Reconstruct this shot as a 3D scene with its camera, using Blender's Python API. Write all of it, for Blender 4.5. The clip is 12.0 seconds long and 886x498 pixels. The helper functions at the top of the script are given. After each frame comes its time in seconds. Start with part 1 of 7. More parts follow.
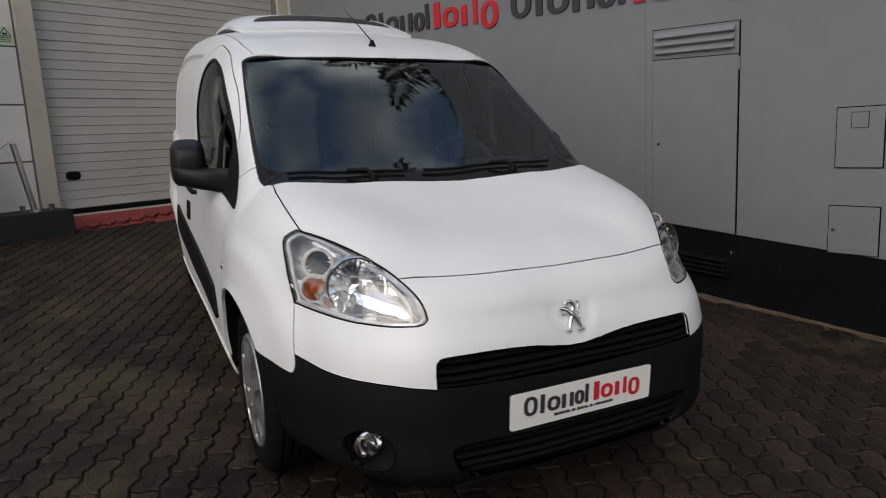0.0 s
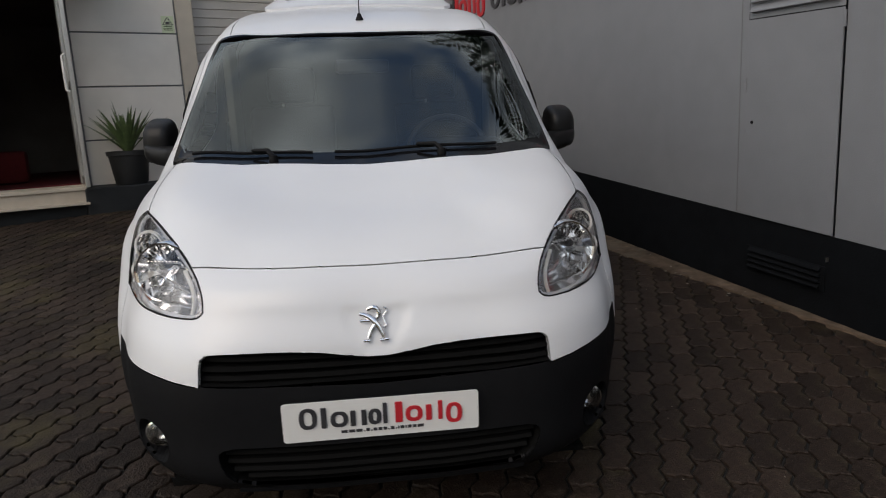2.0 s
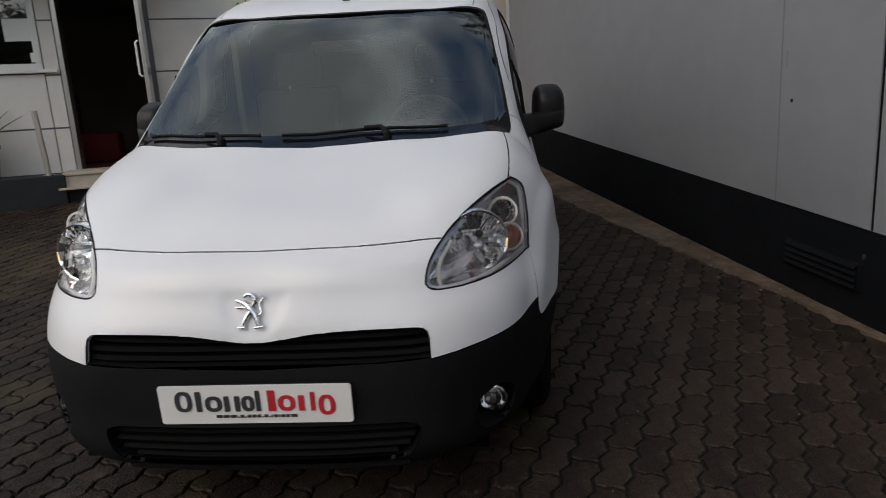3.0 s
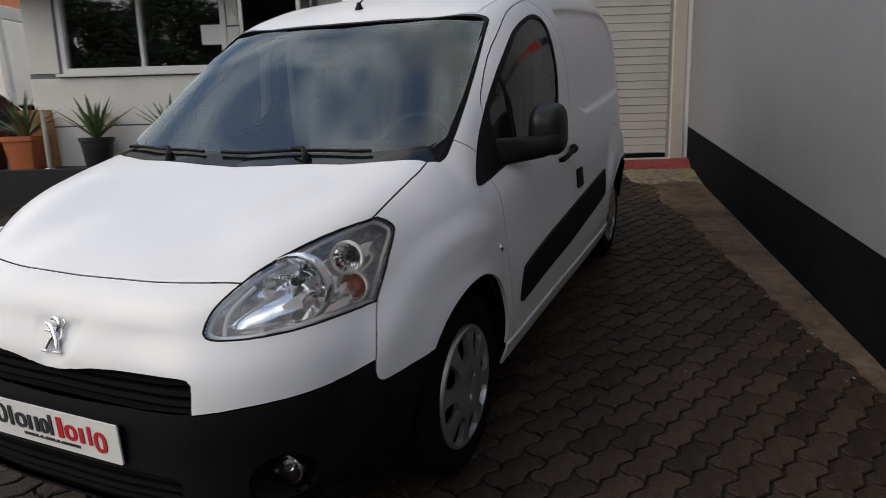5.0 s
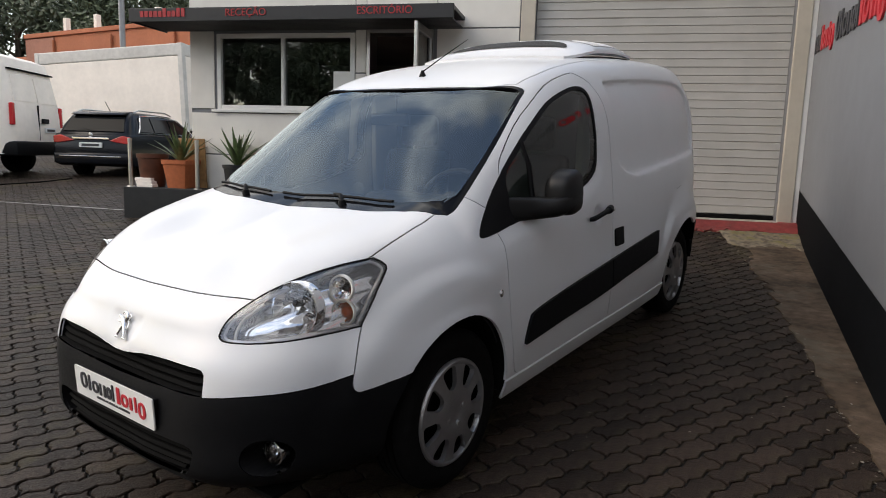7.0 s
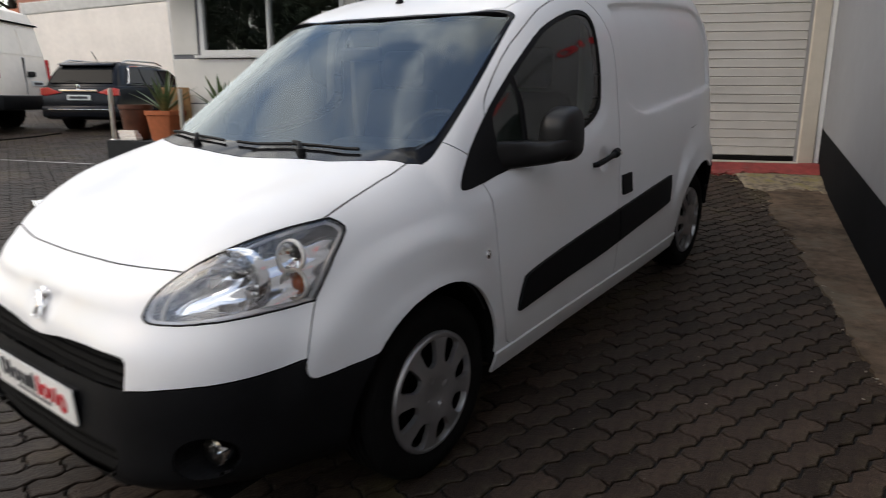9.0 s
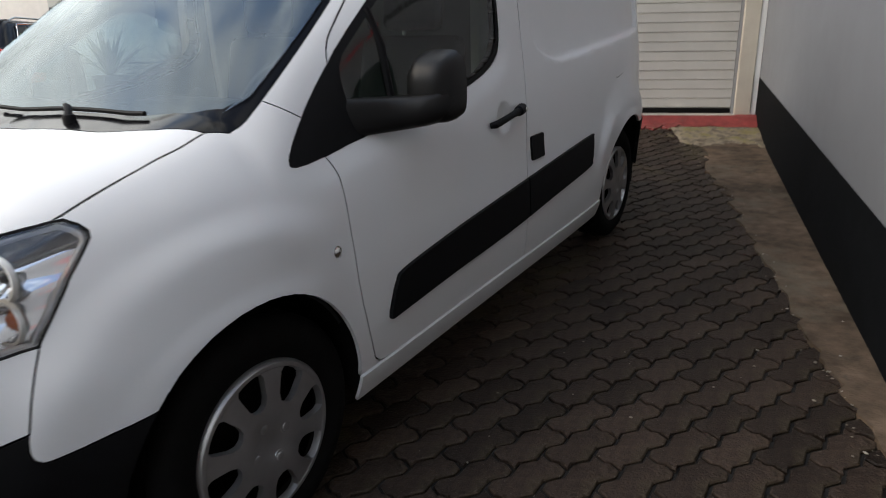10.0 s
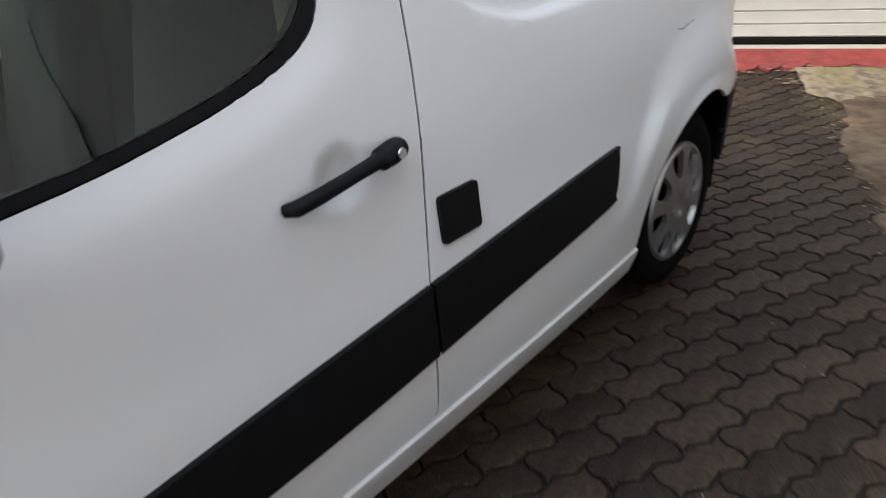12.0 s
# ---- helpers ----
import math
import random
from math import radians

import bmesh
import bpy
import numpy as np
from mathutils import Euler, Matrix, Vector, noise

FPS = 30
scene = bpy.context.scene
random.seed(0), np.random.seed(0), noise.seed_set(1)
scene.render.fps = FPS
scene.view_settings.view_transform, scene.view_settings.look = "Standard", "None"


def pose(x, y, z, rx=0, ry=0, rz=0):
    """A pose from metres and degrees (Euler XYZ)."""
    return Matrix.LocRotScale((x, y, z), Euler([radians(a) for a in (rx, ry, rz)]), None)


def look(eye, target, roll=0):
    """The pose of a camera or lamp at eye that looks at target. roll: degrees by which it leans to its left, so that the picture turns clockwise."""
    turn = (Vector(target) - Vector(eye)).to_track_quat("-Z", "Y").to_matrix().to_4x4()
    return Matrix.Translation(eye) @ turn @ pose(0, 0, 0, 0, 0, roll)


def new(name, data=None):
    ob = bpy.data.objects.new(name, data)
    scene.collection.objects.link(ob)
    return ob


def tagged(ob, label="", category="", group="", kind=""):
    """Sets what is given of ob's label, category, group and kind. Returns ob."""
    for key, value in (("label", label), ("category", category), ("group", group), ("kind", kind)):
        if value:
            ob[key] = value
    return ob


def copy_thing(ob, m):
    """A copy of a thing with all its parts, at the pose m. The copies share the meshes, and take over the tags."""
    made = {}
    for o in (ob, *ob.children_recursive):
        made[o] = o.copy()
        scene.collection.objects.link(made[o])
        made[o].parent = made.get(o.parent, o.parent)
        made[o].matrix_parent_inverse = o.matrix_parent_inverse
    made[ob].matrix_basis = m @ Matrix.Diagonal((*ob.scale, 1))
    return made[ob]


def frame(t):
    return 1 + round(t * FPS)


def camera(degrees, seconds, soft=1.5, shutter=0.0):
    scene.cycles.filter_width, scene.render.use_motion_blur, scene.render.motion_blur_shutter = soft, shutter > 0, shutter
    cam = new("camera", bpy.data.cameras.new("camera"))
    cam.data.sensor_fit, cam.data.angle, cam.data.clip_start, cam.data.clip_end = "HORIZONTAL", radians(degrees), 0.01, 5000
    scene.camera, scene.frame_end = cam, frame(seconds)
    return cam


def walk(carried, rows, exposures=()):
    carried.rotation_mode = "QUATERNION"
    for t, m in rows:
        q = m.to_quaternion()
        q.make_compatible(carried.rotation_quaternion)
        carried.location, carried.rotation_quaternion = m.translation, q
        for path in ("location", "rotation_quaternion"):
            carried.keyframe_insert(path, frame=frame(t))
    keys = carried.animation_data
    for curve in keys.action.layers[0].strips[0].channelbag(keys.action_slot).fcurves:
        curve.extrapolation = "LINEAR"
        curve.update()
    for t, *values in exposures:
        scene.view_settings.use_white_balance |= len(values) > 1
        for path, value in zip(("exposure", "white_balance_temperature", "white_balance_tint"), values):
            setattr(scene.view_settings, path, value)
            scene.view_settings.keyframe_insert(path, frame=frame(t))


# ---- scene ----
cam = camera(67.5, 12.0, soft=0.85, shutter=0.4)
# The yard slopes: the van stands on it, nose down. SLOPE turns the van's own axes (x to its left, y to its rear) into the world.
SLOPE = pose(0, 0, 0, 4.387, 0.827, 0)
# seconds, place, pitch, roll and yaw in the van's axes
PATH = [
    (0.0, -1.205, -2.391, 1.368, -13.09, -0.26, -25.97),
    (0.5, -0.914, -2.423, 1.362, -15.12, -0.48, -22.57),
    (1.0, -0.596, -2.508, 1.361, -14.49, -0.76, -15.73),
    (1.5, -0.307, -2.541, 1.350, -13.20, -1.24, -10.96),
    (2.0, 0.002, -2.507, 1.355, -14.95, -1.67, -6.23),
    (2.5, 0.315, -2.520, 1.348, -16.17, -2.45, -0.79),
    (3.0, 0.629, -2.445, 1.339, -16.35, -2.88, 3.92),
    (3.5, 0.934, -2.309, 1.351, -16.59, -3.22, 9.90),
    (3.7, 0.994, -2.256, 1.353, -17.38, -3.09, 10.55),
    (5.3, 1.797, -1.833, 1.381, -15.59, -1.74, 28.06),
    (5.5, 1.890, -1.809, 1.404, -15.75, -0.68, 29.89),
    (6.0, 2.100, -1.798, 1.460, -15.71, 1.30, 34.30),
    (6.5, 2.176, -1.899, 1.471, -12.85, 0.54, 35.29),
    (7.0, 2.219, -1.948, 1.456, -12.19, -0.23, 36.42),
    (7.2, 2.216, -1.941, 1.451, -12.26, -0.42, 37.48),
    (8.8, 2.126, -1.692, 1.411, -15.92, -2.14, 38.53),
    (9.0, 2.084, -1.577, 1.396, -16.66, -1.62, 37.31),
    (9.5, 2.018, -1.285, 1.378, -16.52, -0.52, 31.60),
    (10.0, 1.977, -0.938, 1.305, -20.28, -2.36, 32.81),
    (10.5, 1.940, -0.610, 1.302, -22.22, -3.57, 36.82),
    (11.0, 1.836, -0.198, 1.293, -24.02, -2.60, 34.48),
    (11.5, 1.757, 0.212, 1.261, -26.36, -4.02, 35.78),
    (12.0, 1.639, 0.621, 1.272, -27.27, -4.89, 42.88),
]
walk(cam, [(t, SLOPE @ pose(x, y, z, 90 + pitch, 0, yaw) @ pose(0, 0, 0, 0, 0, roll)) for t, x, y, z, pitch, roll, yaw in PATH],
     exposures=[(t, stops, warmth, 13 if t < 10 else 11 if t < 11 else 9) for t, stops, warmth in ((0.0, 0.21, 7000), (1.5, 0.25, 7000), (3.5, 0.17, 6950), (5.5, 0.58, 7050), (7.0, 0.87, 7100), (9.0, 0.86, 7100), (10.0, 1.10, 7000), (11.0, 1.86, 7050), (12.0, 2.35, 7050))])

# ---- light ----
CLOUDS = (4.17, 8.1, 2.35)
world = bpy.data.worlds.new("sky")
scene.world = world
world.use_nodes = True
wn, wl = world.node_tree.nodes, world.node_tree.links
sky = wn.new("ShaderNodeTexSky")
sky.sky_type, sky.sun_disc, sky.sun_elevation, sky.sun_rotation = "NISHITA", False, radians(39.5), radians(223.5)
sky.air_density, sky.dust_density = 1.3, 1.0
# broken cloud over the blue, brighter towards the veiled sun
SUN = Vector((-9, -9.5, 10.8)).normalized()
wcoord, wmap, wnoise, wramp = wn.new("ShaderNodeTexCoord"), wn.new("ShaderNodeVectorMath"), wn.new("ShaderNodeTexNoise"), wn.new("ShaderNodeValToRGB")
wmap.operation = "ADD"
wmap.inputs[1].default_value = CLOUDS
wnoise.inputs["Scale"].default_value, wnoise.inputs["Detail"].default_value = 2.3, 7
wnoise.inputs["Roughness"].default_value = 0.55
wramp.color_ramp.elements[0].position, wramp.color_ramp.elements[1].position = 0.45, 0.60
wdot, wpow, wadd, wscale, wmix = wn.new("ShaderNodeVectorMath"), wn.new("ShaderNodeMath"), wn.new("ShaderNodeMath"), wn.new("ShaderNodeVectorMath"), wn.new("ShaderNodeMix")
wdot.operation, wpow.operation, wadd.operation, wscale.operation = "DOT_PRODUCT", "POWER", "MULTIPLY_ADD", "SCALE"
wdot.inputs[1].default_value = SUN
wpow.use_clamp, wpow.inputs[1].default_value = True, 5.0
wadd.inputs[1].default_value, wadd.inputs[2].default_value = 9.0, 6.7
wscale.inputs[0].default_value = (0.93, 0.985, 1.02)
wmix.data_type = "RGBA"
wl.new(wcoord.outputs["Generated"], wmap.inputs[0])
wl.new(wmap.outputs["Vector"], wnoise.inputs["Vector"])
wl.new(wnoise.outputs["Fac"], wramp.inputs["Fac"])
wl.new(wramp.outputs["Color"], wmix.inputs["Factor"])
wl.new(wcoord.outputs["Generated"], wdot.inputs[0])
wl.new(wdot.outputs["Value"], wpow.inputs[0])
wl.new(wpow.outputs["Value"], wadd.inputs[0])
# the clouds' own light and dark
wdark, wtone, wmul = wn.new("ShaderNodeTexNoise"), wn.new("ShaderNodeMapRange"), wn.new("ShaderNodeMath")
wdark.inputs["Scale"].default_value, wdark.inputs["Detail"].default_value = 4.5, 6
wtone.inputs["From Min"].default_value, wtone.inputs["From Max"].default_value = 0.36, 0.64
wtone.inputs["To Min"].default_value, wtone.inputs["To Max"].default_value = 0.55, 1.35
wmul.operation = "MULTIPLY"
wl.new(wmap.outputs["Vector"], wdark.inputs["Vector"])
wl.new(wdark.outputs["Fac"], wtone.inputs["Value"])
wl.new(wadd.outputs["Value"], wmul.inputs[0])
wl.new(wtone.outputs["Result"], wmul.inputs[1])
wl.new(wmul.outputs["Value"], wscale.inputs["Scale"])
wl.new(wscale.outputs["Vector"], wmix.inputs["B"])
wl.new(sky.outputs["Color"], wmix.inputs["A"])
wl.new(wmix.outputs["Result"], wn["Background"].inputs["Color"])
wn["Background"].inputs["Strength"].default_value = 0.130
sun = new("sun", bpy.data.lights.new("sun", "SUN"))
sun.data.energy, sun.data.angle, sun.data.color = 0.60, radians(44), (1.0, 0.87, 0.70)
sun.matrix_world = look(SUN * 20, (0, 0, 0))
scene.view_settings.exposure = 0.0


# ---- materials ----
def material(name, colour, rough=0.6, metal=0.0, vary=0.0, scale=8.0, bump=0.0, bump_scale=60.0, coat=0.0, spec=0.5, stain=0.0, stain_scale=1.2, pieces=0.0, patches=()):
    """A principled surface whose colour varies by fine grain and broad stains; pieces: variation from piece to piece."""
    m = bpy.data.materials.new(name)
    m.use_nodes = True
    n, l = m.node_tree.nodes, m.node_tree.links
    b = n["Principled BSDF"]
    b.inputs["Roughness"].default_value, b.inputs["Metallic"].default_value = rough, metal
    b.inputs["Coat Weight"].default_value, b.inputs["Coat Roughness"].default_value = coat, 0.07
    b.inputs["Specular IOR Level"].default_value = spec
    b.inputs["Base Color"].default_value = (*colour, 1)
    coord = n.new("ShaderNodeTexCoord")
    value = None

    def noisy(size, detail, strength):
        t, r = n.new("ShaderNodeTexNoise"), n.new("ShaderNodeMapRange")
        t.inputs["Scale"].default_value, t.inputs["Detail"].default_value = size, detail
        l.new(coord.outputs["Object"], t.inputs["Vector"])
        r.inputs["From Min"].default_value, r.inputs["From Max"].default_value = 0.3, 0.7
        r.inputs["To Min"].default_value, r.inputs["To Max"].default_value = 1 - strength, 1 + strength * 0.6
        l.new(t.outputs["Fac"], r.inputs["Value"])
        return r.outputs["Result"]

    def times(a, c):
        if a is None:
            return c
        k = n.new("ShaderNodeMath")
        k.operation = "MULTIPLY"
        l.new(a, k.inputs[0])
        l.new(c, k.inputs[1])
        return k.outputs[0]

    if vary:
        value = times(value, noisy(scale, 5, vary))
    if stain:
        value = times(value, noisy(stain_scale, 4, stain))
    if pieces:
        info, r = n.new("ShaderNodeObjectInfo"), n.new("ShaderNodeMapRange")
        r.inputs["To Min"].default_value, r.inputs["To Max"].default_value = 1 - pieces, 1 + pieces
        l.new(info.outputs["Random"], r.inputs["Value"])
        value = times(value, r.outputs["Result"])
        geo, r2 = n.new("ShaderNodeNewGeometry"), n.new("ShaderNodeMapRange")
        r2.inputs["To Min"].default_value, r2.inputs["To Max"].default_value = 1 - pieces, 1 + pieces
        l.new(geo.outputs["Random Per Island"], r2.inputs["Value"])
        value = times(value, r2.outputs["Result"])
    if value is not None:
        mix = n.new("ShaderNodeVectorMath")
        mix.operation = "SCALE"
        mix.inputs[0].default_value = colour
        l.new(value, mix.inputs["Scale"])
        base = mix.outputs["Vector"]
        for tone, size, lo, hi, most in patches:  # patches or flecks of another colour with broken edges
            t, r, k = n.new("ShaderNodeTexNoise"), n.new("ShaderNodeMapRange"), n.new("ShaderNodeMix")
            t.inputs["Scale"].default_value, t.inputs["Detail"].default_value, t.inputs["Roughness"].default_value = size, 9 if size < 20 else 1, 0.7
            l.new(coord.outputs["Object"], t.inputs["Vector"])
            r.inputs["From Min"].default_value, r.inputs["From Max"].default_value, r.inputs["To Max"].default_value = lo, hi, most
            l.new(t.outputs["Fac"], r.inputs["Value"])
            k.data_type = "RGBA"
            k.inputs["B"].default_value = (*tone, 1)
            l.new(r.outputs["Result"], k.inputs["Factor"])
            l.new(base, k.inputs["A"])
            base = k.outputs["Result"]
        l.new(base, b.inputs["Base Color"])
    if bump:
        t, k = n.new("ShaderNodeTexNoise"), n.new("ShaderNodeBump")
        t.inputs["Scale"].default_value, t.inputs["Detail"].default_value = bump_scale, 4
        k.inputs["Strength"].default_value, k.inputs["Distance"].default_value = bump, 0.01
        l.new(coord.outputs["Object"], t.inputs["Vector"])
        l.new(t.outputs["Fac"], k.inputs["Height"])
        l.new(k.outputs["Normal"], b.inputs["Normal"])
    return m


def glass(name, tint, rough=0.0, trans=1.0, sheen=(1.0, 1.0, 1.0)):
    """A thin pane: part mirror by Fresnel, the rest lets light through, tinted."""
    m = bpy.data.materials.new(name)
    m.use_nodes = True
    n, l = m.node_tree.nodes, m.node_tree.links
    n.remove(n["Principled BSDF"])
    clear, gloss, mix, f = n.new("ShaderNodeBsdfTransparent"), n.new("ShaderNodeBsdfGlossy"), n.new("ShaderNodeMixShader"), n.new("ShaderNodeFresnel")
    clear.inputs["Color"].default_value = (*tint, 1)
    gloss.inputs["Roughness"].default_value, gloss.inputs["Color"].default_value = rough, (*sheen, 1)
    f.inputs["IOR"].default_value = 1.52 * trans
    l.new(f.outputs["Fac"], mix.inputs["Fac"])
    l.new(clear.outputs["BSDF"], mix.inputs[1])
    l.new(gloss.outputs["BSDF"], mix.inputs[2])
    l.new(mix.outputs["Shader"], n["Material Output"].inputs["Surface"])
    return m


M = {
    "paint": material("white_paint", (0.76, 0.77, 0.785), 0.38, coat=0.35, vary=0.02, scale=3),
    "plastic": material("black_grained_plastic", (0.0068, 0.007, 0.008), 0.55, vary=0.15, scale=30, spec=0.13, bump=0.12, bump_scale=900),
    "mirror_black": material("black_mirror_plastic", (0.0085, 0.0085, 0.009), 0.40, vary=0.15, scale=30, spec=0.26, bump=0.06, bump_scale=900),
    "gloss_black": material("gloss_black", (0.007, 0.007, 0.008), 0.40, spec=0.12),
    "frit": material("black_glass_border", (0.006, 0.006, 0.007), 0.12, spec=0.14),
    "dark": material("dark_underside", (0.006, 0.006, 0.006), 0.85, spec=0.06),
    "rubber": material("tyre_rubber", (0.0065, 0.0063, 0.0063), 0.85, spec=0.08, vary=0.25, scale=25, bump=0.2, bump_scale=200),
    "alloy": material("silver_painted_wheel", (0.44, 0.44, 0.45), 0.33, metal=0.75, vary=0.12, scale=14),
    "chrome": material("chrome", (0.82, 0.82, 0.83), 0.1, metal=1.0),
    "reflector": material("bright_reflector", (0.90, 0.90, 0.90), 0.08, metal=1.0),
    "lamp_grey": material("lamp_bezel_grey", (0.22, 0.22, 0.23), 0.4, metal=0.4),
    "lamp_silver": material("lamp_housing_silver", (0.93, 0.94, 0.97), 0.09, metal=0.85),
    "lamp_edge": material("lamp_edge_sky_tint", (0.80, 0.83, 0.90), 0.2, metal=0.3),
    "rail_grey": material("grey_trailer_rail", (0.60, 0.575, 0.54), 0.6, vary=0.1, stain=0.15),
    "lamp_white": material("fog_lamp_silver", (0.78, 0.78, 0.78), 0.10, metal=1.0),
    "amber": material("amber_lens", (0.50, 0.10, 0.02), 0.15, coat=0.5),
    "red_lens": material("red_lens", (0.5, 0.015, 0.02), 0.15, coat=0.5),
    "glass": glass("windscreen_glass", (0.50, 0.57, 0.60), trans=1.25, sheen=(0.88, 0.97, 1.0)),
    "glass_side": glass("side_glass", (0.38, 0.52, 0.48), trans=1.06),
    "lens": glass("headlamp_cover", (0.95, 0.96, 0.97), trans=1.16),
    "seat": material("dark_seat_fabric", (0.022, 0.022, 0.025), 0.9, vary=0.2, scale=60),
    "bulkhead": material("grey_green_bulkhead", (0.075, 0.085, 0.08), 0.7, vary=0.1, scale=6),
    "trim": material("grey_cabin_plastic", (0.03, 0.032, 0.035), 0.6, vary=0.1),
    "headliner": material("light_headlining", (0.34, 0.34, 0.325), 0.9),
    "plate": material("white_plate", (0.78, 0.78, 0.76), 0.4),
    "letter_dark": material("dark_letters", (0.035, 0.035, 0.04), 0.5),
    "letter_red": material("red_letters", (0.52, 0.02, 0.03), 0.5),
    "grey_wall": material("grey_painted_wall", (0.205, 0.213, 0.230), 0.6, vary=0.05, scale=5, stain=0.08, stain_scale=0.7, bump=0.12, bump_scale=120),
    "joint_grey": material("grey_joint", (0.17, 0.175, 0.185), 0.7),
    "band": material("black_painted_band", (0.0070, 0.0080, 0.0095), 0.8, spec=0.05, vary=0.2, scale=8, stain=0.2, bump=0.15, bump_scale=100),
    "panel": material("cream_facade_panel", (0.74, 0.71, 0.655), 0.6, vary=0.05, scale=4, stain=0.08, bump=0.05, bump_scale=200),
    "shutter": material("cream_shutter_metal", (0.45, 0.43, 0.395), 0.5, vary=0.05, scale=5, stain=0.10, bump=0.08, bump_scale=150),
    "post": material("beige_post", (0.52, 0.47, 0.39), 0.55, vary=0.06, stain=0.1),
    "red_paver": material("red_painted_paver", (0.235, 0.034, 0.031), 0.65, vary=0.3, scale=20, stain=0.3, bump=0.4, pieces=0.25, patches=(((0.10, 0.075, 0.06), 9.0, 0.55, 0.66, 0.8),)),
    "mortar": material("pale_broken_mortar", (0.22, 0.185, 0.14), 0.95, spec=0.1, vary=0.45, scale=16, stain=0.35, stain_scale=4.0, bump=0.9, bump_scale=30, patches=(((0.16, 0.14, 0.055), 4.0, 0.48, 0.60, 0.85), ((0.08, 0.065, 0.05), 12.0, 0.58, 0.68, 0.8))),
    "red_paint": material("worn_red_paint", (0.235, 0.034, 0.031), 0.7, vary=0.3, scale=14, stain=0.25, bump=0.2, patches=(((0.12, 0.09, 0.07), 11.0, 0.60, 0.68, 0.7),)),
    "plinth": material("black_plinth", (0.016, 0.018, 0.020), 0.6, spec=0.3, vary=0.2, stain=0.25),
    "concrete": material("stained_concrete", (0.115, 0.083, 0.059), 0.9, spec=0.15, vary=0.4, scale=14, stain=0.5, stain_scale=2.2, bump=0.6, bump_scale=40, patches=(((0.115, 0.10, 0.075), 3.0, 0.52, 0.66, 0.75), ((0.05, 0.045, 0.04), 9.0, 0.60, 0.70, 0.7))),
    "paver": material("concrete_paver", (0.037, 0.0250, 0.0188), 0.55, vary=0.5, scale=38, stain=0.5, stain_scale=0.9, spec=0.17, bump=0.7, bump_scale=110, pieces=0.42, patches=(((0.070, 0.058, 0.026), 1.7, 0.52, 0.66, 0.65), ((0.022, 0.017, 0.014), 5.0, 0.55, 0.70, 0.75), ((0.14, 0.12, 0.10), 140.0, 0.66, 0.72, 0.5), ((0.080, 0.060, 0.047), 2.6, 0.56, 0.70, 0.65), ((0.095, 0.074, 0.060), 8.0, 0.58, 0.70, 0.65))),
    "asphalt": material("worn_asphalt", (0.055, 0.053, 0.05), 0.85, vary=0.25, scale=30, stain=0.25, stain_scale=0.4, spec=0.2),
    "soil": material("dark_joint_sand", (0.006, 0.0052, 0.0045), 0.95, vary=0.3, scale=30, bump=0.4),
    "white_wall": material("white_rendered_wall", (0.89, 0.81, 0.73), 0.7, vary=0.04, stain=0.08),
    "steel": material("brushed_steel", (0.6, 0.58, 0.55), 0.3, metal=1.0),
    "white_frame": material("white_window_frame", (0.75, 0.74, 0.71), 0.4),
    "room_dark": material("dark_office", (0.28, 0.25, 0.22), 0.8, vary=0.2, scale=2),
    "wood": material("rough_board", (0.36, 0.20, 0.08), 0.7, vary=0.3, scale=18, stain=0.2),
    "terracotta": material("terracotta", (0.48, 0.13, 0.045), 0.75, vary=0.12, scale=20, stain=0.15),
    "brown_pot": material("brown_glazed_pot", (0.11, 0.038, 0.02), 0.45, vary=0.3, scale=10),
    "black_pot": material("black_plastic_pot", (0.02, 0.021, 0.022), 0.5, vary=0.2),
    "aloe": material("aloe_leaf", (0.10, 0.145, 0.055), 0.5, vary=0.3, scale=18, pieces=0.25),
    "palm": material("palm_leaf", (0.035, 0.065, 0.022), 0.5, vary=0.3, scale=8, pieces=0.2),
    "leaf": material("tree_leaf", (0.085, 0.105, 0.06), 0.6, vary=0.3, scale=1.2, pieces=0.3),
    "bark": material("bark", (0.10, 0.075, 0.055), 0.9, vary=0.35, scale=14, bump=0.6, bump_scale=20),
    "car_dark": material("dark_blue_car_paint", (0.005, 0.006, 0.009), 0.25, spec=0.2, coat=0.1),
    "car_glass": material("dark_car_glass", (0.010, 0.011, 0.012), 0.06, spec=0.08),
    "orange_wall": material("orange_rendered_wall", (0.44, 0.14, 0.065), 0.8, vary=0.08, stain=0.15, stain_scale=0.4),
    "faded_wall": material("faded_pink_wall", (0.36, 0.15, 0.10), 0.8, vary=0.08, stain=0.2, stain_scale=0.5),
    "canopy": material("dark_grey_canopy", (0.014, 0.014, 0.015), 0.5, vary=0.1),
    "sign_red": material("red_sign_letters", (0.38, 0.018, 0.022), 0.5),
    "sign_green": material("pale_green_sign", (0.62, 0.70, 0.48), 0.5),
    "paper": material("white_paper", (0.75, 0.74, 0.70), 0.8),
    "office_glass": glass("office_glass", (0.55, 0.57, 0.57), trans=1.32),
    "red_cloth": material("red_cloth", (0.12, 0.006, 0.008), 0.85, vary=0.2, scale=20),
    "moss": material("pale_moss", (0.17, 0.145, 0.085), 0.95, vary=0.35, scale=25, bump=0.5, bump_scale=80),
    "pebble": material("pale_grit", (0.19, 0.17, 0.14), 0.8, pieces=0.3),
    "line_paint": material("worn_white_line", (0.42, 0.41, 0.39), 0.8, vary=0.4, scale=10),
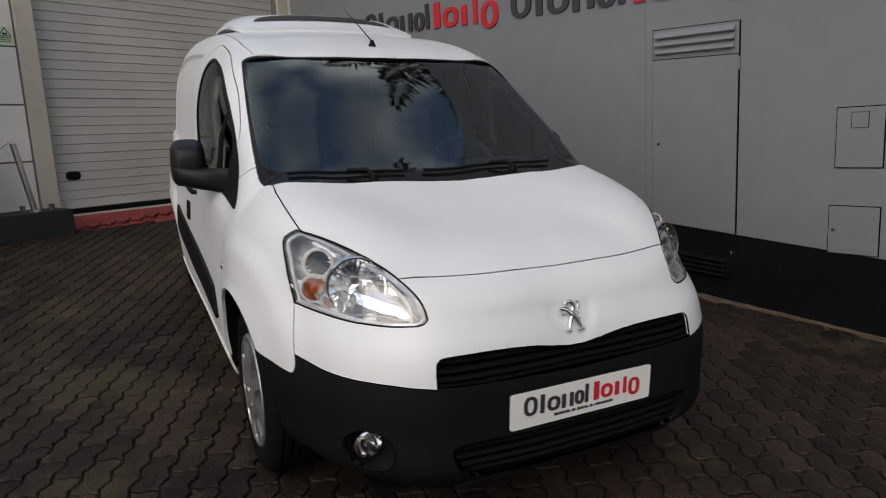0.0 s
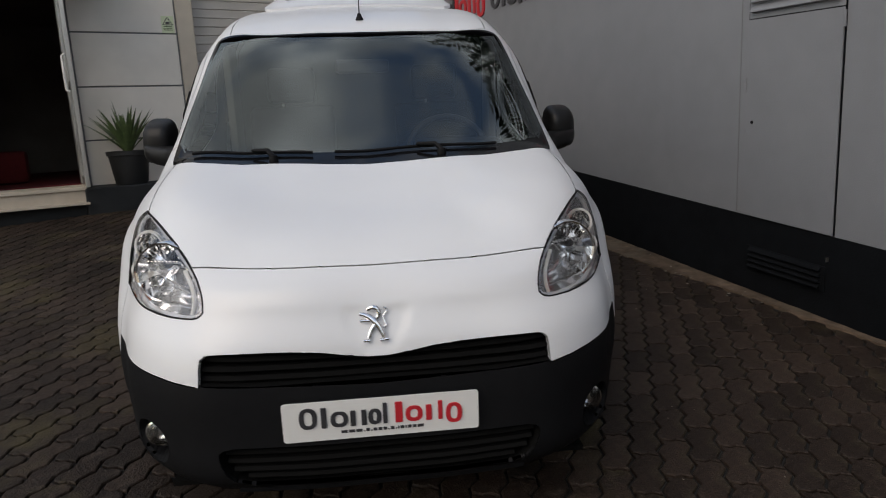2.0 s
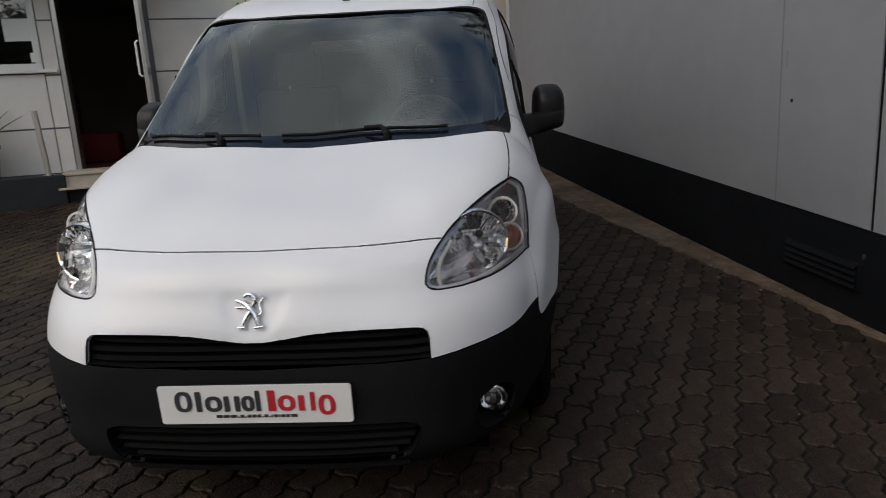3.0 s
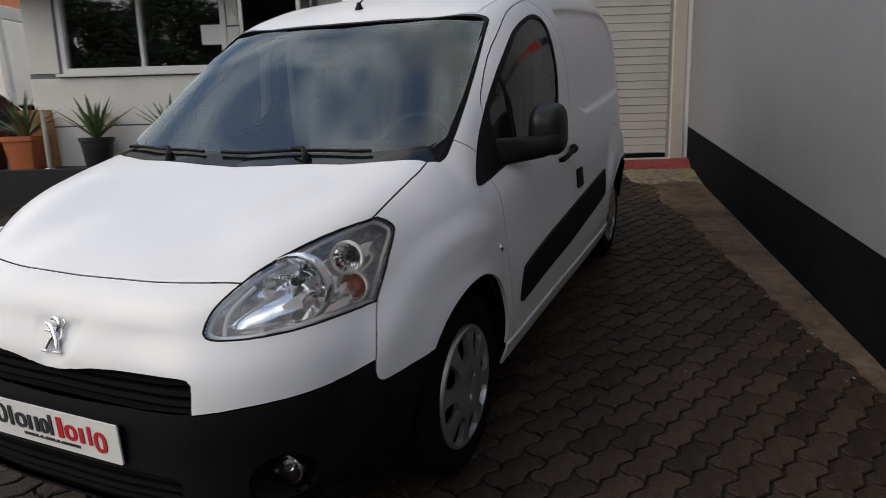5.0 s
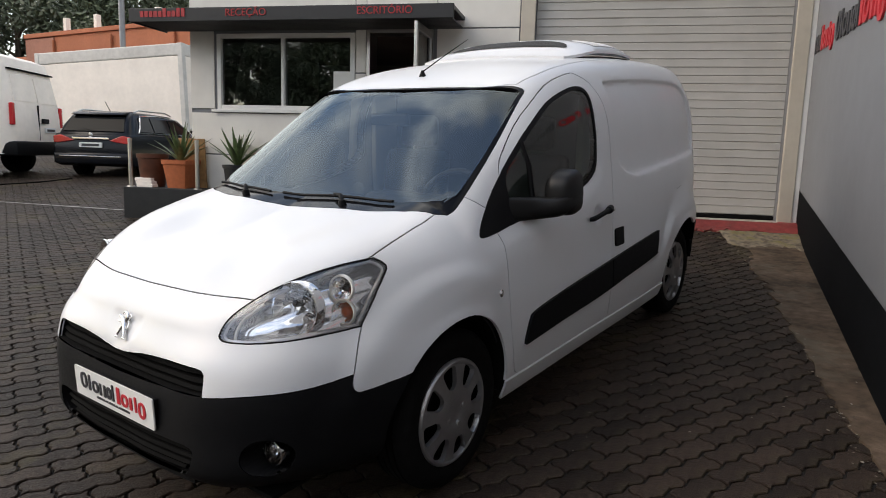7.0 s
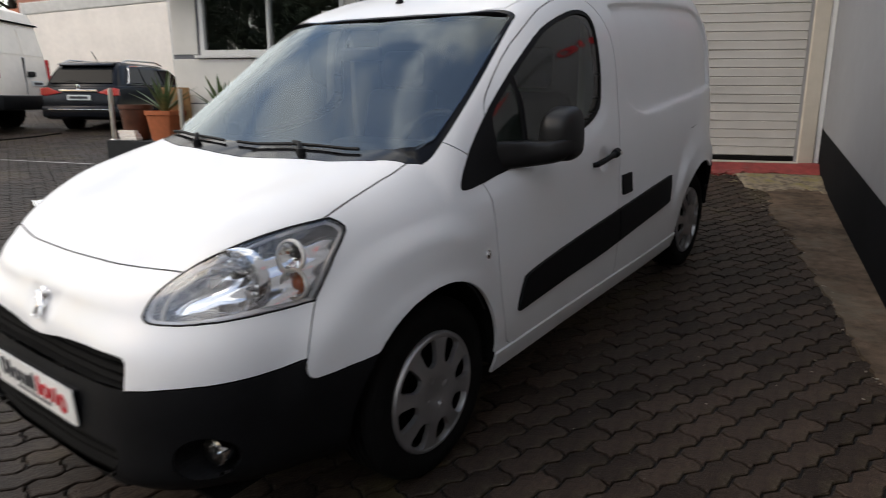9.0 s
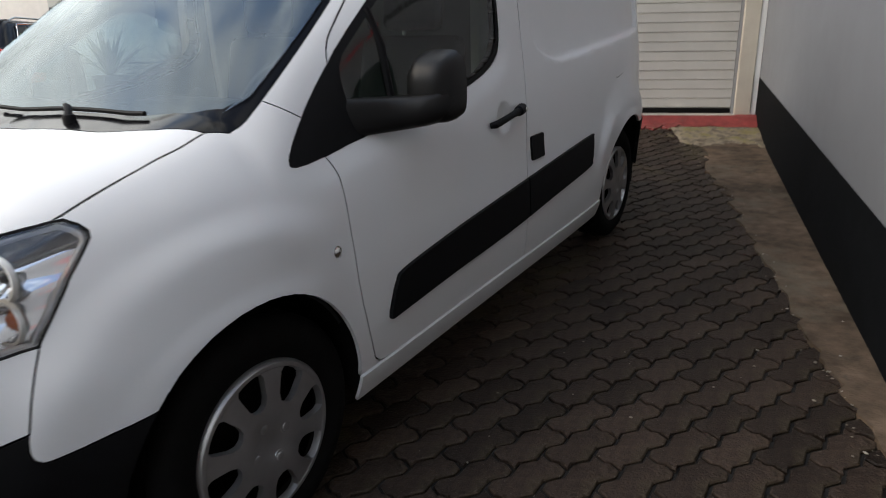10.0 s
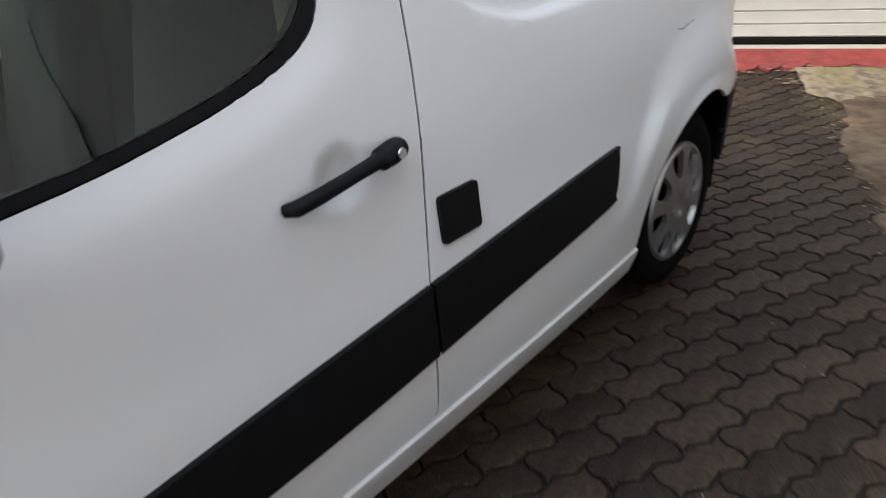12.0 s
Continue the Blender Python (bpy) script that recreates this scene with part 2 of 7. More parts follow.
    "stone": material("beige_stone_step", (0.48, 0.42, 0.34), 0.6, vary=0.1, stain=0.12),
}


# ---- building blocks ----
def put(name, bm, mat, parent=None, label="", smooth=None):
    me = bpy.data.meshes.new(name)
    bmesh.ops.recalc_face_normals(bm, faces=bm.faces)
    bm.to_mesh(me)
    bm.free()
    for one in mat if isinstance(mat, (list, tuple)) else (mat,):
        me.materials.append(M[one] if isinstance(one, str) else one)
    if smooth is not None:
        for p in me.polygons:
            p.use_smooth = True
        me.set_sharp_from_angle(angle=radians(smooth))
    ob = new(name, me)
    if parent:
        ob.parent = parent
    if label:
        ob["label"] = label
    return ob


def part(name, bm, mat, parent, label="", smooth=None):
    """One mesh object under a thing or under a part."""
    return put(name, bm, mat, parent, label, smooth)


def thing(name, at, label, category, group="", kind=""):
    ob = new(name)
    ob.empty_display_size = 0.1
    ob.matrix_world = at
    return tagged(ob, label, category, group, kind)


def block(x0, x1, y0, y1, z0, z1, bevel=0.0, bm=None, segments=2):
    """A box, its edges rounded; adds to bm where one is given."""
    own = bmesh.new()
    m = Matrix.Translation(((x0 + x1) / 2, (y0 + y1) / 2, (z0 + z1) / 2)) @ Matrix.Diagonal((abs(x1 - x0), abs(y1 - y0), abs(z1 - z0), 1))
    bmesh.ops.create_cube(own, size=1, matrix=m)
    if bevel:
        bmesh.ops.bevel(own, geom=own.edges[:], offset=bevel, segments=segments, profile=0.5, affect="EDGES")
    if bm is None:
        return own
    merge(bm, own)
    return bm


def merge(bm, other, m=None):
    me = bpy.data.meshes.new("tmp")
    other.to_mesh(me)
    other.free()
    if m is not None:
        me.transform(m)
    bm.from_mesh(me)
    bpy.data.meshes.remove(me)
    return bm


def turned(profile, steps=24, m=None, bm=None):
    """A surface of revolution round local z from (radius, z) pairs; open where the radius stays above 0."""
    own = bmesh.new()
    rings = []
    for r, z in profile:
        if r < 1e-6:
            rings.append([own.verts.new((0, 0, z))])
        else:
            rings.append([own.verts.new((r * math.cos(a), r * math.sin(a), z)) for a in np.linspace(0, 2 * math.pi, steps, endpoint=False)])
    for a, b in zip(rings, rings[1:]):
        for i in range(steps):
            j = (i + 1) % steps
            if len(a) == 1 and len(b) > 1:
                own.faces.new((a[0], b[i], b[j]))
            elif len(b) == 1 and len(a) > 1:
                own.faces.new((a[i], a[j], b[0]))
            elif len(a) > 1:
                own.faces.new((a[i], a[j], b[j], b[i]))
    if m is not None:
        bmesh.ops.transform(own, matrix=m, verts=own.verts)
    if bm is None:
        return own
    return merge(bm, own)


def tube(points, radius, steps=10, bm=None, caps=True):
    """A round bar along points; radius: one number or one for each point."""
    own = bmesh.new()
    pts = [Vector(p) for p in points]
    radii = radius if isinstance(radius, (list, tuple)) else [radius] * len(pts)
    rings, side = [], None
    for i, p in enumerate(pts):
        d = (pts[min(i + 1, len(pts) - 1)] - pts[max(i - 1, 0)]).normalized()
        if side is None:
            side = d.orthogonal().normalized()
        side = (side - d * side.dot(d)).normalized()
        up = d.cross(side)
        rings.append([own.verts.new(p + (side * math.cos(a) + up * math.sin(a)) * radii[i]) for a in np.linspace(0, 2 * math.pi, steps, endpoint=False)])
    for a, b in zip(rings, rings[1:]):
        for i in range(steps):
            own.faces.new((a[i], a[(i + 1) % steps], b[(i + 1) % steps], b[i]))
    if caps:
        own.faces.new(rings[0][::-1])
        own.faces.new(rings[-1])
    if bm is None:
        return own
    return merge(bm, own)


def extruded(outline, y0, y1, axes="xz", bevel=0.0, bm=None):
    """A flat outline given in two axes, made thick along the third from y0 to y1."""
    own = bmesh.new()
    third = ({0, 1, 2} - {"xyz".index(c) for c in axes}).pop()

    def at(p, d):
        v = [0.0] * 3
        v["xyz".index(axes[0])], v["xyz".index(axes[1])], v[third] = p[0], p[1], d
        return own.verts.new(v)

    a, b = [at(p, y0) for p in outline], [at(p, y1) for p in outline]
    own.faces.new(a)
    own.faces.new(b[::-1])
    for i in range(len(a)):
        j = (i + 1) % len(a)
        own.faces.new((a[j], a[i], b[i], b[j]))
    bmesh.ops.recalc_face_normals(own, faces=own.faces)
    if bevel:
        bmesh.ops.bevel(own, geom=own.edges[:], offset=bevel, segments=2, profile=0.5, affect="EDGES")
    if bm is None:
        return own
    return merge(bm, own)


def rounded(x0, x1, z0, z1, r, n=5):
    """The outline of a rectangle with round corners."""
    out = []
    for cx, cz, a0 in ((x1 - r, z1 - r, 0), (x0 + r, z1 - r, 90), (x0 + r, z0 + r, 180), (x1 - r, z0 + r, 270)):
        for a in np.linspace(a0, a0 + 90, n):
            out.append((cx + r * math.cos(radians(a)), cz + r * math.sin(radians(a))))
    return out


def smooth_line(points, per=8, closed=False):
    """A Catmull-Rom line through points."""
    p = [np.array(q, float) for q in points]
    n = len(p)
    out = []
    for i in range(n if closed else n - 1):
        a, b, c, d = (p[(i - 1) % n], p[i], p[(i + 1) % n], p[(i + 2) % n]) if closed else (p[max(i - 1, 0)], p[i], p[i + 1], p[min(i + 2, n - 1)])
        for t in np.linspace(0, 1, per, endpoint=False):
            out.append(0.5 * (2 * b + (c - a) * t + (2 * a - 5 * b + 4 * c - d) * t * t + (3 * b - a - 3 * c + d) * t**3))
    if not closed:
        out.append(p[-1])
    return out


def settle(v, lo, hi, soft):
    """v inside lo..hi; beyond, it levels out within a distance of soft."""
    if v > hi:
        return hi + soft * math.tanh((v - hi) / soft)
    if v < lo:
        return lo - soft * math.tanh((lo - v) / soft)
    return v


def ground_z(x, y):
    """The yard's height: a plane that climbs towards the hall, a little higher before its door, and levels out far off."""
    s, out = -0.9143 * (x - 1.043) - 0.4051 * (y - 6.432), 0.4051 * (x - 1.043) - 0.9143 * (y - 6.432)
    hump = 0.10 * math.exp(-(((s - 4.2) / 2.3) ** 2) - (out / 1.7) ** 2) + 0.072 * math.exp(-(((s - 0.8) / 1.6) ** 2) - (out / 0.75) ** 2)
    return -0.01444 * settle(x, -16, 5, 6) + 0.07673 * settle(y, -9, 9, 5) + hump


# ---- ground ----
def ground_sheet():
    bm = bmesh.new()
    xs = sorted({*np.linspace(-24, 8, 33), *np.linspace(-400, -24, 14), *np.linspace(8, 400, 14)})
    ys = sorted({*np.linspace(-14, 14, 29), *np.linspace(-400, -14, 14), *np.linspace(14, 400, 14)})
    rows = [[bm.verts.new((x, y, ground_z(x, y) - 0.012)) for x in xs] for y in ys]
    for a, b in zip(rows, rows[1:]):
        for i in range(len(xs) - 1):
            bm.faces.new((a[i], a[i + 1], b[i + 1], b[i]))
    return tagged(put("ground", bm, "soil", smooth=40), "dark sand joint bed under the sloping paved yard", "ground", kind="structure")


ground_sheet()


def unseen_road():
    """Unseen asphalt road before the yard, added for bounce and reflections; 4 mm above the bed."""
    bm = bmesh.new()
    xs, ys = np.linspace(-70, 60, 40), np.linspace(-60, -6.1, 18)
    rows = [[bm.verts.new((x, y, ground_z(x, y) - 0.004)) for x in xs] for y in ys]
    for a, b in zip(rows, rows[1:]):
        for i in range(len(xs) - 1):
            bm.faces.new((a[i], a[i + 1], b[i + 1], b[i]))
    return tagged(put("road", bm, "asphalt", smooth=40), "grey asphalt road before the yard, unseen, added for bounce and reflections", "road", kind="structure")


unseen_road()

# ---- grey side wall; local x runs along it towards the garage, y out into the yard ----
WALL = pose(2.46, 0.36, 0, 0, 0, 103.13)
FACADE = pose(1.043, 6.432, 0, 0, 0, 203.9)
WALL_END = 6.236


def band_top(s):
    return 0.455 + 0.0845 * s


def at(ob, m):
    ob.matrix_world = m
    return ob


def side_wall():
    wall = at(tagged(put("wall_side", block(-9, WALL_END, -0.25, 0, -1.2, 4.9), "grey_wall"), "tall smooth wall painted mid grey", "wall", kind="structure"), WALL)
    n = 40
    bm = bmesh.new()
    ss = np.linspace(-9, WALL_END - 0.002, n)
    lower = [bm.verts.new((s, 0.004, -1.2)) for s in ss]
    upper = [bm.verts.new((s, 0.004, band_top(s))) for s in ss]
    for i in range(n - 1):
        bm.faces.new((lower[i], lower[i + 1], upper[i + 1], upper[i]))
    band = part("painted_band", bm, "band", wall, "black painted band along the foot of the wall")
    part("joint", block(0.900, 0.906, -0.002, 0.0025, band_top(0.9) + 0.003, 4.9), "joint_grey", wall)
    return wall


wall_side = side_wall()


def wall_piece(x0, x1, y0, y1, z0, z1, mat, parent, name, bevel=0.0, label=""):
    return part(name, block(x0, x1, y0, y1, z0, z1, bevel), mat, parent, label)


# small wall doors: local x along the wall
def wall_doors():
    door = at(tagged(thing("door_service", Matrix(), "grey flush steel cupboard door with louvres let into the wall", "door", kind="structure"), ""), WALL)
    zt = 1.85
    # black sheet behind the leaf: its edge paints the frame gap's shade as a line
    part("door_gap", extruded([(0.212, band_top(0.21) + 0.003), (0.845, band_top(0.845) + 0.003), (0.845, zt + 0.012), (0.212, zt - 0.016)], 0.0005, 0.003, "xz"), "band", door)
    part("leaf", extruded([(0.221, band_top(0.22) + 0.003), (0.838, band_top(0.838) + 0.003), (0.838, 1.655), (0.221, 1.625)], 0.003, 0.014, "xz", 0.002), "grey_wall", door)
    part("louvre_frame", extruded([(0.221, 1.632), (0.838, 1.662), (0.838, zt + 0.005), (0.221, zt - 0.022)], 0.003, 0.006, "xz"), "grey_wall", door)
    for k in range(3):
        z = 1.672 + 0.052 * k
        bm = bmesh.new()
        a = [bm.verts.new((x, y, z + dz + 0.04 * (x - 0.22))) for x in (0.245, 0.815) for y, dz in ((0.005, 0.038), (0.032, 0.004), (0.032, -0.002), (0.005, -0.004))]
        for i in range(4):
            bm.faces.new((a[i], a[(i + 1) % 4], a[4 + (i + 1) % 4], a[4 + i]))
        bm.faces.new(a[:4])
        bm.faces.new(a[4:])
        part("louvre", bm, "grey_wall", door)
    part("lock", turned([(0.0, 0.004), (0.009, 0.003), (0.010, 0.0)], 14, Matrix.Translation((0.79, 0.014, 1.075)) @ Matrix.Rotation(radians(-90), 4, "X")), "gloss_black", door, "small round black lock")
    for z, x in ((1.57, 0.216), (1.29, 0.845)):
        part("hinge", tube([(x, 0.012, z - 0.04), (x, 0.012, z + 0.04)], 0.008, 10), "grey_wall", door)
    for name, x0, x1, z0, z1 in (("meter_hatch", -0.61, -0.37, 0.915, 1.25), ("lower_hatch", -0.61, -0.35, 0.415, 0.69)):
        h = at(tagged(thing(name, Matrix(), "grey steel hatch flush in the painted wall", "hatch", kind="structure"), ""), WALL)
        # black sheet under the hatch leaf paints the shade of its gap
        part("hatch_gap", block(x0 - 0.006, x1 + 0.006, 0.0005, 0.003, z0 - 0.006, z1 + 0.006), "band", h)
        part("hatch_leaf", block(x0, x1, 0.003, 0.012, z0, z1, 0.002), "grey_wall", h)
        if name == "meter_hatch":
            # same black sheet for the shade round the small window
            part("hatch_window_gap", block(-0.535, -0.445, 0.012, 0.0135, 1.135, 1.225), "band", h)
            part("hatch_window", block(-0.532, -0.448, 0.0135, 0.016, 1.138, 1.222, 0.001), "grey_wall", h)
        else:
            part("hatch_lock", turned([(0.0, 0.004), (0.011, 0.003), (0.012, 0.0)], 14, Matrix.Translation((-0.375, 0.012, 0.555)) @ Matrix.Rotation(radians(-90), 4, "X")), "steel", h)
    vent = at(tagged(thing("vent", Matrix(), "black louvred vent in the wall's black band", "vent", kind="structure"), ""), WALL)
    part("vent_frame", extruded([(0.25, 0.165), (0.80, 0.20), (0.80, 0.345), (0.25, 0.305)], 0.004, 0.012, "xz", 0.002), "band", vent)
    for k in range(4):
        z = 0.185 + 0.032 * k
        bm = bmesh.new()
        a = [bm.verts.new((x, y, z + dz + 0.07 * (x - 0.27))) for x in (0.275, 0.775) for y, dz in ((0.012, 0.022), (0.032, 0.003), (0.032, -0.002), (0.012, -0.003))]
        for i in range(4):
            bm.faces.new((a[i], a[(i + 1) % 4], a[4 + (i + 1) % 4], a[4 + i]))
        bm.faces.new(a[:4])
        bm.faces.new(a[4:])
        part("vent_slat", bm, "band", vent)
    part("vent_catch", block(0.235, 0.243, 0.004, 0.02, 0.335, 0.36, 0.002), "steel", vent)


wall_doors()


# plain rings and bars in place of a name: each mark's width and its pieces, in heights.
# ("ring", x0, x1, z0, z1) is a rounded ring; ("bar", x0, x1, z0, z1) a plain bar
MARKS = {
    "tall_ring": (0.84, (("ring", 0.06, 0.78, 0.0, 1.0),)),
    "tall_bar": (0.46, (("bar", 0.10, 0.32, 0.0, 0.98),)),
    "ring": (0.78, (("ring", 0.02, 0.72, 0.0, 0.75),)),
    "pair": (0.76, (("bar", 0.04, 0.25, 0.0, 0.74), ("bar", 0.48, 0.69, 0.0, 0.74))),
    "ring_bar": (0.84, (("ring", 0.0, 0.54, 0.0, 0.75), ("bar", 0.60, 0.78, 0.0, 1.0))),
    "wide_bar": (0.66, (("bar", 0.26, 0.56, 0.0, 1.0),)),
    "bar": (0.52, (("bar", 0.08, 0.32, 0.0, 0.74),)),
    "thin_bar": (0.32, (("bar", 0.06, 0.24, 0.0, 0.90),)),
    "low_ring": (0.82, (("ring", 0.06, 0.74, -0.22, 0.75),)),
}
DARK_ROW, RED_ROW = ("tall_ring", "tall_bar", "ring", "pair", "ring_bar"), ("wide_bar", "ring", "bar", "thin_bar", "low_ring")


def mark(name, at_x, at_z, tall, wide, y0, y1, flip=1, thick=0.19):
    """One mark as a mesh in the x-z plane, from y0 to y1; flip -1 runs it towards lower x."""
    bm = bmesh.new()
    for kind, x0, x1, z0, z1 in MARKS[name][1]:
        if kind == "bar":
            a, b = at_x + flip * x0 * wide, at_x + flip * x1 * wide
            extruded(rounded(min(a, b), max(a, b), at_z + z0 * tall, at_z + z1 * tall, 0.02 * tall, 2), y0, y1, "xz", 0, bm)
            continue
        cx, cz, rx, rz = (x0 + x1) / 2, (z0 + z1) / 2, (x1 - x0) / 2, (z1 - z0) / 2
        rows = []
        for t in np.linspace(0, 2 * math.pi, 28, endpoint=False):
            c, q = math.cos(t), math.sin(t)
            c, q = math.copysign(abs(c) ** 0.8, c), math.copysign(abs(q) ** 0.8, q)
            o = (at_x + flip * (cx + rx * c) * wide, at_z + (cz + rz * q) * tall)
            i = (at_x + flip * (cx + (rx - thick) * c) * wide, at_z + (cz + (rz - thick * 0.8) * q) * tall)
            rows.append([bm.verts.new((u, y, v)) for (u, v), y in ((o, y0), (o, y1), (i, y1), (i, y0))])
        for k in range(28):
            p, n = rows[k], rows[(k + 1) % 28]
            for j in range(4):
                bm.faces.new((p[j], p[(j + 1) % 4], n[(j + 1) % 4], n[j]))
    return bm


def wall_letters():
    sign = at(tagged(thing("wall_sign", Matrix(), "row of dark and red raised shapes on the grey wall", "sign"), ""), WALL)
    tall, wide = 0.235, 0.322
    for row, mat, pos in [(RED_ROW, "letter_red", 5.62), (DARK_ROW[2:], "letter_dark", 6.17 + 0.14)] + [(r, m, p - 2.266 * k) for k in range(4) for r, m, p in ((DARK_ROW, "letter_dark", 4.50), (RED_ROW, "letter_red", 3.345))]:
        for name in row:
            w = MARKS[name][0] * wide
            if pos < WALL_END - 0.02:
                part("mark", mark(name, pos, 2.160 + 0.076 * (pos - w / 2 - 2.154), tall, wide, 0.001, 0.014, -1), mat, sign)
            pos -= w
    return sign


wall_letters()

TOP = 4.4


def hall_front():
    base = at(tagged(thing("wall_facade", Matrix(), "cream panelled hall front", "wall", kind="structure"), ""), FACADE)
    for x0, x1, z0, z1 in ((-0.12, 0.22, -1, TOP), (0.22, 3.07, 3.45, TOP), (3.07, 4.32, -1, TOP), (4.32, 5.18, 2.80, TOP), (4.32, 5.18, -1, 0.72),
                           (5.18, 5.33, -1, TOP), (5.33, 7.28, -1, 1.77), (5.33, 7.28, 2.76, TOP), (7.28, 7.67, -1, TOP), (0.22, 3.07, -1, 0.60)):
        wall_piece(x0, x1, -0.3, -0.004, z0, z1, "joint_grey", base, "wall_core")
    # cladding panels with open joints
    joints = (0.70, 1.175, 1.715, 2.255, 2.795, 3.335, 3.875, TOP)
    for x0, x1 in ((3.262, 4.27), (5.19, 5.325)):
        for a, b in zip(joints, joints[1:]):
            wall_piece(x0, x1, -0.004, 0.012, a + 0.008, b - 0.008, "panel", base, "panel", 0.004)
    for a, b in ((0.70, 1.175), (1.175, 1.735)):
        wall_piece(5.335, 7.665, -0.004, 0.012, a + 0.008, b - 0.008, "panel", base, "panel", 0.004)
    for a, b in ((1.775, 2.795),):
        wall_piece(7.315, 7.665, -0.004, 0.012, a + 0.008, b - 0.008, "panel", base, "panel", 0.004)
    for a, b in ((2.795, 3.335), (3.335, 3.875), (3.875, TOP)):
        wall_piece(4.28, 5.18, -0.004, 0.012, a + 0.008, b - 0.008, "panel", base, "panel", 0.004)
        wall_piece(5.335, 7.665, -0.004, 0.012, a + 0.008, b - 0.008, "panel", base, "panel", 0.004)
    # posts of the shutter
    for x0, x1 in ((0.06, 0.215), (3.075, 3.245)):
        part("post", block(x0, x1, -0.30, 0.035, 0.3, 3.6, 0.008), "post", base, "beige steel post")
    part("post", block(0.004, 0.058, -0.3, 0.02, 0.3, 3.6, 0.004), "white_frame", base, "pale edge trim")
    part("lintel", block(0.06, 3.245, -0.30, 0.03, 3.42, 3.62, 0.008), "post", base)
    return base


hall_front()


def shutter():
    door = at(tagged(thing("door_shutter", Matrix(), "closed cream sectional garage door with ribbed panels", "garage door", kind="structure"), ""), FACADE)
    z, n = 0.668, 0
    while z < 3.42:
        bm = bmesh.new()
        prof = []
        for k in range(6):
            a = z + 0.0933 * k
            prof += [(-0.107, a + 0.0005), (-0.1015, a + 0.006), (-0.098, a + 0.012), (-0.1000, a + 0.020), (-0.1000, a + 0.0875)]
        prof.append((-0.108, z + 0.5595))
        ring = [[bm.verts.new((x, y, zz)) for y, zz in prof] for x in (0.222, 3.068)]
        for i in range(len(prof) - 1):
            bm.faces.new((ring[0][i], ring[0][i + 1], ring[1][i + 1], ring[1][i]))
        part("shutter_panel", bm, "shutter", door, smooth=20)
        z += 0.5600
    wall_piece(0.222, 3.068, -0.16, -0.13, 0.60, 3.45, "dark", door, "shutter_back")
    wall_piece(0.224, 3.066, -0.14, -0.092, 0.622, 0.664, "rubber", door, "bottom_seal", 0.006, "black rubber bottom seal")
    oval = extruded(rounded(2.80, 2.945, 0.965, 1.055, 0.04, 5), -0.099, -0.085, "xz", 0.004)
    part("hand_grip", oval, "gloss_black", door, "black oval hand grip", smooth=40)
    return door


shutter()


def ramp_z(s, out):
    """The red ramp's height before the shutter: from the yard up to the sill."""
    foot = FACADE @ Vector((s, 0.37, 0))
    t = min(max((0.37 - out) / 0.20, 0.0), 1.0)
    return (ground_z(foot.x, foot.y) + 0.002) * (1 - t) + 0.604 * t


def threshold():
    bm = bmesh.new()
    rows = []
    for s in np.linspace(0.0, 3.14, 32):
        low = 0.35 + 0.02 * math.sin(s * 9) + 0.015 * math.sin(s * 23) if s < 0.75 else 0.37
        rows.append([bm.verts.new((s, y, z)) for y, z in ((-0.3, 0.618), (0.15, 0.610), (0.17, 0.604 if s < 0.75 else 0.592), (low, ramp_z(s, low) + (0.006 if s < 0.75 else -0.014)), (low, 0.2), (-0.3, 0.2))])
    for a, b in zip(rows, rows[1:]):
        for i in range(6):
            bm.faces.new((a[i], a[(i + 1) % 6], b[(i + 1) % 6], b[i]))
    bm.faces.new(rows[0])
    bm.faces.new(rows[-1][::-1])
    base = at(tagged(put("threshold", bm, "red_paint", smooth=30), "worn red painted ramp of pavers below the shutter", "sill", kind="structure"), FACADE)
    part("sill_edge", block(0.225, 3.06, -0.09, 0.11, 0.606, 0.616, 0.003), "shutter", base, "thin grey metal sill")
    return base


threshold_ramp = threshold()


def plinth():
    bm = bmesh.new()
    block(3.13, 4.36, -0.02, 0.47, -0.3, 0.715, 0.012, bm)
    block(5.24, 8.42, -0.02, 0.47, -0.3, 0.715, 0.012, bm)
    block(4.36, 5.24, -0.02, 0.40, -0.3, 0.56, 0.0, bm)
    base = at(tagged(put("plinth", bm, "plinth"), "black painted concrete plinth along the hall", "plinth", kind="structure"), FACADE)
    step = at(tagged(thing("door_step", Matrix(), "beige stone step before the office door", "step", kind="structure"), ""), FACADE)
    part("tread", block(4.34, 5.26, -0.02, 0.46, 0.70, 0.735, 0.006), "stone", step)
    part("riser", block(4.36, 5.24, 0.0, 0.44, 0.585, 0.698), "stone", step)
    part("lower_tread", block(4.33, 5.30, 0.0, 0.52, 0.562, 0.584, 0.004), "stone", step)


plinth()


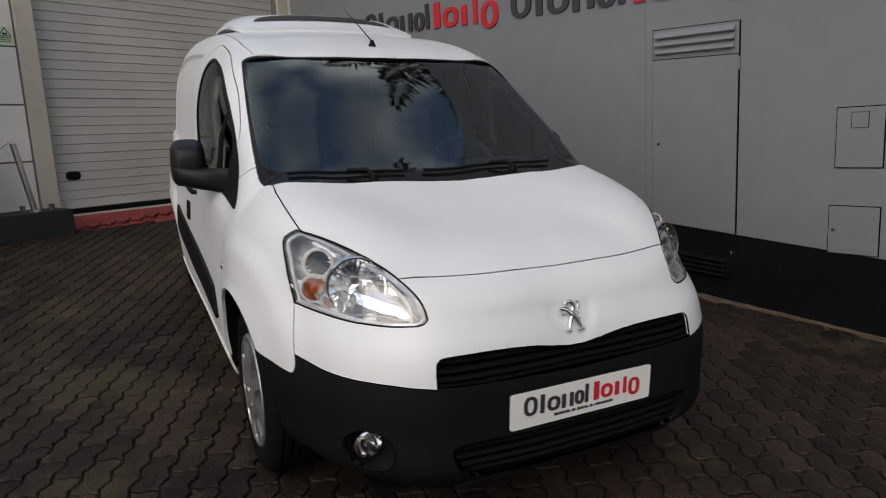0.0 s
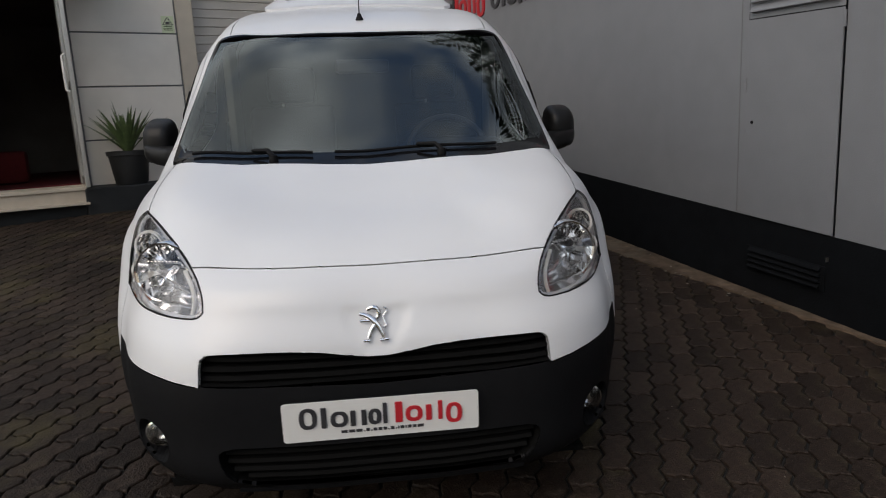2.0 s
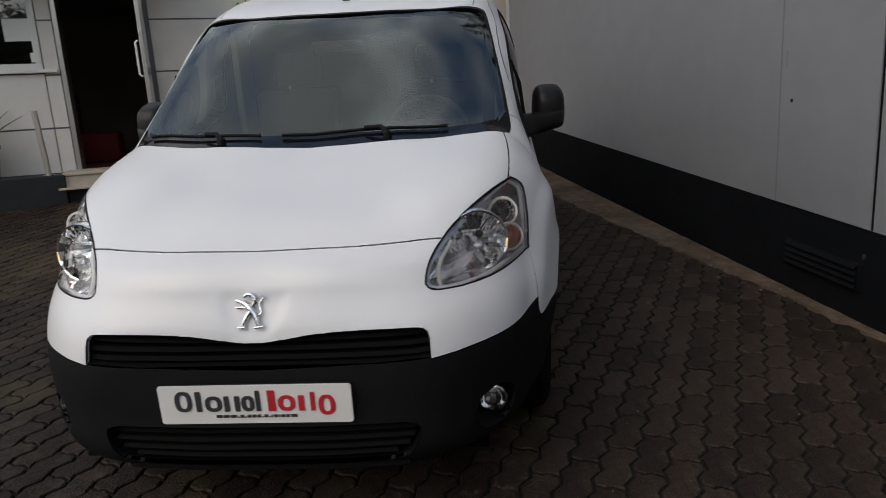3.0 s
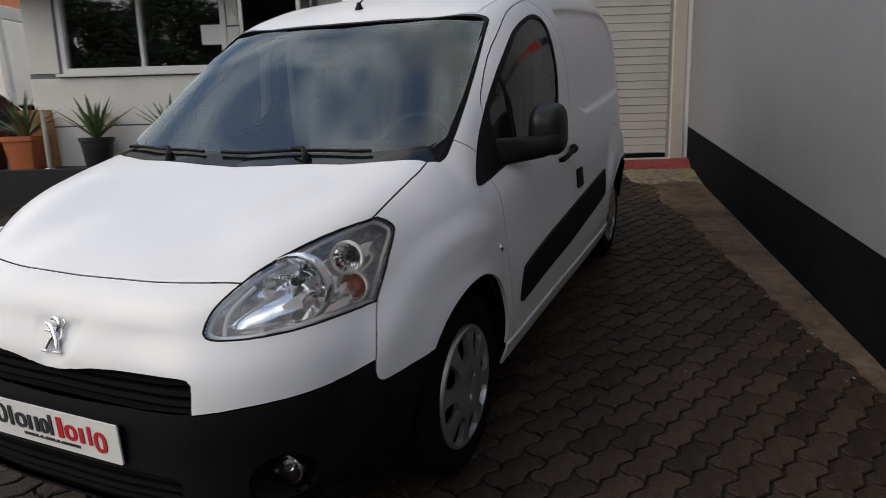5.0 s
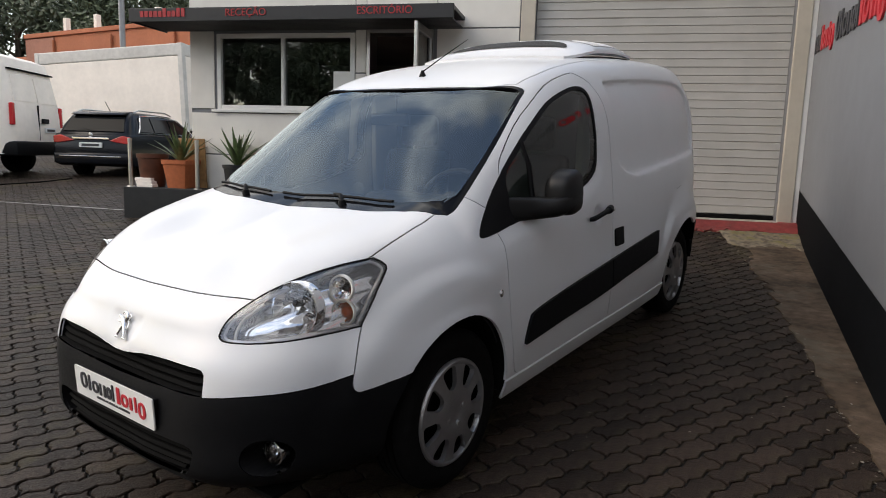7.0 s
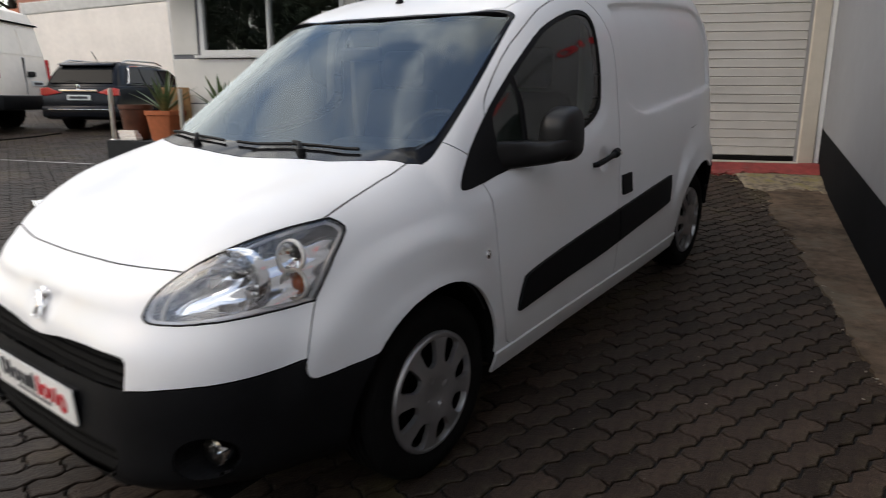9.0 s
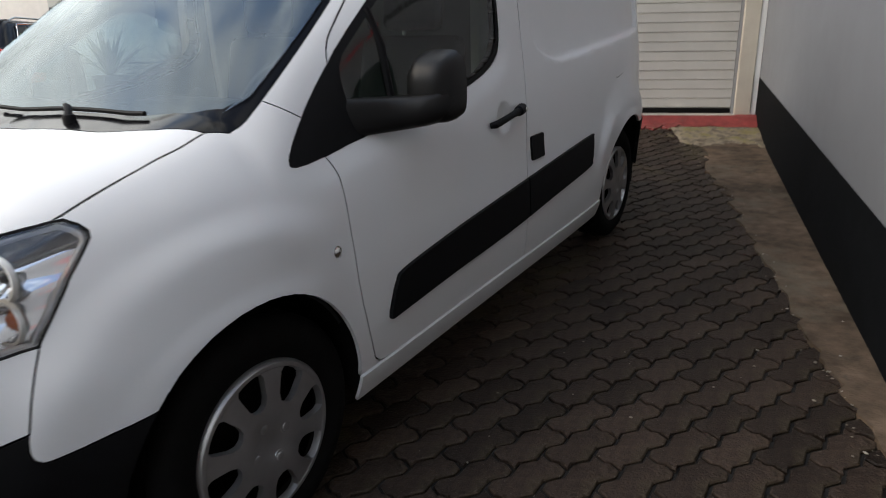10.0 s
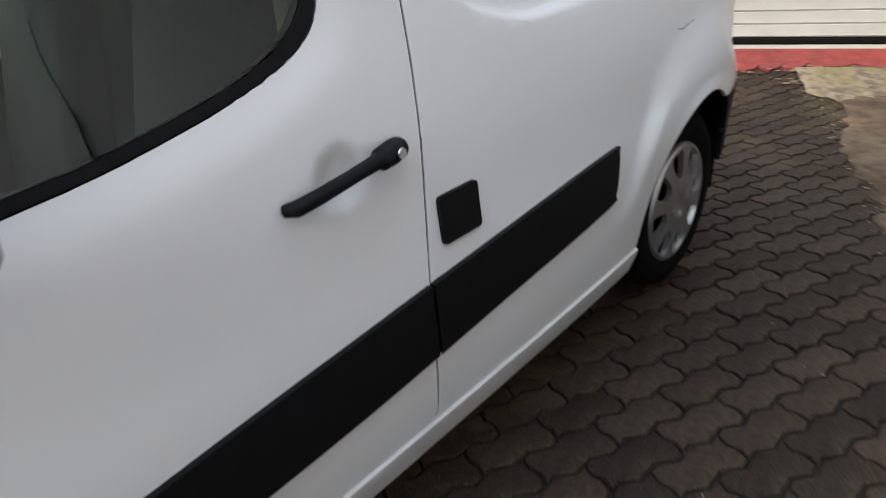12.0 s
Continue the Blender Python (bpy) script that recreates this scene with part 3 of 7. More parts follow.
def office():
    # aluminium frame of the door and window
    frame = at(tagged(thing("door_office", Matrix(), "open glazed aluminium office door with dark room behind", "door", kind="structure"), ""), FACADE)
    for x0, x1 in ((4.325, 4.365), (5.135, 5.178)):
        part("door_jamb", block(x0, x1, -0.28, 0.02, 0.735, 2.79, 0.004), "steel", frame, "aluminium jamb")
    part("door_head", block(4.365, 5.135, -0.28, 0.02, 2.745, 2.79, 0.004), "steel", frame)
    # leaf, folded open against the outside, seen edge on
    leaf = bmesh.new()
    for y0, y1, z0, z1 in ((0.03, 0.09, 0.745, 2.74), (0.72, 0.78, 0.745, 2.74), (0.09, 0.72, 0.745, 0.83), (0.09, 0.72, 2.66, 2.74), (0.09, 0.72, 1.68, 1.74)):
        block(4.318, 4.356, y0, y1, z0, z1, 0.004, leaf)
    lf = part("door_leaf", leaf, "steel", frame, "aluminium door leaf swung open")
    pane = part("door_pane", block(4.334, 4.340, 0.09, 0.72, 0.83, 2.66), "office_glass", lf)
    pane.visible_shadow = False
    part("door_handle", tube([(4.37, 0.745, 1.62), (4.395, 0.745, 1.64), (4.395, 0.745, 1.94), (4.37, 0.745, 1.96)], 0.011, 10), "white_frame", lf, "white pull handle", smooth=40)
    win = at(tagged(thing("window_office", Matrix(), "two-light office window in a white frame with a pale sill", "window", kind="structure"), ""), FACADE)
    for x0, x1, z0, z1 in ((5.335, 5.40, 1.775, 2.755), (7.215, 7.275, 1.775, 2.755), (6.31, 6.35, 1.835, 2.70), (5.40, 7.215, 1.775, 1.835), (5.40, 7.215, 2.70, 2.755)):
        part("window_frame", block(x0, x1, -0.10, 0.012, z0, z1, 0.004), "white_frame", win)
    part("window_sill", block(5.20, 7.34, -0.10, 0.06, 1.738, 1.772, 0.005), "white_frame", win, "pale window sill")
    for x0, x1 in ((5.40, 6.31), (6.35, 7.215)):
        p = part("pane", block(x0, x1, -0.045, -0.039, 1.835, 2.70), "office_glass", win)
        p.visible_shadow = False
    # room behind
    room = at(tagged(thing("office_room", Matrix(), "dim office room with dark walls", "room", kind="structure"), ""), FACADE)
    for x0, x1, y0, y1, z0, z1, n in ((3.3, 7.6, -4.3, -4.2, 0.7, 3.0, "room_wall"), (3.2, 3.3, -4.3, -0.3, 0.7, 3.0, "room_wall"), (7.6, 7.7, -4.3, -0.3, 0.7, 3.0, "room_wall"), (3.2, 7.7, -4.3, -0.3, 2.9, 3.0, "room_ceiling")):
        part(n, block(x0, x1, y0, y1, z0, z1), "room_dark", room)
    part("room_floor", block(3.2, 7.7, -4.3, -0.28, 0.66, 0.732), "red_cloth", room, "dark red floor covering")
    sofa = at(tagged(thing("armchair", Matrix(), "dark red padded armchair inside the office", "armchair"), ""), FACADE)
    part("chair_base", block(4.85, 5.45, -1.9, -1.2, 0.735, 1.10, 0.05), "red_cloth", sofa, smooth=40)
    part("chair_back", block(5.30, 5.52, -1.9, -1.2, 1.0, 1.60, 0.06), "red_cloth", sofa, smooth=40)
    paper = at(tagged(put("notice", block(5.40, 5.64, -0.036, -0.033, 2.06, 2.28), "paper"), "white paper notice stuck inside the window", "notice"), FACADE)
    sock = at(tagged(put("switch_plate", block(5.345, 5.43, 0.014, 0.022, 1.845, 1.94, 0.003), "paper"), "small white sticker on the window frame", "sticker"), FACADE)


office()


def lettering(text, height, depth, mat, place, name, parent):
    """Raised words in the built-in font."""
    cu = bpy.data.curves.new(name, "FONT")
    cu.body, cu.size, cu.extrude, cu.align_x = text, height * 1.4, depth, "LEFT"
    ob = new("tmp", cu)
    me = bpy.data.meshes.new_from_object(ob.evaluated_get(bpy.context.evaluated_depsgraph_get()))
    bpy.data.objects.remove(ob)
    me.materials.clear()
    me.materials.append(M[mat])
    out = new(name, me)
    out.parent = parent
    out.matrix_local = place
    return out


def canopy():
    roof = at(tagged(thing("canopy", Matrix(), "flat dark grey canopy with red lettering over the office", "canopy"), ""), FACADE)
    part("canopy_roof", block(3.93, 8.02, -0.02, 0.72, 2.885, 2.93, 0.006), "canopy", roof)
    part("fascia", block(3.92, 8.04, 0.70, 0.735, 2.775, 2.935, 0.006), "canopy", roof)
    part("end_fascia", block(8.02, 8.04, -0.02, 0.698, 2.775, 2.96, 0.004), "canopy", roof)
    for k in range(9):
        part("soffit_slat", block(3.95, 8.0, 0.02 + 0.075 * k, 0.09 + 0.075 * k, 2.786, 2.80, 0.003), "canopy", roof)
    face = Matrix.Rotation(radians(180), 4, "Z") @ Matrix.Rotation(radians(90), 4, "X")
    lettering("ESCRITÓRIO", 0.085, 0.004, "sign_red", Matrix.Translation((5.06, 0.740, 2.83)) @ face, "lettering", roof)
    lettering("RECEÇÃO", 0.085, 0.004, "sign_red", Matrix.Translation((6.72, 0.740, 2.83)) @ face, "lettering", roof)
    for k in range(10):
        part("block", block(7.26 + 0.063 * k, 7.26 + 0.063 * k + 0.048, 0.736, 0.742, 2.83, 2.83 + (0.10 if k in (0, 1, 4) else 0.07)), "sign_red", roof)


canopy()


def warning_sign():
    sign = at(tagged(thing("warning_sign", Matrix(), "pale green notice with a black warning triangle on the hall front", "sign"), ""), FACADE)
    part("board", block(3.275, 3.40, 0.013, 0.017, 2.26, 2.435, 0.001), "sign_green", sign)
    c, z = 3.3375, 2.345
    for (x0, z0), (x1, z1) in (((-0.05, 0), (0.05, 0)), ((0.05, 0), (0, 0.075)), ((0, 0.075), (-0.05, 0))):
        part("stroke", tube([(c + x0, 0.018, z + z0), (c + x1, 0.018, z + z1)], 0.004, 6), "letter_dark", sign)
    part("figure", block(c - 0.02, c + 0.02, 0.017, 0.019, z + 0.01, z + 0.03), "letter_dark", sign)
    for k in range(3):
        part("text_bar", block(c - 0.045, c + 0.045, 0.017, 0.0185, z - 0.02 - 0.018 * k, z - 0.012 - 0.018 * k), "aloe", sign)


warning_sign()


def concrete_strip():
    """The worn concrete apron along the wall; its edge to the pavers is ragged."""
    edge = smooth_line([(-0.6, 6.2), (0.1, 6.0), (0.48, 5.85), (0.72, 5.45), (0.86, 5.05), (0.98, 4.50), (1.17, 3.98), (1.34, 3.55), (1.50, 3.05), (1.67, 2.55), (1.82, 2.10), (1.95, 1.72), (2.08, 1.38), (2.23, 0.95), (2.40, 0.40), (2.56, -0.2), (2.77, -1.1), (3.03, -2.2)], 8)
    bm = bmesh.new()
    rng = random.Random(4)
    prev = None
    for k, (x, y) in enumerate(edge):
        j = 0.035 if y > 3.2 else 0.018 if y > 0.6 else 0.010
        x, y = x + rng.uniform(-j, j), y + rng.uniform(-j, j)
        loc = WALL.inverted() @ Vector((x, y, 0))
        row = []
        for t in (0.0, 0.012, 0.25, 0.5, 0.75, 1.0):
            p = WALL @ Vector((min(loc.x + 0.0, 6.5), loc.y * (1 - t) - 0.02 * t, 0))
            lift = (-0.02, 0.010, 0.012, 0.012, 0.014, 0.016)[(0.0, 0.012, 0.25, 0.5, 0.75, 1.0).index(t)]
            row.append(bm.verts.new((p.x, p.y, ground_z(p.x, p.y) + lift + rng.uniform(-0.002, 0.002))))
        if prev:
            for i in range(5):
                bm.faces.new((prev[i], prev[i + 1], row[i + 1], row[i]))
        prev = row
    return tagged(put("pavement", bm, "concrete", smooth=30), "worn stained concrete apron along the wall with a ragged edge", "pavement", kind="structure")


concrete_strip()


# ---- the van: x to its left, y to its rear from the front axle, z up from the ground ----
LOW_Z = (0.232, 0.30, 0.42, 0.56, 0.66, 0.74)
AXIS_Y = 0.1
NOSE = {  # plan angle from straight ahead: radii at LOW_Z, then (radius, z) on up to the foot of the windscreen
    0: ((0.93, 1.00, 0.985, 0.965, 0.945, 0.905), ((0.893, 0.765), (0.87, 0.80), (0.85, 0.82), (0.82, 0.84), (0.42, 0.965))),
    15: ((0.96, 1.03, 1.02, 1.00, 0.98, 0.94), ((0.93, 0.765), (0.905, 0.80), (0.88, 0.82), (0.845, 0.842), (0.43, 0.97))),
    28: ((1.01, 1.08, 1.08, 1.07, 1.04, 0.985), ((0.97, 0.765), (0.945, 0.80), (0.92, 0.82), (0.888, 0.842), (0.44, 0.98))),
    40: ((0.97, 1.05, 1.06, 1.055, 1.03, 0.985), ((0.965, 0.775), (0.945, 0.815), (0.925, 0.85), (0.89, 0.885), (0.45, 0.995))),
    53: ((0.90, 0.965, 0.975, 0.975, 0.962, 0.935), ((0.92, 0.79), (0.90, 0.85), (0.878, 0.90), (0.845, 0.94), (0.45, 1.02))),
    66: ((0.87, 0.915, 0.925, 0.927, 0.917, 0.902), ((0.89, 0.80), (0.872, 0.865), (0.845, 0.925), (0.80, 0.98), (0.44, 1.045))),
    78: ((0.85, 0.885, 0.90, 0.90, 0.895, 0.885), ((0.876, 0.80), (0.86, 0.88), (0.825, 0.95), (0.75, 1.025), (0.42, 1.065))),
    90: ((0.84, 0.865, 0.885, 0.885, 0.88, 0.872), ((0.868, 0.80), (0.85, 0.88), (0.81, 0.955), (0.71, 1.055), (0.40, 1.08))),
}
CABIN = {  # y: (x, z) from above LOW_Z up to the roof's middle
    0.1: ((0.868, 0.80), (0.85, 0.88), (0.81, 0.955), (0.71, 1.055), (0.40, 1.08), (0.0, 1.085)),
    0.3: ((0.866, 0.82), (0.845, 0.92), (0.79, 1.08), (0.70, 1.185), (0.40, 1.225), (0.0, 1.24)),
    0.5: ((0.866, 0.84), (0.84, 0.98), (0.775, 1.21), (0.685, 1.315), (0.40, 1.362), (0.0, 1.38)),
    0.8: ((0.866, 0.88), (0.838, 1.06), (0.76, 1.40), (0.66, 1.512), (0.38, 1.558), (0.0, 1.575)),
    1.05: ((0.866, 0.90), (0.84, 1.10), (0.755, 1.47), (0.66, 1.590), (0.38, 1.638), (0.0, 1.655)),
    1.4: ((0.866, 0.92), (0.842, 1.12), (0.755, 1.53), (0.665, 1.650), (0.38, 1.70), (0.0, 1.715)),
    1.9: ((0.868, 0.94), (0.845, 1.14), (0.76, 1.56), (0.67, 1.685), (0.38, 1.74), (0.0, 1.757)),
    2.5: ((0.862, 0.94), (0.840, 1.14), (0.755, 1.57), (0.667, 1.695), (0.38, 1.745), (0.0, 1.765)),
    2.85: ((0.842, 0.94), (0.820, 1.14), (0.735, 1.565), (0.648, 1.69), (0.375, 1.742), (0.0, 1.76)),
    3.08: ((0.803, 0.94), (0.782, 1.14), (0.697, 1.55), (0.612, 1.675), (0.365, 1.73), (0.0, 1.745)),
    3.22: ((0.758, 0.94), (0.738, 1.14), (0.655, 1.52), (0.572, 1.64), (0.35, 1.69), (0.0, 1.705)),
    3.29: ((0.705, 0.94), (0.688, 1.14), (0.605, 1.48), (0.525, 1.575), (0.32, 1.62), (0.0, 1.63)),
}
LOW_X = {0.1: NOSE[90][0], 0.4: (0.842, 0.867, 0.885, 0.887, 0.883, 0.875), 0.9: (0.842, 0.867, 0.885, 0.887, 0.883, 0.875), 2.35: (0.840, 0.865, 0.882, 0.884, 0.880, 0.872), 2.85: (0.818, 0.843, 0.860, 0.861, 0.858, 0.850), 3.08: (0.785, 0.810, 0.822, 0.822, 0.819, 0.811), 3.22: (0.742, 0.765, 0.777, 0.777, 0.774, 0.766), 3.29: (0.69, 0.712, 0.723, 0.723, 0.72, 0.713)}
WHEEL_Z, WHEELBASE, TYRE = 0.305, 2.728, 0.315


def spline(keys, values, q):
    """A smooth curve through values at uneven keys, with parabolic slopes."""
    keys, values = list(keys), [np.array(v, float) for v in values]

    def slope(i):
        d = [(values[k + 1] - values[k]) / (keys[k + 1] - keys[k]) for k in (i - 1, i) if 0 <= k < len(keys) - 1]
        if len(d) == 1:
            return d[0]
        h0, h1 = keys[i] - keys[i - 1], keys[i + 1] - keys[i]
        return (d[0] * h1 + d[1] * h0) / (h0 + h1)

    i = min(max(int(np.searchsorted(keys, q, side="right")) - 1, 0), len(keys) - 2)
    h, t = keys[i + 1] - keys[i], (q - keys[i]) / (keys[i + 1] - keys[i])
    return (2 * t**3 - 3 * t**2 + 1) * values[i] + (t**3 - 2 * t**2 + t) * h * slope(i) + (-2 * t**3 + 3 * t**2) * values[i + 1] + (t**3 - t**2) * h * slope(i + 1)


SAMPLES = (4, 4, 5, 7, 7, 3, 9, 12, 6, 12, 12)


def section_line(points):
    """Points along one section, evenly many in each of its stretches."""
    p = [np.array(q, float) for q in points]
    keys = np.r_[0, np.cumsum([max(np.linalg.norm(b - a), 0.004) for a, b in zip(p, p[1:])])]
    out = [spline(keys, p, k0 + (k1 - k0) * t) for k0, k1, n in zip(keys, keys[1:], SAMPLES) for t in np.linspace(0, 1, n, endpoint=False)]
    return [*out, p[-1]]


def body_section_points(q, nose):
    """The control points (out, z) of one section: by plan angle on the nose, by y behind it."""
    if nose:
        low = spline([-15, *NOSE], [NOSE[15][0], *(v[0] for v in NOSE.values())], q)
        high = spline([-15, *NOSE], [v[1] + ((0.0, 1.085),) for v in (NOSE[15], *NOSE.values())], q)
    else:
        low = spline(LOW_X.keys(), list(LOW_X.values()), q)
        high = spline(CABIN.keys(), list(CABIN.values()), q)
    return [*zip(low, LOW_Z), *map(tuple, high)]


def soft_step(a, b, v):
    t = min(max((v - a) / (b - a), 0.0), 1.0)
    return t * t * (3 - 2 * t)


def inside(poly, u, v):
    hit = False
    for (a, b), (c, d) in zip(poly, poly[1:] + poly[:1]):
        if (b > v) != (d > v) and u < (c - a) * (v - b) / (d - b) + a:
            hit = not hit
    return hit


def edge_distance(poly, u, v):
    p, best = np.array((u, v)), 9.0
    for a, b in zip(poly, poly[1:] + poly[:1]):
        a, b = np.array(a), np.array(b)
        t = np.clip((p - a) @ (b - a) / ((b - a) @ (b - a) + 1e-12), 0, 1)
        best = min(best, float(np.linalg.norm(p - a - t * (b - a))))
    return best


# the sunken field in the cargo side, in y and z, and the foot of its sloping border
FIELD = [tuple(p) for p in smooth_line([(1.505, 1.53), (1.58, 1.588), (2.3, 1.61), (2.80, 1.59), (2.97, 1.50), (3.05, 1.30), (3.05, 1.155), (2.99, 1.118), (2.3, 1.083), (1.95, 1.062), (1.77, 1.058), (1.60, 1.105), (1.515, 1.19), (1.495, 1.35)], 5, True)]
DISH = (1.236, 0.908)


def drawn_in(outline, by):
    """An outline moved inwards."""
    n, out = len(outline), []
    c = np.mean(outline, axis=0)
    for i in range(n):
        d = np.subtract(outline[(i + 1) % n], outline[i - 1])
        k = np.array((-d[1], d[0])) / (np.linalg.norm(d) + 1e-9)
        if k @ (c - np.array(outline[i])) < 0:
            k = -k
        out.append(tuple(np.array(outline[i]) + k * by))
    return out


def ring_line(centre, r, n=24):
    return [(centre[0] + r * math.cos(a), centre[1] + r * math.sin(a)) for a in np.linspace(0, 2 * math.pi, n, endpoint=False)]


def body_shaped(x, y, z):
    """Broad flares round the wheels, the sunken field of the cargo side, the dish behind the door handle."""
    if x > 0.45 and z < 1.05:
        for wy, amp, r0, r1 in ((-0.03, 0.018, 0.52, 0.61), (WHEELBASE, 0.026, 0.535, 0.595)):
            r = math.hypot(y - wy, z - WHEEL_Z)
            out = amp * (1 - soft_step(r0, r1, r)) + 0.005 * (1 - soft_step(0.39, 0.43, r))
            if out > 0:
                out *= soft_step(0.45, 0.75, x) * (soft_step(0.30, 0.52, z) if wy < 1 else soft_step(0.40, 0.72, z))
                x += out * (1 - soft_step(0.12, 0.32, y) if wy < 1 else 1.0)
    if x > 0.6 and 1.4 < y < 3.3 and 1.0 < z < 1.65 and inside(FIELD, y, z):
        x -= 0.023 * soft_step(0.0, 0.020, edge_distance(FIELD, y, z))
    if x > 0.6:
        x -= 0.016 * (1 - soft_step(0.018, 0.062, math.hypot(y - DISH[0], z - DISH[1])))
    # ledge under the side window
    if x > 0.6 and 0.10 < y < 1.45 and 0.84 < z < 1.35:
        d = 0.0 if inside(WINDOW, y, z) else edge_distance(WINDOW, y, z)
        x -= 0.013 * max(0.0, 1 - d / 0.06) * (1 - soft_step(1.08, 1.32, z)) * soft_step(0.10, 0.35, y)
    # hood shoulders fall away over the headlamps
    z -= 0.012 * soft_step(0.80, 0.92, z) * soft_step(0.40, 0.66, x) * (1 - soft_step(-0.05, 0.12, y))
    # the shield round the badge, pressed into the nose
    if y < -0.6 and x < 0.13 and 0.60 < z < 0.78:
        shield = [(-0.04, 0.628), (0.04, 0.628), (0.088, 0.69), (0.108, 0.765), (-0.108, 0.765), (-0.088, 0.69)]
        if inside(shield, x, z):
            y += 0.006 * soft_step(0.0, 0.022, edge_distance(shield, x, z)) * (1 - soft_step(0.72, 0.765, z))
    return x, y, z


def half_body():
    """The left half of the van's skin as one fine grid."""
    bm = bmesh.new()
    stations = [(a, True) for a in [*np.linspace(0, 12, 17), *np.linspace(12, 90, 48)[1:]]] + [(y, False) for y in [*np.linspace(0.1, 3.18, 127)[1:], *np.linspace(3.18, 3.29, 7)[1:]]]
    rows = []
    for q, nose in stations:
        line = section_line(body_section_points(q, nose))
        row = []
        for out, z in line:
            if nose:
                a = radians(q)
                p = (max(out, 0.0) * math.sin(a), AXIS_Y - max(out, 0.0) * math.cos(a), z)
            else:
                p = (max(out, 0.0), q, z)
            row.append(bm.verts.new(p))
        rows.append(row)
    for a, b in zip(rows, rows[1:]):
        for i in range(len(a) - 1):
            bm.faces.new((a[i], b[i], b[i + 1], a[i + 1]))
    bmesh.ops.remove_doubles(bm, verts=bm.verts, dist=0.0008)
    bmesh.ops.dissolve_degenerate(bm, dist=0.0005, edges=bm.edges)
    # rings where the pressings bend
    for line in (FIELD, drawn_in(FIELD, 0.010), drawn_in(FIELD, 0.020), *(ring_line(DISH, r) for r in (0.062, 0.048, 0.034, 0.018))):
        cut(bm, line, "side", on_side)
    for v in bm.verts:
        v.co = body_shaped(*v.co)
        if abs(v.co.x) < 0.002:
            v.co.x = 0.0
    return bm



# outlines on the skin: front ones in x and z, side ones in y and z, top ones in x and y
def curve(points, per=4, closed=True):
    return [tuple(map(float, p)) for p in smooth_line(points, per, closed)]


HEAD = curve([(0.462, 0.757), (0.472, 0.799), (0.506, 0.845), (0.565, 0.892), (0.630, 0.925), (0.690, 0.944), (0.76, 0.951), (0.86, 0.92), (0.88, 0.80), (0.84, 0.747), (0.765, 0.745), (0.72, 0.738), (0.64, 0.731), (0.56, 0.728), (0.490, 0.731), (0.468, 0.741)])
HEAD_SIDE = [(-1.2, 1.2), (-0.312, 1.2), (-0.310, 0.950), (-0.292, 0.937), (-0.284, 0.924), (-0.288, 0.912), (-0.345, 0.853), (-0.425, 0.752), (-0.46, 0.68), (-1.2, 0.68)]
FENDER_SEAM = curve([(-0.425, 0.752), (-0.466, 0.675), (-0.495, 0.60), (-0.503, 0.565), (-0.495, 0.547), (-0.476, 0.540), (-0.40, 0.546), (-0.28, 0.56), (-0.2, 0.565)], 4, False)
WHITE_LINE = curve([(0.0, 0.56), (0.44, 0.568), (0.478, 0.570), (0.58, 0.579), (0.68, 0.583), (0.735, 0.587), (0.77, 0.597), (0.83, 0.62)], 3, False)
GRILLE_TOP = curve([(0.0, 0.625), (0.04, 0.626), (0.10, 0.635), (0.175, 0.646), (0.30, 0.652), (0.43, 0.652), (0.460, 0.645), (0.470, 0.628), (0.473, 0.585)], 4, False)
GRILLE = [(-0.02, 0.625)] + GRILLE_TOP + [(0.474, 0.574), (0.32, 0.566), (-0.02, 0.553)]
LOWER_GRILLE = [(-0.02, 0.392)] + curve([(0.40, 0.398), (0.435, 0.385), (0.430, 0.345), (0.40, 0.300), (0.34, 0.278)], 4, False) + [(-0.02, 0.272)]
FOG = [(0.644 + 0.058 * math.cos(a), 0.374 + 0.062 * math.sin(a)) for a in np.linspace(0, 2 * math.pi, 28, endpoint=False)]
HOOD = curve([(-0.02, -0.7190), (0.22, -0.714), (0.38, -0.687), (0.505, -0.657)], 3, False) + curve([(0.562, -0.58), (0.628, -0.484), (0.68, -0.40), (0.704, -0.335), (0.714, -0.2), (0.714, -0.05), (0.706, 0.05)], 3, False) + curve([(0.60, -0.005), (0.44, -0.045), (0.2, -0.062), (-0.02, -0.066)], 3, False)
SCREEN = curve([(-0.02, -0.066), (0.2, -0.062), (0.44, -0.045), (0.60, -0.005), (0.706, 0.05)], 3, False) + curve([(0.728, 0.10), (0.736, 0.16), (0.718, 0.36), (0.690, 0.58), (0.664, 0.76), (0.653, 0.812), (0.63, 0.818)], 4, False) + curve([(0.5, 0.785), (0.3, 0.758), (-0.02, 0.742)], 3, False)
SCREEN_GLASS = [(-0.02, 0.040), (0.25, 0.046), (0.45, 0.064), (0.60, 0.094), (0.678, 0.132), (0.708, 0.19), (0.693, 0.40), (0.668, 0.60), (0.642, 0.795), (0.48, 0.772), (0.3, 0.745), (-0.02, 0.730)]
WINDOW = curve([(0.19, 0.965), (0.205, 0.947), (0.31, 0.952), (0.41, 0.967), (0.60, 0.988), (0.79, 1.009), (0.914, 1.024), (1.077, 1.056), (1.177, 1.086), (1.245, 1.125), (1.272, 1.18), (1.270, 1.28), (1.275, 1.40), (1.288, 1.49), (1.272, 1.535), (1.20, 1.548), (1.09, 1.530), (0.88, 1.468), (0.69, 1.364), (0.50, 1.230), (0.37, 1.128), (0.245, 1.022)], 3)
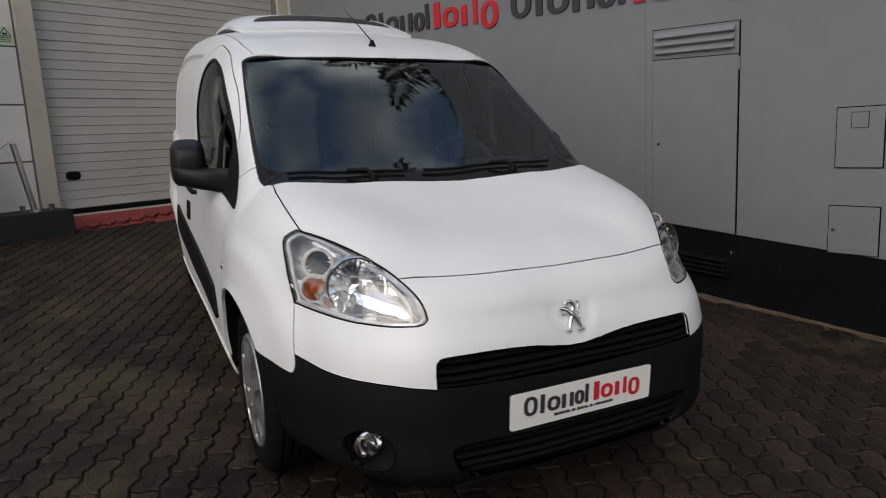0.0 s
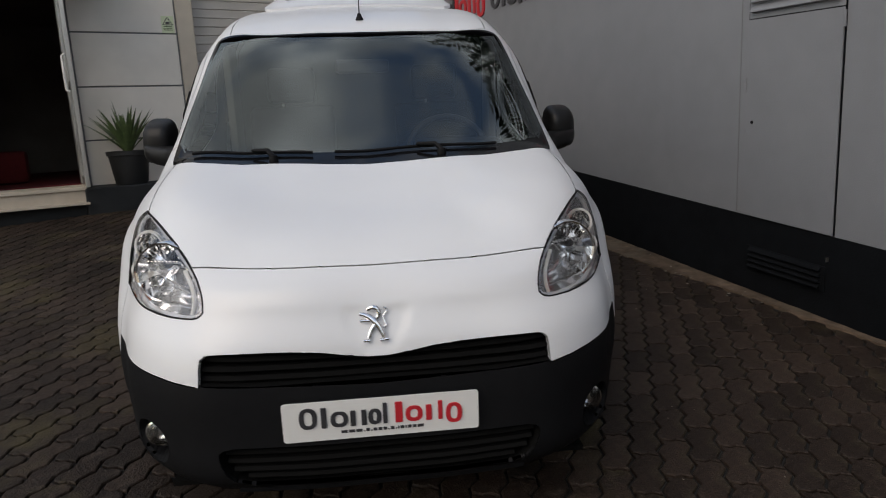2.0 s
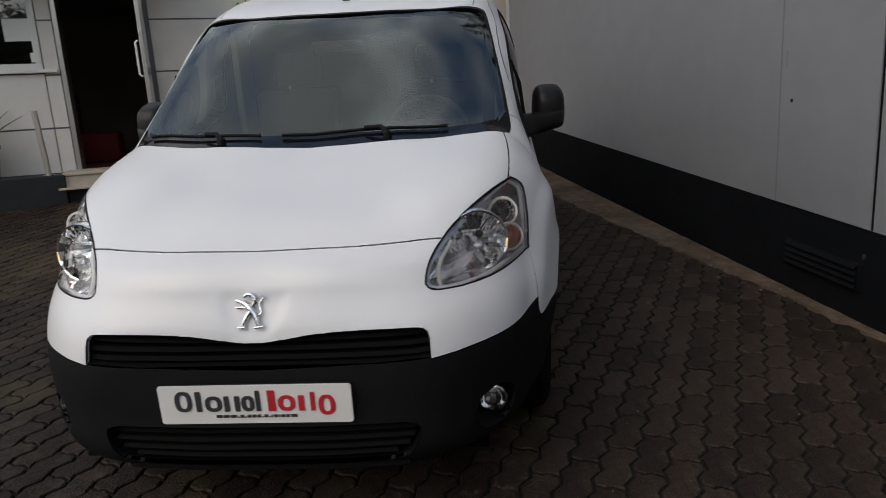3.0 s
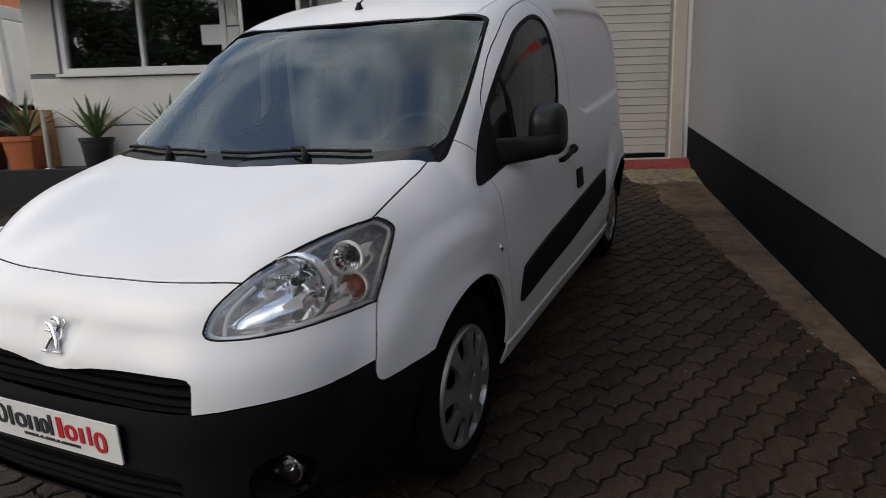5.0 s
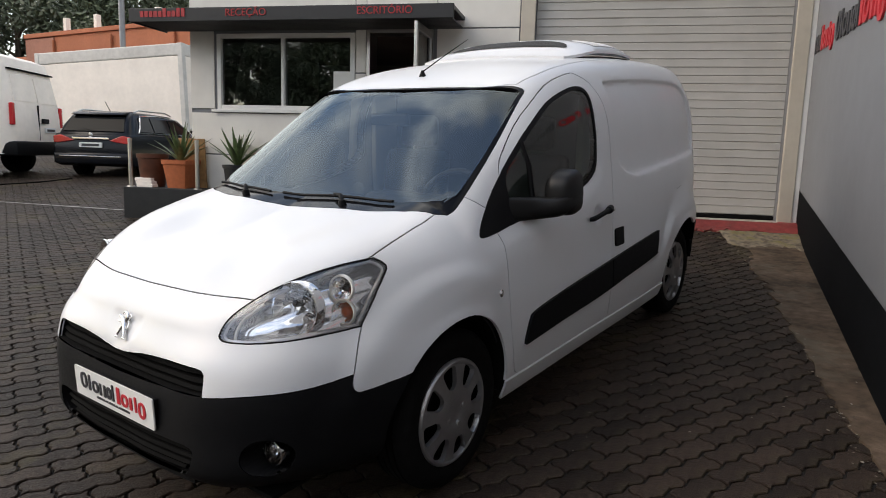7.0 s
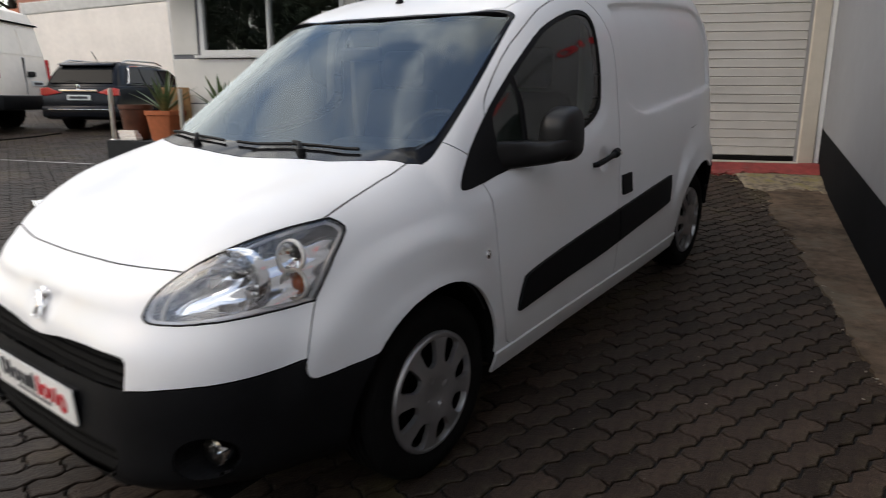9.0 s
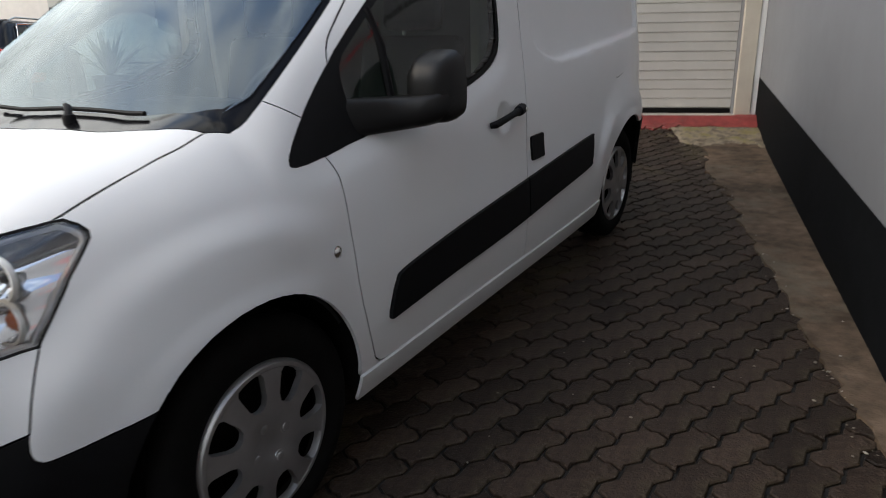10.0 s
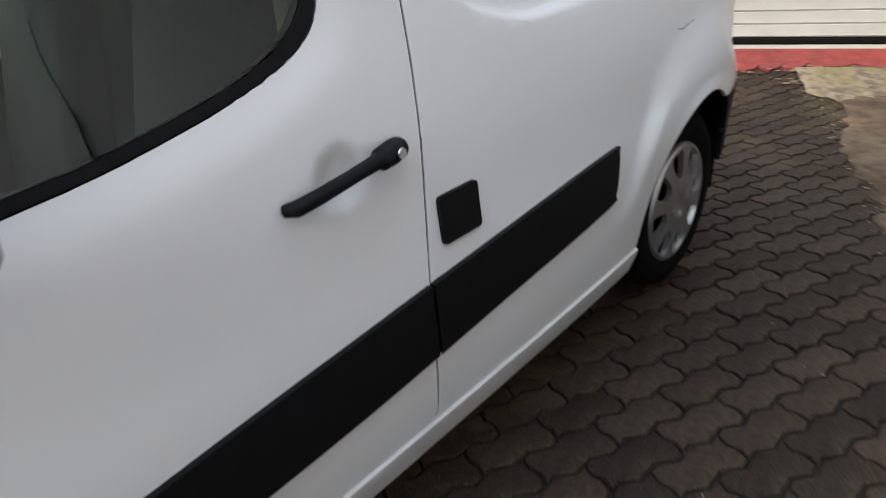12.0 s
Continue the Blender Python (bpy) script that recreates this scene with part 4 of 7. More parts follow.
WINDOW_GLASS = curve([(0.46, 0.995), (0.60, 1.005), (0.79, 1.025), (0.914, 1.040), (1.077, 1.073), (1.16, 1.100), (1.224, 1.138), (1.255, 1.190), (1.257, 1.28), (1.262, 1.40), (1.274, 1.487), (1.256, 1.522), (1.19, 1.533), (1.09, 1.516), (0.885, 1.454), (0.70, 1.351), (0.545, 1.241), (0.452, 1.162), (0.44, 1.07)], 3)
DOOR = curve([(0.31, 0.95), (0.328, 0.90), (0.329, 0.75), (0.331, 0.60), (0.350, 0.47), (0.372, 0.38), (0.384, 0.345), (0.41, 0.322)], 3, False) + [(0.46, 0.316), (1.36, 0.318)] + curve([(1.384, 0.335), (1.383, 0.50), (1.39, 0.65), (1.405, 0.76), (1.424, 0.96), (1.432, 1.14), (1.43, 1.3), (1.412, 1.45), (1.36, 1.56), (1.28, 1.607), (1.20, 1.612), (0.95, 1.548), (0.695, 1.418), (0.51, 1.278), (0.436, 1.205), (0.40, 1.11), (0.36, 1.02)], 3, False)
STRIP = curve([(0.448, 0.452), (0.470, 0.515), (0.492, 0.552), (0.534, 0.576), (0.80, 0.604), (1.2, 0.634), (1.72, 0.672), (2.085, 0.693), (2.112, 0.680), (2.104, 0.61), (2.090, 0.57), (2.055, 0.547), (1.6, 0.512), (1.2, 0.480), (0.80, 0.464), (0.50, 0.448)], 3)
REAR_BUMPER = [(2.90, 0.1), (2.90, 0.628), (3.02, 0.612), (3.12, 0.603), (3.6, 0.60), (3.6, 0.1)]
TAIL_LAMP = curve([(3.17, 0.80), (3.14, 0.95), (3.16, 1.12), (3.20, 1.22), (3.4, 1.22), (3.4, 0.78)], 3)
ROOF = [(-0.02, 0.742), (0.3, 0.758), (0.5, 0.785), (0.60, 0.83), (0.612, 1.0), (0.615, 1.6), (0.615, 2.6), (0.60, 3.1), (0.56, 3.25), (-0.02, 3.25)]


def arch(wy):
    if wy > 1:
        return [(wy - 0.018 + (0.362 if math.cos(a) > 0 else 0.412) * math.cos(a), WHEEL_Z + 0.386 * math.sin(a)) for a in np.linspace(radians(-40), radians(220), 40)]
    # the rear edge runs straight down to the sill
    return [(wy + 0.318, 0.02)] + [(wy - 0.02 + (0.338 if math.cos(a) > 0 else 0.362) * math.cos(a), WHEEL_Z + 0.386 * math.sin(a)) for a in np.linspace(0.0, radians(220), 34)]


PLANES = {"front": (0, 2, 1), "side": (1, 2, 0), "top": (0, 1, 2)}


def cut(bm, outline, view, keep, closed=True):
    """Cuts the skin's faces along an outline, so that each face lies wholly in or out of it."""
    a, b, c = PLANES[view]
    pairs = list(zip(outline, outline[1:] + outline[:1])) if closed else list(zip(outline, outline[1:]))
    us, vs = [p[0] for p in outline], [p[1] for p in outline]

    def meets(f, lo, hi):
        u, v = [w.co[a] for w in f.verts], [w.co[b] for w in f.verts]
        return max(u) >= lo[0] and min(u) <= hi[0] and max(v) >= lo[1] and min(v) <= hi[1]

    near_faces = {f for f in bm.faces if meets(f, (min(us) - 0.01, min(vs) - 0.01), (max(us) + 0.01, max(vs) + 0.01)) and keep(f.calc_center_bounds())}
    for p, q in pairs:
        if math.hypot(q[0] - p[0], q[1] - p[1]) < 1e-5:
            continue
        lo = (min(p[0], q[0]) - 0.004, min(p[1], q[1]) - 0.004)
        hi = (max(p[0], q[0]) + 0.004, max(p[1], q[1]) + 0.004)
        faces = [f for f in near_faces if f.is_valid and meets(f, lo, hi)]
        if not faces:
            continue
        co, no = [0.0] * 3, [0.0] * 3
        co[a], co[b] = p
        span = math.hypot(q[0] - p[0], q[1] - p[1])
        no[a], no[b] = (q[1] - p[1]) / span, (p[0] - q[0]) / span
        faces.sort(key=lambda f: f.index)
        geom = list(dict.fromkeys([*faces, *(e for f in faces for e in f.edges), *(v for f in faces for v in f.verts)]))
        made = bmesh.ops.bisect_plane(bm, geom=geom, dist=0.0002, plane_co=co, plane_no=no)
        bm.faces.index_update()
        near_faces = {f for f in near_faces if f.is_valid} | {f for f in made["geom"] if isinstance(f, bmesh.types.BMFace)}


def on_side(c):
    return c.x > 0.55


def on_top(c):
    return c.z > 0.78


from mathutils.bvhtree import BVHTree
from mathutils.kdtree import KDTree

skin = half_body()
skin.normal_update()
if sum(f.normal.x for f in skin.faces) < 0:
    bmesh.ops.reverse_faces(skin, faces=skin.faces[:])
    skin.normal_update()
BASE = BVHTree.FromBMesh(skin)
NORMALS = [v.normal.copy() for v in skin.verts]
skin.verts.index_update()
pressed = [v for v in skin.verts if (v.co.y > 1.4 and 1.0 < v.co.z < 1.66) or math.hypot(v.co.y - DISH[0], v.co.z - DISH[1]) < 0.09]
for _ in range(2):
    eased = {v.index: (NORMALS[v.index] + sum((NORMALS[e.other_vert(v).index] for e in v.link_edges), Vector()) * 0.6).normalized() for v in pressed}
    for k, n in eased.items():
        NORMALS[k] = n
NEAR = KDTree(len(skin.verts))
for k, v in enumerate(skin.verts):
    NEAR.insert(v.co, k)
NEAR.balance()


def skin_normal(p):
    """The smooth skin's normal near a place on its left half."""
    out = Vector()
    for co, k, d in NEAR.find_n(p, 4):
        out += NORMALS[k] / (d + 1e-4)
    if p.x < 0.002:
        out.x = 0
    return out.normalized()


def skin_at(view, u, v):
    """The place on the left half's skin at (u, v) in a view, and its normal."""
    a, b, c = PLANES[view]
    origin, way = [0.0] * 3, [0.0] * 3
    origin[a], origin[b], origin[c], way[c] = u, v, {"front": -3.0, "side": 3.0, "top": 4.0}[view], {"front": 1.0, "side": -1.0, "top": -1.0}[view]
    hit = BASE.ray_cast(Vector(origin), Vector(way))
    return (hit[0], skin_normal(hit[0])) if hit[0] else (None, None)


for outline, view, where, closed in (
    (HEAD, "front", lambda c: c.y < -0.2 and c.z > 0.68, True), (HEAD_SIDE, "side", lambda c: c.y < -0.2 and c.x > 0.6 and c.z > 0.6, True),
    (FENDER_SEAM, "side", lambda c: c.y < 0 and c.x > 0.6, False), (WHITE_LINE, "front", lambda c: c.y < -0.4 and 0.5 < c.z < 0.66, False),
    (GRILLE, "front", lambda c: c.y < -0.6, True), (LOWER_GRILLE, "front", lambda c: c.y < -0.6, True), (FOG, "front", lambda c: c.y < -0.5, True),
    (HOOD, "top", on_top, True), (SCREEN, "top", lambda c: c.z > 1.0, True), (SCREEN_GLASS, "top", lambda c: c.z > 1.0, True),
    (WINDOW, "side", on_side, True), (WINDOW_GLASS, "side", on_side, True), (DOOR, "side", on_side, True), (STRIP, "side", on_side, True),
    (arch(0.0), "side", on_side, True), (arch(WHEELBASE), "side", on_side, True), (REAR_BUMPER, "side", on_side, True), (TAIL_LAMP, "side", on_side, True),
    (ROOF, "top", lambda c: c.z > 1.4, True), ([(0.30, 0.317), (2.6, 0.317)], "side", on_side, False), ([(0.06, 1.2035), (0.42, 0.955)], "side", on_side, False), ([(2.98, 0.34), (3.6, 0.34)], "side", lambda c: c.y > 2.9, False)):
    cut(skin, outline, view, where, closed)


bmesh.ops.remove_doubles(skin, verts=skin.verts, dist=0.0012)
bmesh.ops.dissolve_degenerate(skin, dist=0.0006, edges=skin.edges)


def line_at(line, u):
    for (a, b), (c, d) in zip(line, line[1:]):
        if a <= u <= c:
            return b + (d - b) * (u - a) / (c - a + 1e-9)
    return line[-1][1] if u > line[-1][0] else line[0][1]


SEAM_FRONT = [(-2, 1.2), (-0.40, 1.2), (-0.40, 0.80)] + FENDER_SEAM + [(-0.2, 0.0), (-2, 0.0)]


def region(c):
    """The panel to which a place on the skin belongs; None: open."""
    x, y, z = c
    if y > 3.0 and z < 0.34:
        return None
    if x > 0.5 and (inside(arch(0.0), y, z) or inside(arch(WHEELBASE), y, z)):
        return None
    if y < -0.2 and z > 0.68 and inside(HEAD, x, z) and inside(HEAD_SIDE, y, z):
        return "head"
    if y < -0.5:
        if inside(GRILLE, x, z) or inside(LOWER_GRILLE, x, z):
            return None
        if inside(FOG, x, z):
            return None
    if y < 0 and z < 0.72:
        if inside(SEAM_FRONT, y, z):
            return "front_bumper" if z < line_at(WHITE_LINE, x) or (x < 0.476 and z < 0.6) else "nose"
        return "fender" if z > 0.5 and y > -0.52 else "front_bumper"
    if z > 0.8 and inside(HOOD, x, y):
        return "hood"
    if z > 1.0 and y < 0.9 and inside(SCREEN, x, y):
        return "windscreen" if inside(SCREEN_GLASS, x, y) else "screen_border"
    if y < 0 and inside(SEAM_FRONT, y, z) and x < 0.78 and z < 0.9:
        return "nose"
    if x > 0.55:
        if inside(WINDOW, y, z):
            return "side_glass" if inside(WINDOW_GLASS, y, z) else "window_seal"
        if inside(DOOR, y, z):
            return "front_door"
        if inside(REAR_BUMPER, y, z):
            return "rear_bumper"
        if inside(TAIL_LAMP, y, z):
            return "tail_lamp"
        if z < 0.317 and 0.2 < y < 2.6:
            return "sill"
        if y < 0.42 and z < 1.10 - 0.69 * (y - 0.21):
            return "fender"
    if z > 1.4 and inside(ROOF, x, y):
        return "roof"
    return "body_side"


PANELS = {}
for f in skin.faces:
    PANELS.setdefault(region(f.calc_center_median()), []).append(f)

van = thing("van", SLOPE, "white panel van with black bumpers and roof cooling unit", "van")


def panel(name, mat, both, parent=None, label="", gap=0.002, depth=0.012, offset=0.0, thing_name=None):
    """A panel of the skin with a turned-in edge. both: one mesh over the middle; else one each side, of which the left is returned first."""
    verts, faces, count = {}, [], {}
    for f in PANELS[name]:
        for v in f.verts:
            verts.setdefault(v, len(verts))
        faces.append([verts[v] for v in f.verts])
        for e in f.edges:
            count[e] = count.get(e, 0) + 1
    places, normals = [v.co.copy() for v in verts], [skin_normal(v.co) for v in verts]
    rim = [e for e, n in count.items() if n == 1 and not (e.verts[0].co.x < 0.001 and e.verts[1].co.x < 0.001)]
    inward = {}
    members = set(PANELS[name])
    for e in rim:
        f = [f for f in e.link_faces if f in members][0]
        d = f.calc_center_median() - (e.verts[0].co + e.verts[1].co) / 2
        along = (e.verts[1].co - e.verts[0].co).normalized()
        d = (d - along * d.dot(along)).normalized()
        for v in e.verts:
            inward.setdefault(v, Vector())
            inward[v] += d
    for v, d in inward.items():
        move = d.normalized() * gap
        if v.co.x < 0.001:
            move.x = 0
        places[verts[v]] = places[verts[v]] + move
    places = [p + n * offset for p, n in zip(places, normals)]
    ring = {}
    for e in rim:
        quad = []
        for v in e.verts:
            for level in (0, 1):
                if (v, level) not in ring:
                    ring[v, level] = len(places)
                    n = normals[verts[v]]
                    places.append(places[verts[v]] - n * depth * level)
                    normals.append(-inward[v].normalized())
        a, b = e.verts
        quad = [ring[a, 0], ring[b, 0], ring[b, 1], ring[a, 1]]
        facing = (places[quad[1]] - places[quad[0]]).cross(places[quad[3]] - places[quad[0]])
        if name == "sill" and facing.dot(normals[quad[0]] + normals[quad[1]]) < 0:
            quad.reverse()
        faces.append(quad)
    made = []
    for side in ((1,), (-1,)) if not both else ((1, -1),):
        all_p, all_f, all_n = [], [], []
        for s in side:
            start = len(all_p)
            all_p += [(p.x * s, p.y, p.z) for p in places]
            all_n += [(n.x * s, n.y, n.z) for n in normals]
            all_f += [[start + i for i in (f if s > 0 else f[::-1])] for f in faces]
        me = bpy.data.meshes.new(name)
        me.from_pydata(all_p, [], all_f)
        me.materials.append(M[mat])
        for p in me.polygons:
            p.use_smooth = True
        me.normals_split_custom_set_from_vertices(all_n)
        ob = new(thing_name or name, me)
        ob.parent = parent or van
        if label:
            ob["label"] = label
        made.append(ob)
    return made


hood, = panel("hood", "paint", True, gap=0.0032, depth=0.02)
nose, = panel("nose", "paint", True, thing_name="front_panel")
front_bumper, = panel("front_bumper", "plastic", True, label="unpainted black plastic bumper")
fenders = panel("fender", "paint", False)
doors = panel("front_door", "paint", False, gap=0.003, depth=0.02)
panel("sill", "paint", False, offset=0.008, gap=0.0, depth=0.010)
roof, = panel("roof", "paint", True)
sides = panel("body_side", "paint", False, thing_name="cargo_side")
panel("rear_bumper", "plastic", False, thing_name="bumper_corner", offset=0.006, gap=0.0, depth=0.02, label="black plastic bumper corner")
panel("tail_lamp", "red_lens", False)


def clear_sheet():
    """The windscreen's pane: one smooth curved sheet set a little below its black border."""
    def terms(x, y):
        p, q = x * x, y - 0.4
        return (1.0, q, q * q, q**3, p, p * q, p * q * q, p * p, p * p * q)

    co = [v.co for f in PANELS["windscreen"] for v in f.verts]
    fit = np.linalg.lstsq(np.array([terms(p.x, p.y) for p in co]), np.array([p.z for p in co]), rcond=None)[0]
    half = [(x, y) for x, y in SCREEN_GLASS if x > 0]
    outline = [(0.0, SCREEN_GLASS[0][1])] + half + [(0.0, SCREEN_GLASS[-1][1])] + [(-x, y) for x, y in half[::-1]]
    outline = [(x * 1.014, 0.4 + (y - 0.4) * 1.03) for x, y in outline]
    bm = bmesh.new()
    bm.faces.new([bm.verts.new((x, y, 0)) for x, y in outline])
    for axis, lo, hi in ((0, -0.70, 0.70), (1, 0.02, 0.80)):
        for k in np.arange(lo, hi, 0.035):
            at_k, way = [0.0] * 3, [0.0] * 3
            at_k[axis], way[axis] = float(k), 1.0
            bmesh.ops.bisect_plane(bm, geom=bm.verts[:] + bm.edges[:] + bm.faces[:], dist=1e-5, plane_co=at_k, plane_no=way)
    normals = []
    for v in bm.verts:
        x, y, e = v.co.x, v.co.y, 1e-3
        sx, sy = (float(np.dot(fit, np.subtract(terms(x + dx, y + dy), terms(x - dx, y - dy)))) / (2 * e) for dx, dy in ((e, 0), (0, e)))
        v.co.z = float(np.dot(fit, terms(x, y))) - 0.008
        normals.append(Vector((-sx, -sy, 1)).normalized())
    bmesh.ops.recalc_face_normals(bm, faces=bm.faces)
    if sum(f.normal.z for f in bm.faces) < 0:
        bmesh.ops.reverse_faces(bm, faces=bm.faces[:])
    pane = part("windscreen", bm, "glass", van, smooth=60)
    pane.data.normals_split_custom_set_from_vertices(normals)
    return pane


windscreen = clear_sheet()
border, = panel("screen_border", "frit", True, depth=0.03, gap=0.001, thing_name="windscreen_surround", label="black glass border and cowl")
seals = panel("window_seal", "plastic", False, thing_name="window_frame", depth=0.03, gap=0.0)
side_glasses = panel("side_glass", "glass_side", False, gap=-0.006, depth=0.004, offset=-0.005, thing_name="side_window")
headlamp_covers = panel("head", "lens", False, gap=0.004, depth=0.012, thing_name="headlamp")
for o in (windscreen, *side_glasses, *headlamp_covers):
    o.visible_shadow = False


# ---- van: lining, wheels, lamps, trim, cabin ----
def both_sides(build):
    """Builds for the left (1) and the right (-1)."""
    return [build(s) for s in (1, -1)]


PANELS["lining"] = [f for n in ("roof", "body_side", "front_door", "fender") for f in PANELS[n] if f.calc_center_median().z > 0.5 and 0.15 < f.calc_center_median().y < 1.6]
panel("lining", "trim", True, offset=-0.035, depth=0.0, gap=0.0, thing_name="cabin_lining", label="dark inner lining of the cabin")
part("floor_pan", block(-0.66, 0.66, 0.36, 3.10, 0.26, 0.34, 0.02), "dark", van)
part("rear_bumper", extruded([(3.085, 0.40), (3.10, 0.585), (3.30, 0.592), (3.33, 0.56), (3.33, 0.38), (3.29, 0.345), (3.13, 0.34)], -0.70, 0.70, "yz", 0.022), "plastic", van, "unpainted black rear bumper", smooth=40)
part("rear_frame", block(-0.66, 0.66, 3.14, 3.24, 0.36, 0.90, 0.01), "dark", van)
part("engine_bay", block(-0.52, 0.52, -0.60, 0.16, 0.30, 0.74, 0.04), "dark", van)
part("bulkhead", extruded([(-0.79, 0.3), (0.79, 0.3), (0.79, 1.0), (0.69, 1.5), (0.62, 1.58), (-0.62, 1.58), (-0.69, 1.5), (-0.79, 1.0)], 1.50, 1.54, "xz", 0.005), "bulkhead", van)
rear_wall = extruded([(-0.69, 0.3), (0.69, 0.3), (0.70, 0.9), (0.67, 1.15), (0.59, 1.50), (0.50, 1.58), (-0.50, 1.58), (-0.59, 1.50), (-0.67, 1.15), (-0.70, 0.9)], 3.255, 3.30, "xz", 0.01)
part("rear_doors", rear_wall, "paint", van)


def hubcap():
    """A silver wheel trim with eight U-shaped openings, in the y-z plane, its face towards +x."""
    bm = bmesh.new()
    profile = [(0.0, 0.010), (0.03, 0.010), (0.036, 0.014), (0.055, 0.019), (0.08, 0.020), (0.10, 0.017), (0.125, 0.013), (0.15, 0.009), (0.172, 0.006), (0.176, 0.009), (0.184, 0.008), (0.190, -0.002), (0.191, -0.02)]
    n = 96
    rings = [[bm.verts.new((h, r * math.cos(a), r * math.sin(a))) for a in np.linspace(0, 2 * math.pi, n, endpoint=False)] if r else [bm.verts.new((h, 0, 0))] for r, h in profile]
    for i in range(n):
        bm.faces.new((rings[0][0], rings[1][i], rings[1][(i + 1) % n]))
    for a, b in zip(rings[1:], rings[2:]):
        for i in range(n):
            bm.faces.new((a[i], b[i], b[(i + 1) % n], a[(i + 1) % n]))
    holes = []
    for k in range(8):
        a = radians(45 * k + 10)
        u = [(0.092, 0.0), (0.097, 0.016), (0.112, 0.026), (0.135, 0.032), (0.158, 0.037), (0.170, 0.032), (0.175, 0.016), (0.176, 0.0)]
        loop = u + [(r, -s) for r, s in u[-2:0:-1]]
        holes.append([(r * math.cos(a) - s * math.sin(a), r * math.sin(a) + s * math.cos(a)) for r, s in loop])
    for h in holes:
        cut(bm, h, "side", lambda c: True)
    gone = [f for f in bm.faces if any(inside(h, f.calc_center_median().y, f.calc_center_median().z) for h in holes)]
    bmesh.ops.delete(bm, geom=gone, context="FACES")
    # the openings' walls lean in
    rim = [e for e in bm.edges if e.is_boundary and 0.09 < math.hypot(e.verts[0].co.y, e.verts[0].co.z) < 0.186 and math.hypot(e.verts[1].co.y, e.verts[1].co.z) < 0.186]
    out = bmesh.ops.extrude_edge_only(bm, edges=rim)
    for v in out["geom"]:
        if isinstance(v, bmesh.types.BMVert):
            v.co.x -= 0.026
            v.co.y *= 0.97
            v.co.z *= 0.97
    return bm


def tyre():
    w, r = 0.0975, TYRE
    prof = [(0.19, -w + 0.03), (0.215, -w + 0.012), (0.25, -w), (0.285, -w + 0.004), (r - 0.010, -w + 0.018), (r - 0.001, -w + 0.035)]
    for g in (-0.045, -0.015, 0.015, 0.045):
        prof += [(r, g - 0.005), (r - 0.007, g - 0.004), (r - 0.007, g + 0.004), (r, g + 0.005)]
    prof += [(a, -b) for a, b in prof[5::-1]]
    return turned(prof, 56, Matrix.Rotation(radians(90), 4, "Y"))


def wheel(x, y, s):
    hub = part("wheel", turned([(0.0, 0.02), (0.06, 0.02), (0.15, -0.02), (0.185, -0.03), (0.195, 0.03), (0.195, -0.09)], 40, Matrix.Rotation(radians(90), 4, "Y")), "dark", van, "dark steel wheel rim")
    hub.matrix_parent_inverse = Matrix()
    hub.location, hub.rotation_euler = (x * s, y, WHEEL_Z), (0, 0, 0 if s > 0 else math.pi)
    part("tyre", tyre(), "rubber", hub, "black rubber tyre", smooth=35)
    cap = part("hubcap", hubcap(), "alloy", hub, "silver plastic wheel trim with eight openings", smooth=40)
    cap.location, cap.scale = (0.088, 0, -0.010), (0.75, 1.115, 1.115)
    for a in (20, 110, 200, 290):
        bolts = bmesh.new()
        turned([(0.0, 0.021), (0.007, 0.0205), (0.0105, 0.019), (0.012, 0.016), (0.0165, 0.0155), (0.018, 0.010)], 14, Matrix.Translation((0, 0.050 * math.cos(radians(a)), 0.050 * math.sin(radians(a)))) @ Matrix.Rotation(radians(90), 4, "Y"), bolts)
        part("bolt_cover", bolts, "alloy", cap, smooth=40)
    return hub


for wy in (0.0, WHEELBASE):
    for s in (1, -1):
        wheel(0.750 if wy == 0 else 0.728, wy - (0.012 if wy == 0 else 0.008), s)
        # arch liner: half a drum inside the body
        lin = bmesh.new()
        ang = np.linspace(radians(-6 if wy < 1 else -12), radians(186), 34)
        rows = [[], []]
        for a in ang:
            reach = (0.344 if wy < 1 else 0.368) if math.cos(a) > 0 else (0.368 if wy < 1 else 0.418)
            y, z = wy + reach * math.cos(a) - 0.019, WHEEL_Z + 0.390 * math.sin(a)
            lip = skin_at("side", y, max(z, 0.33))[0]
            rows[0].append(lin.verts.new((0.45 * s, y, z)))
            rows[1].append(lin.verts.new(((lip.x - 0.011) * s, y, z)))
        for i in range(len(ang) - 1):
            lin.faces.new((rows[0][i], rows[0][i + 1], rows[1][i + 1], rows[1][i]))
        lin.faces.new(rows[0])
        part("wheel_arch_liner", lin, "dark", van)


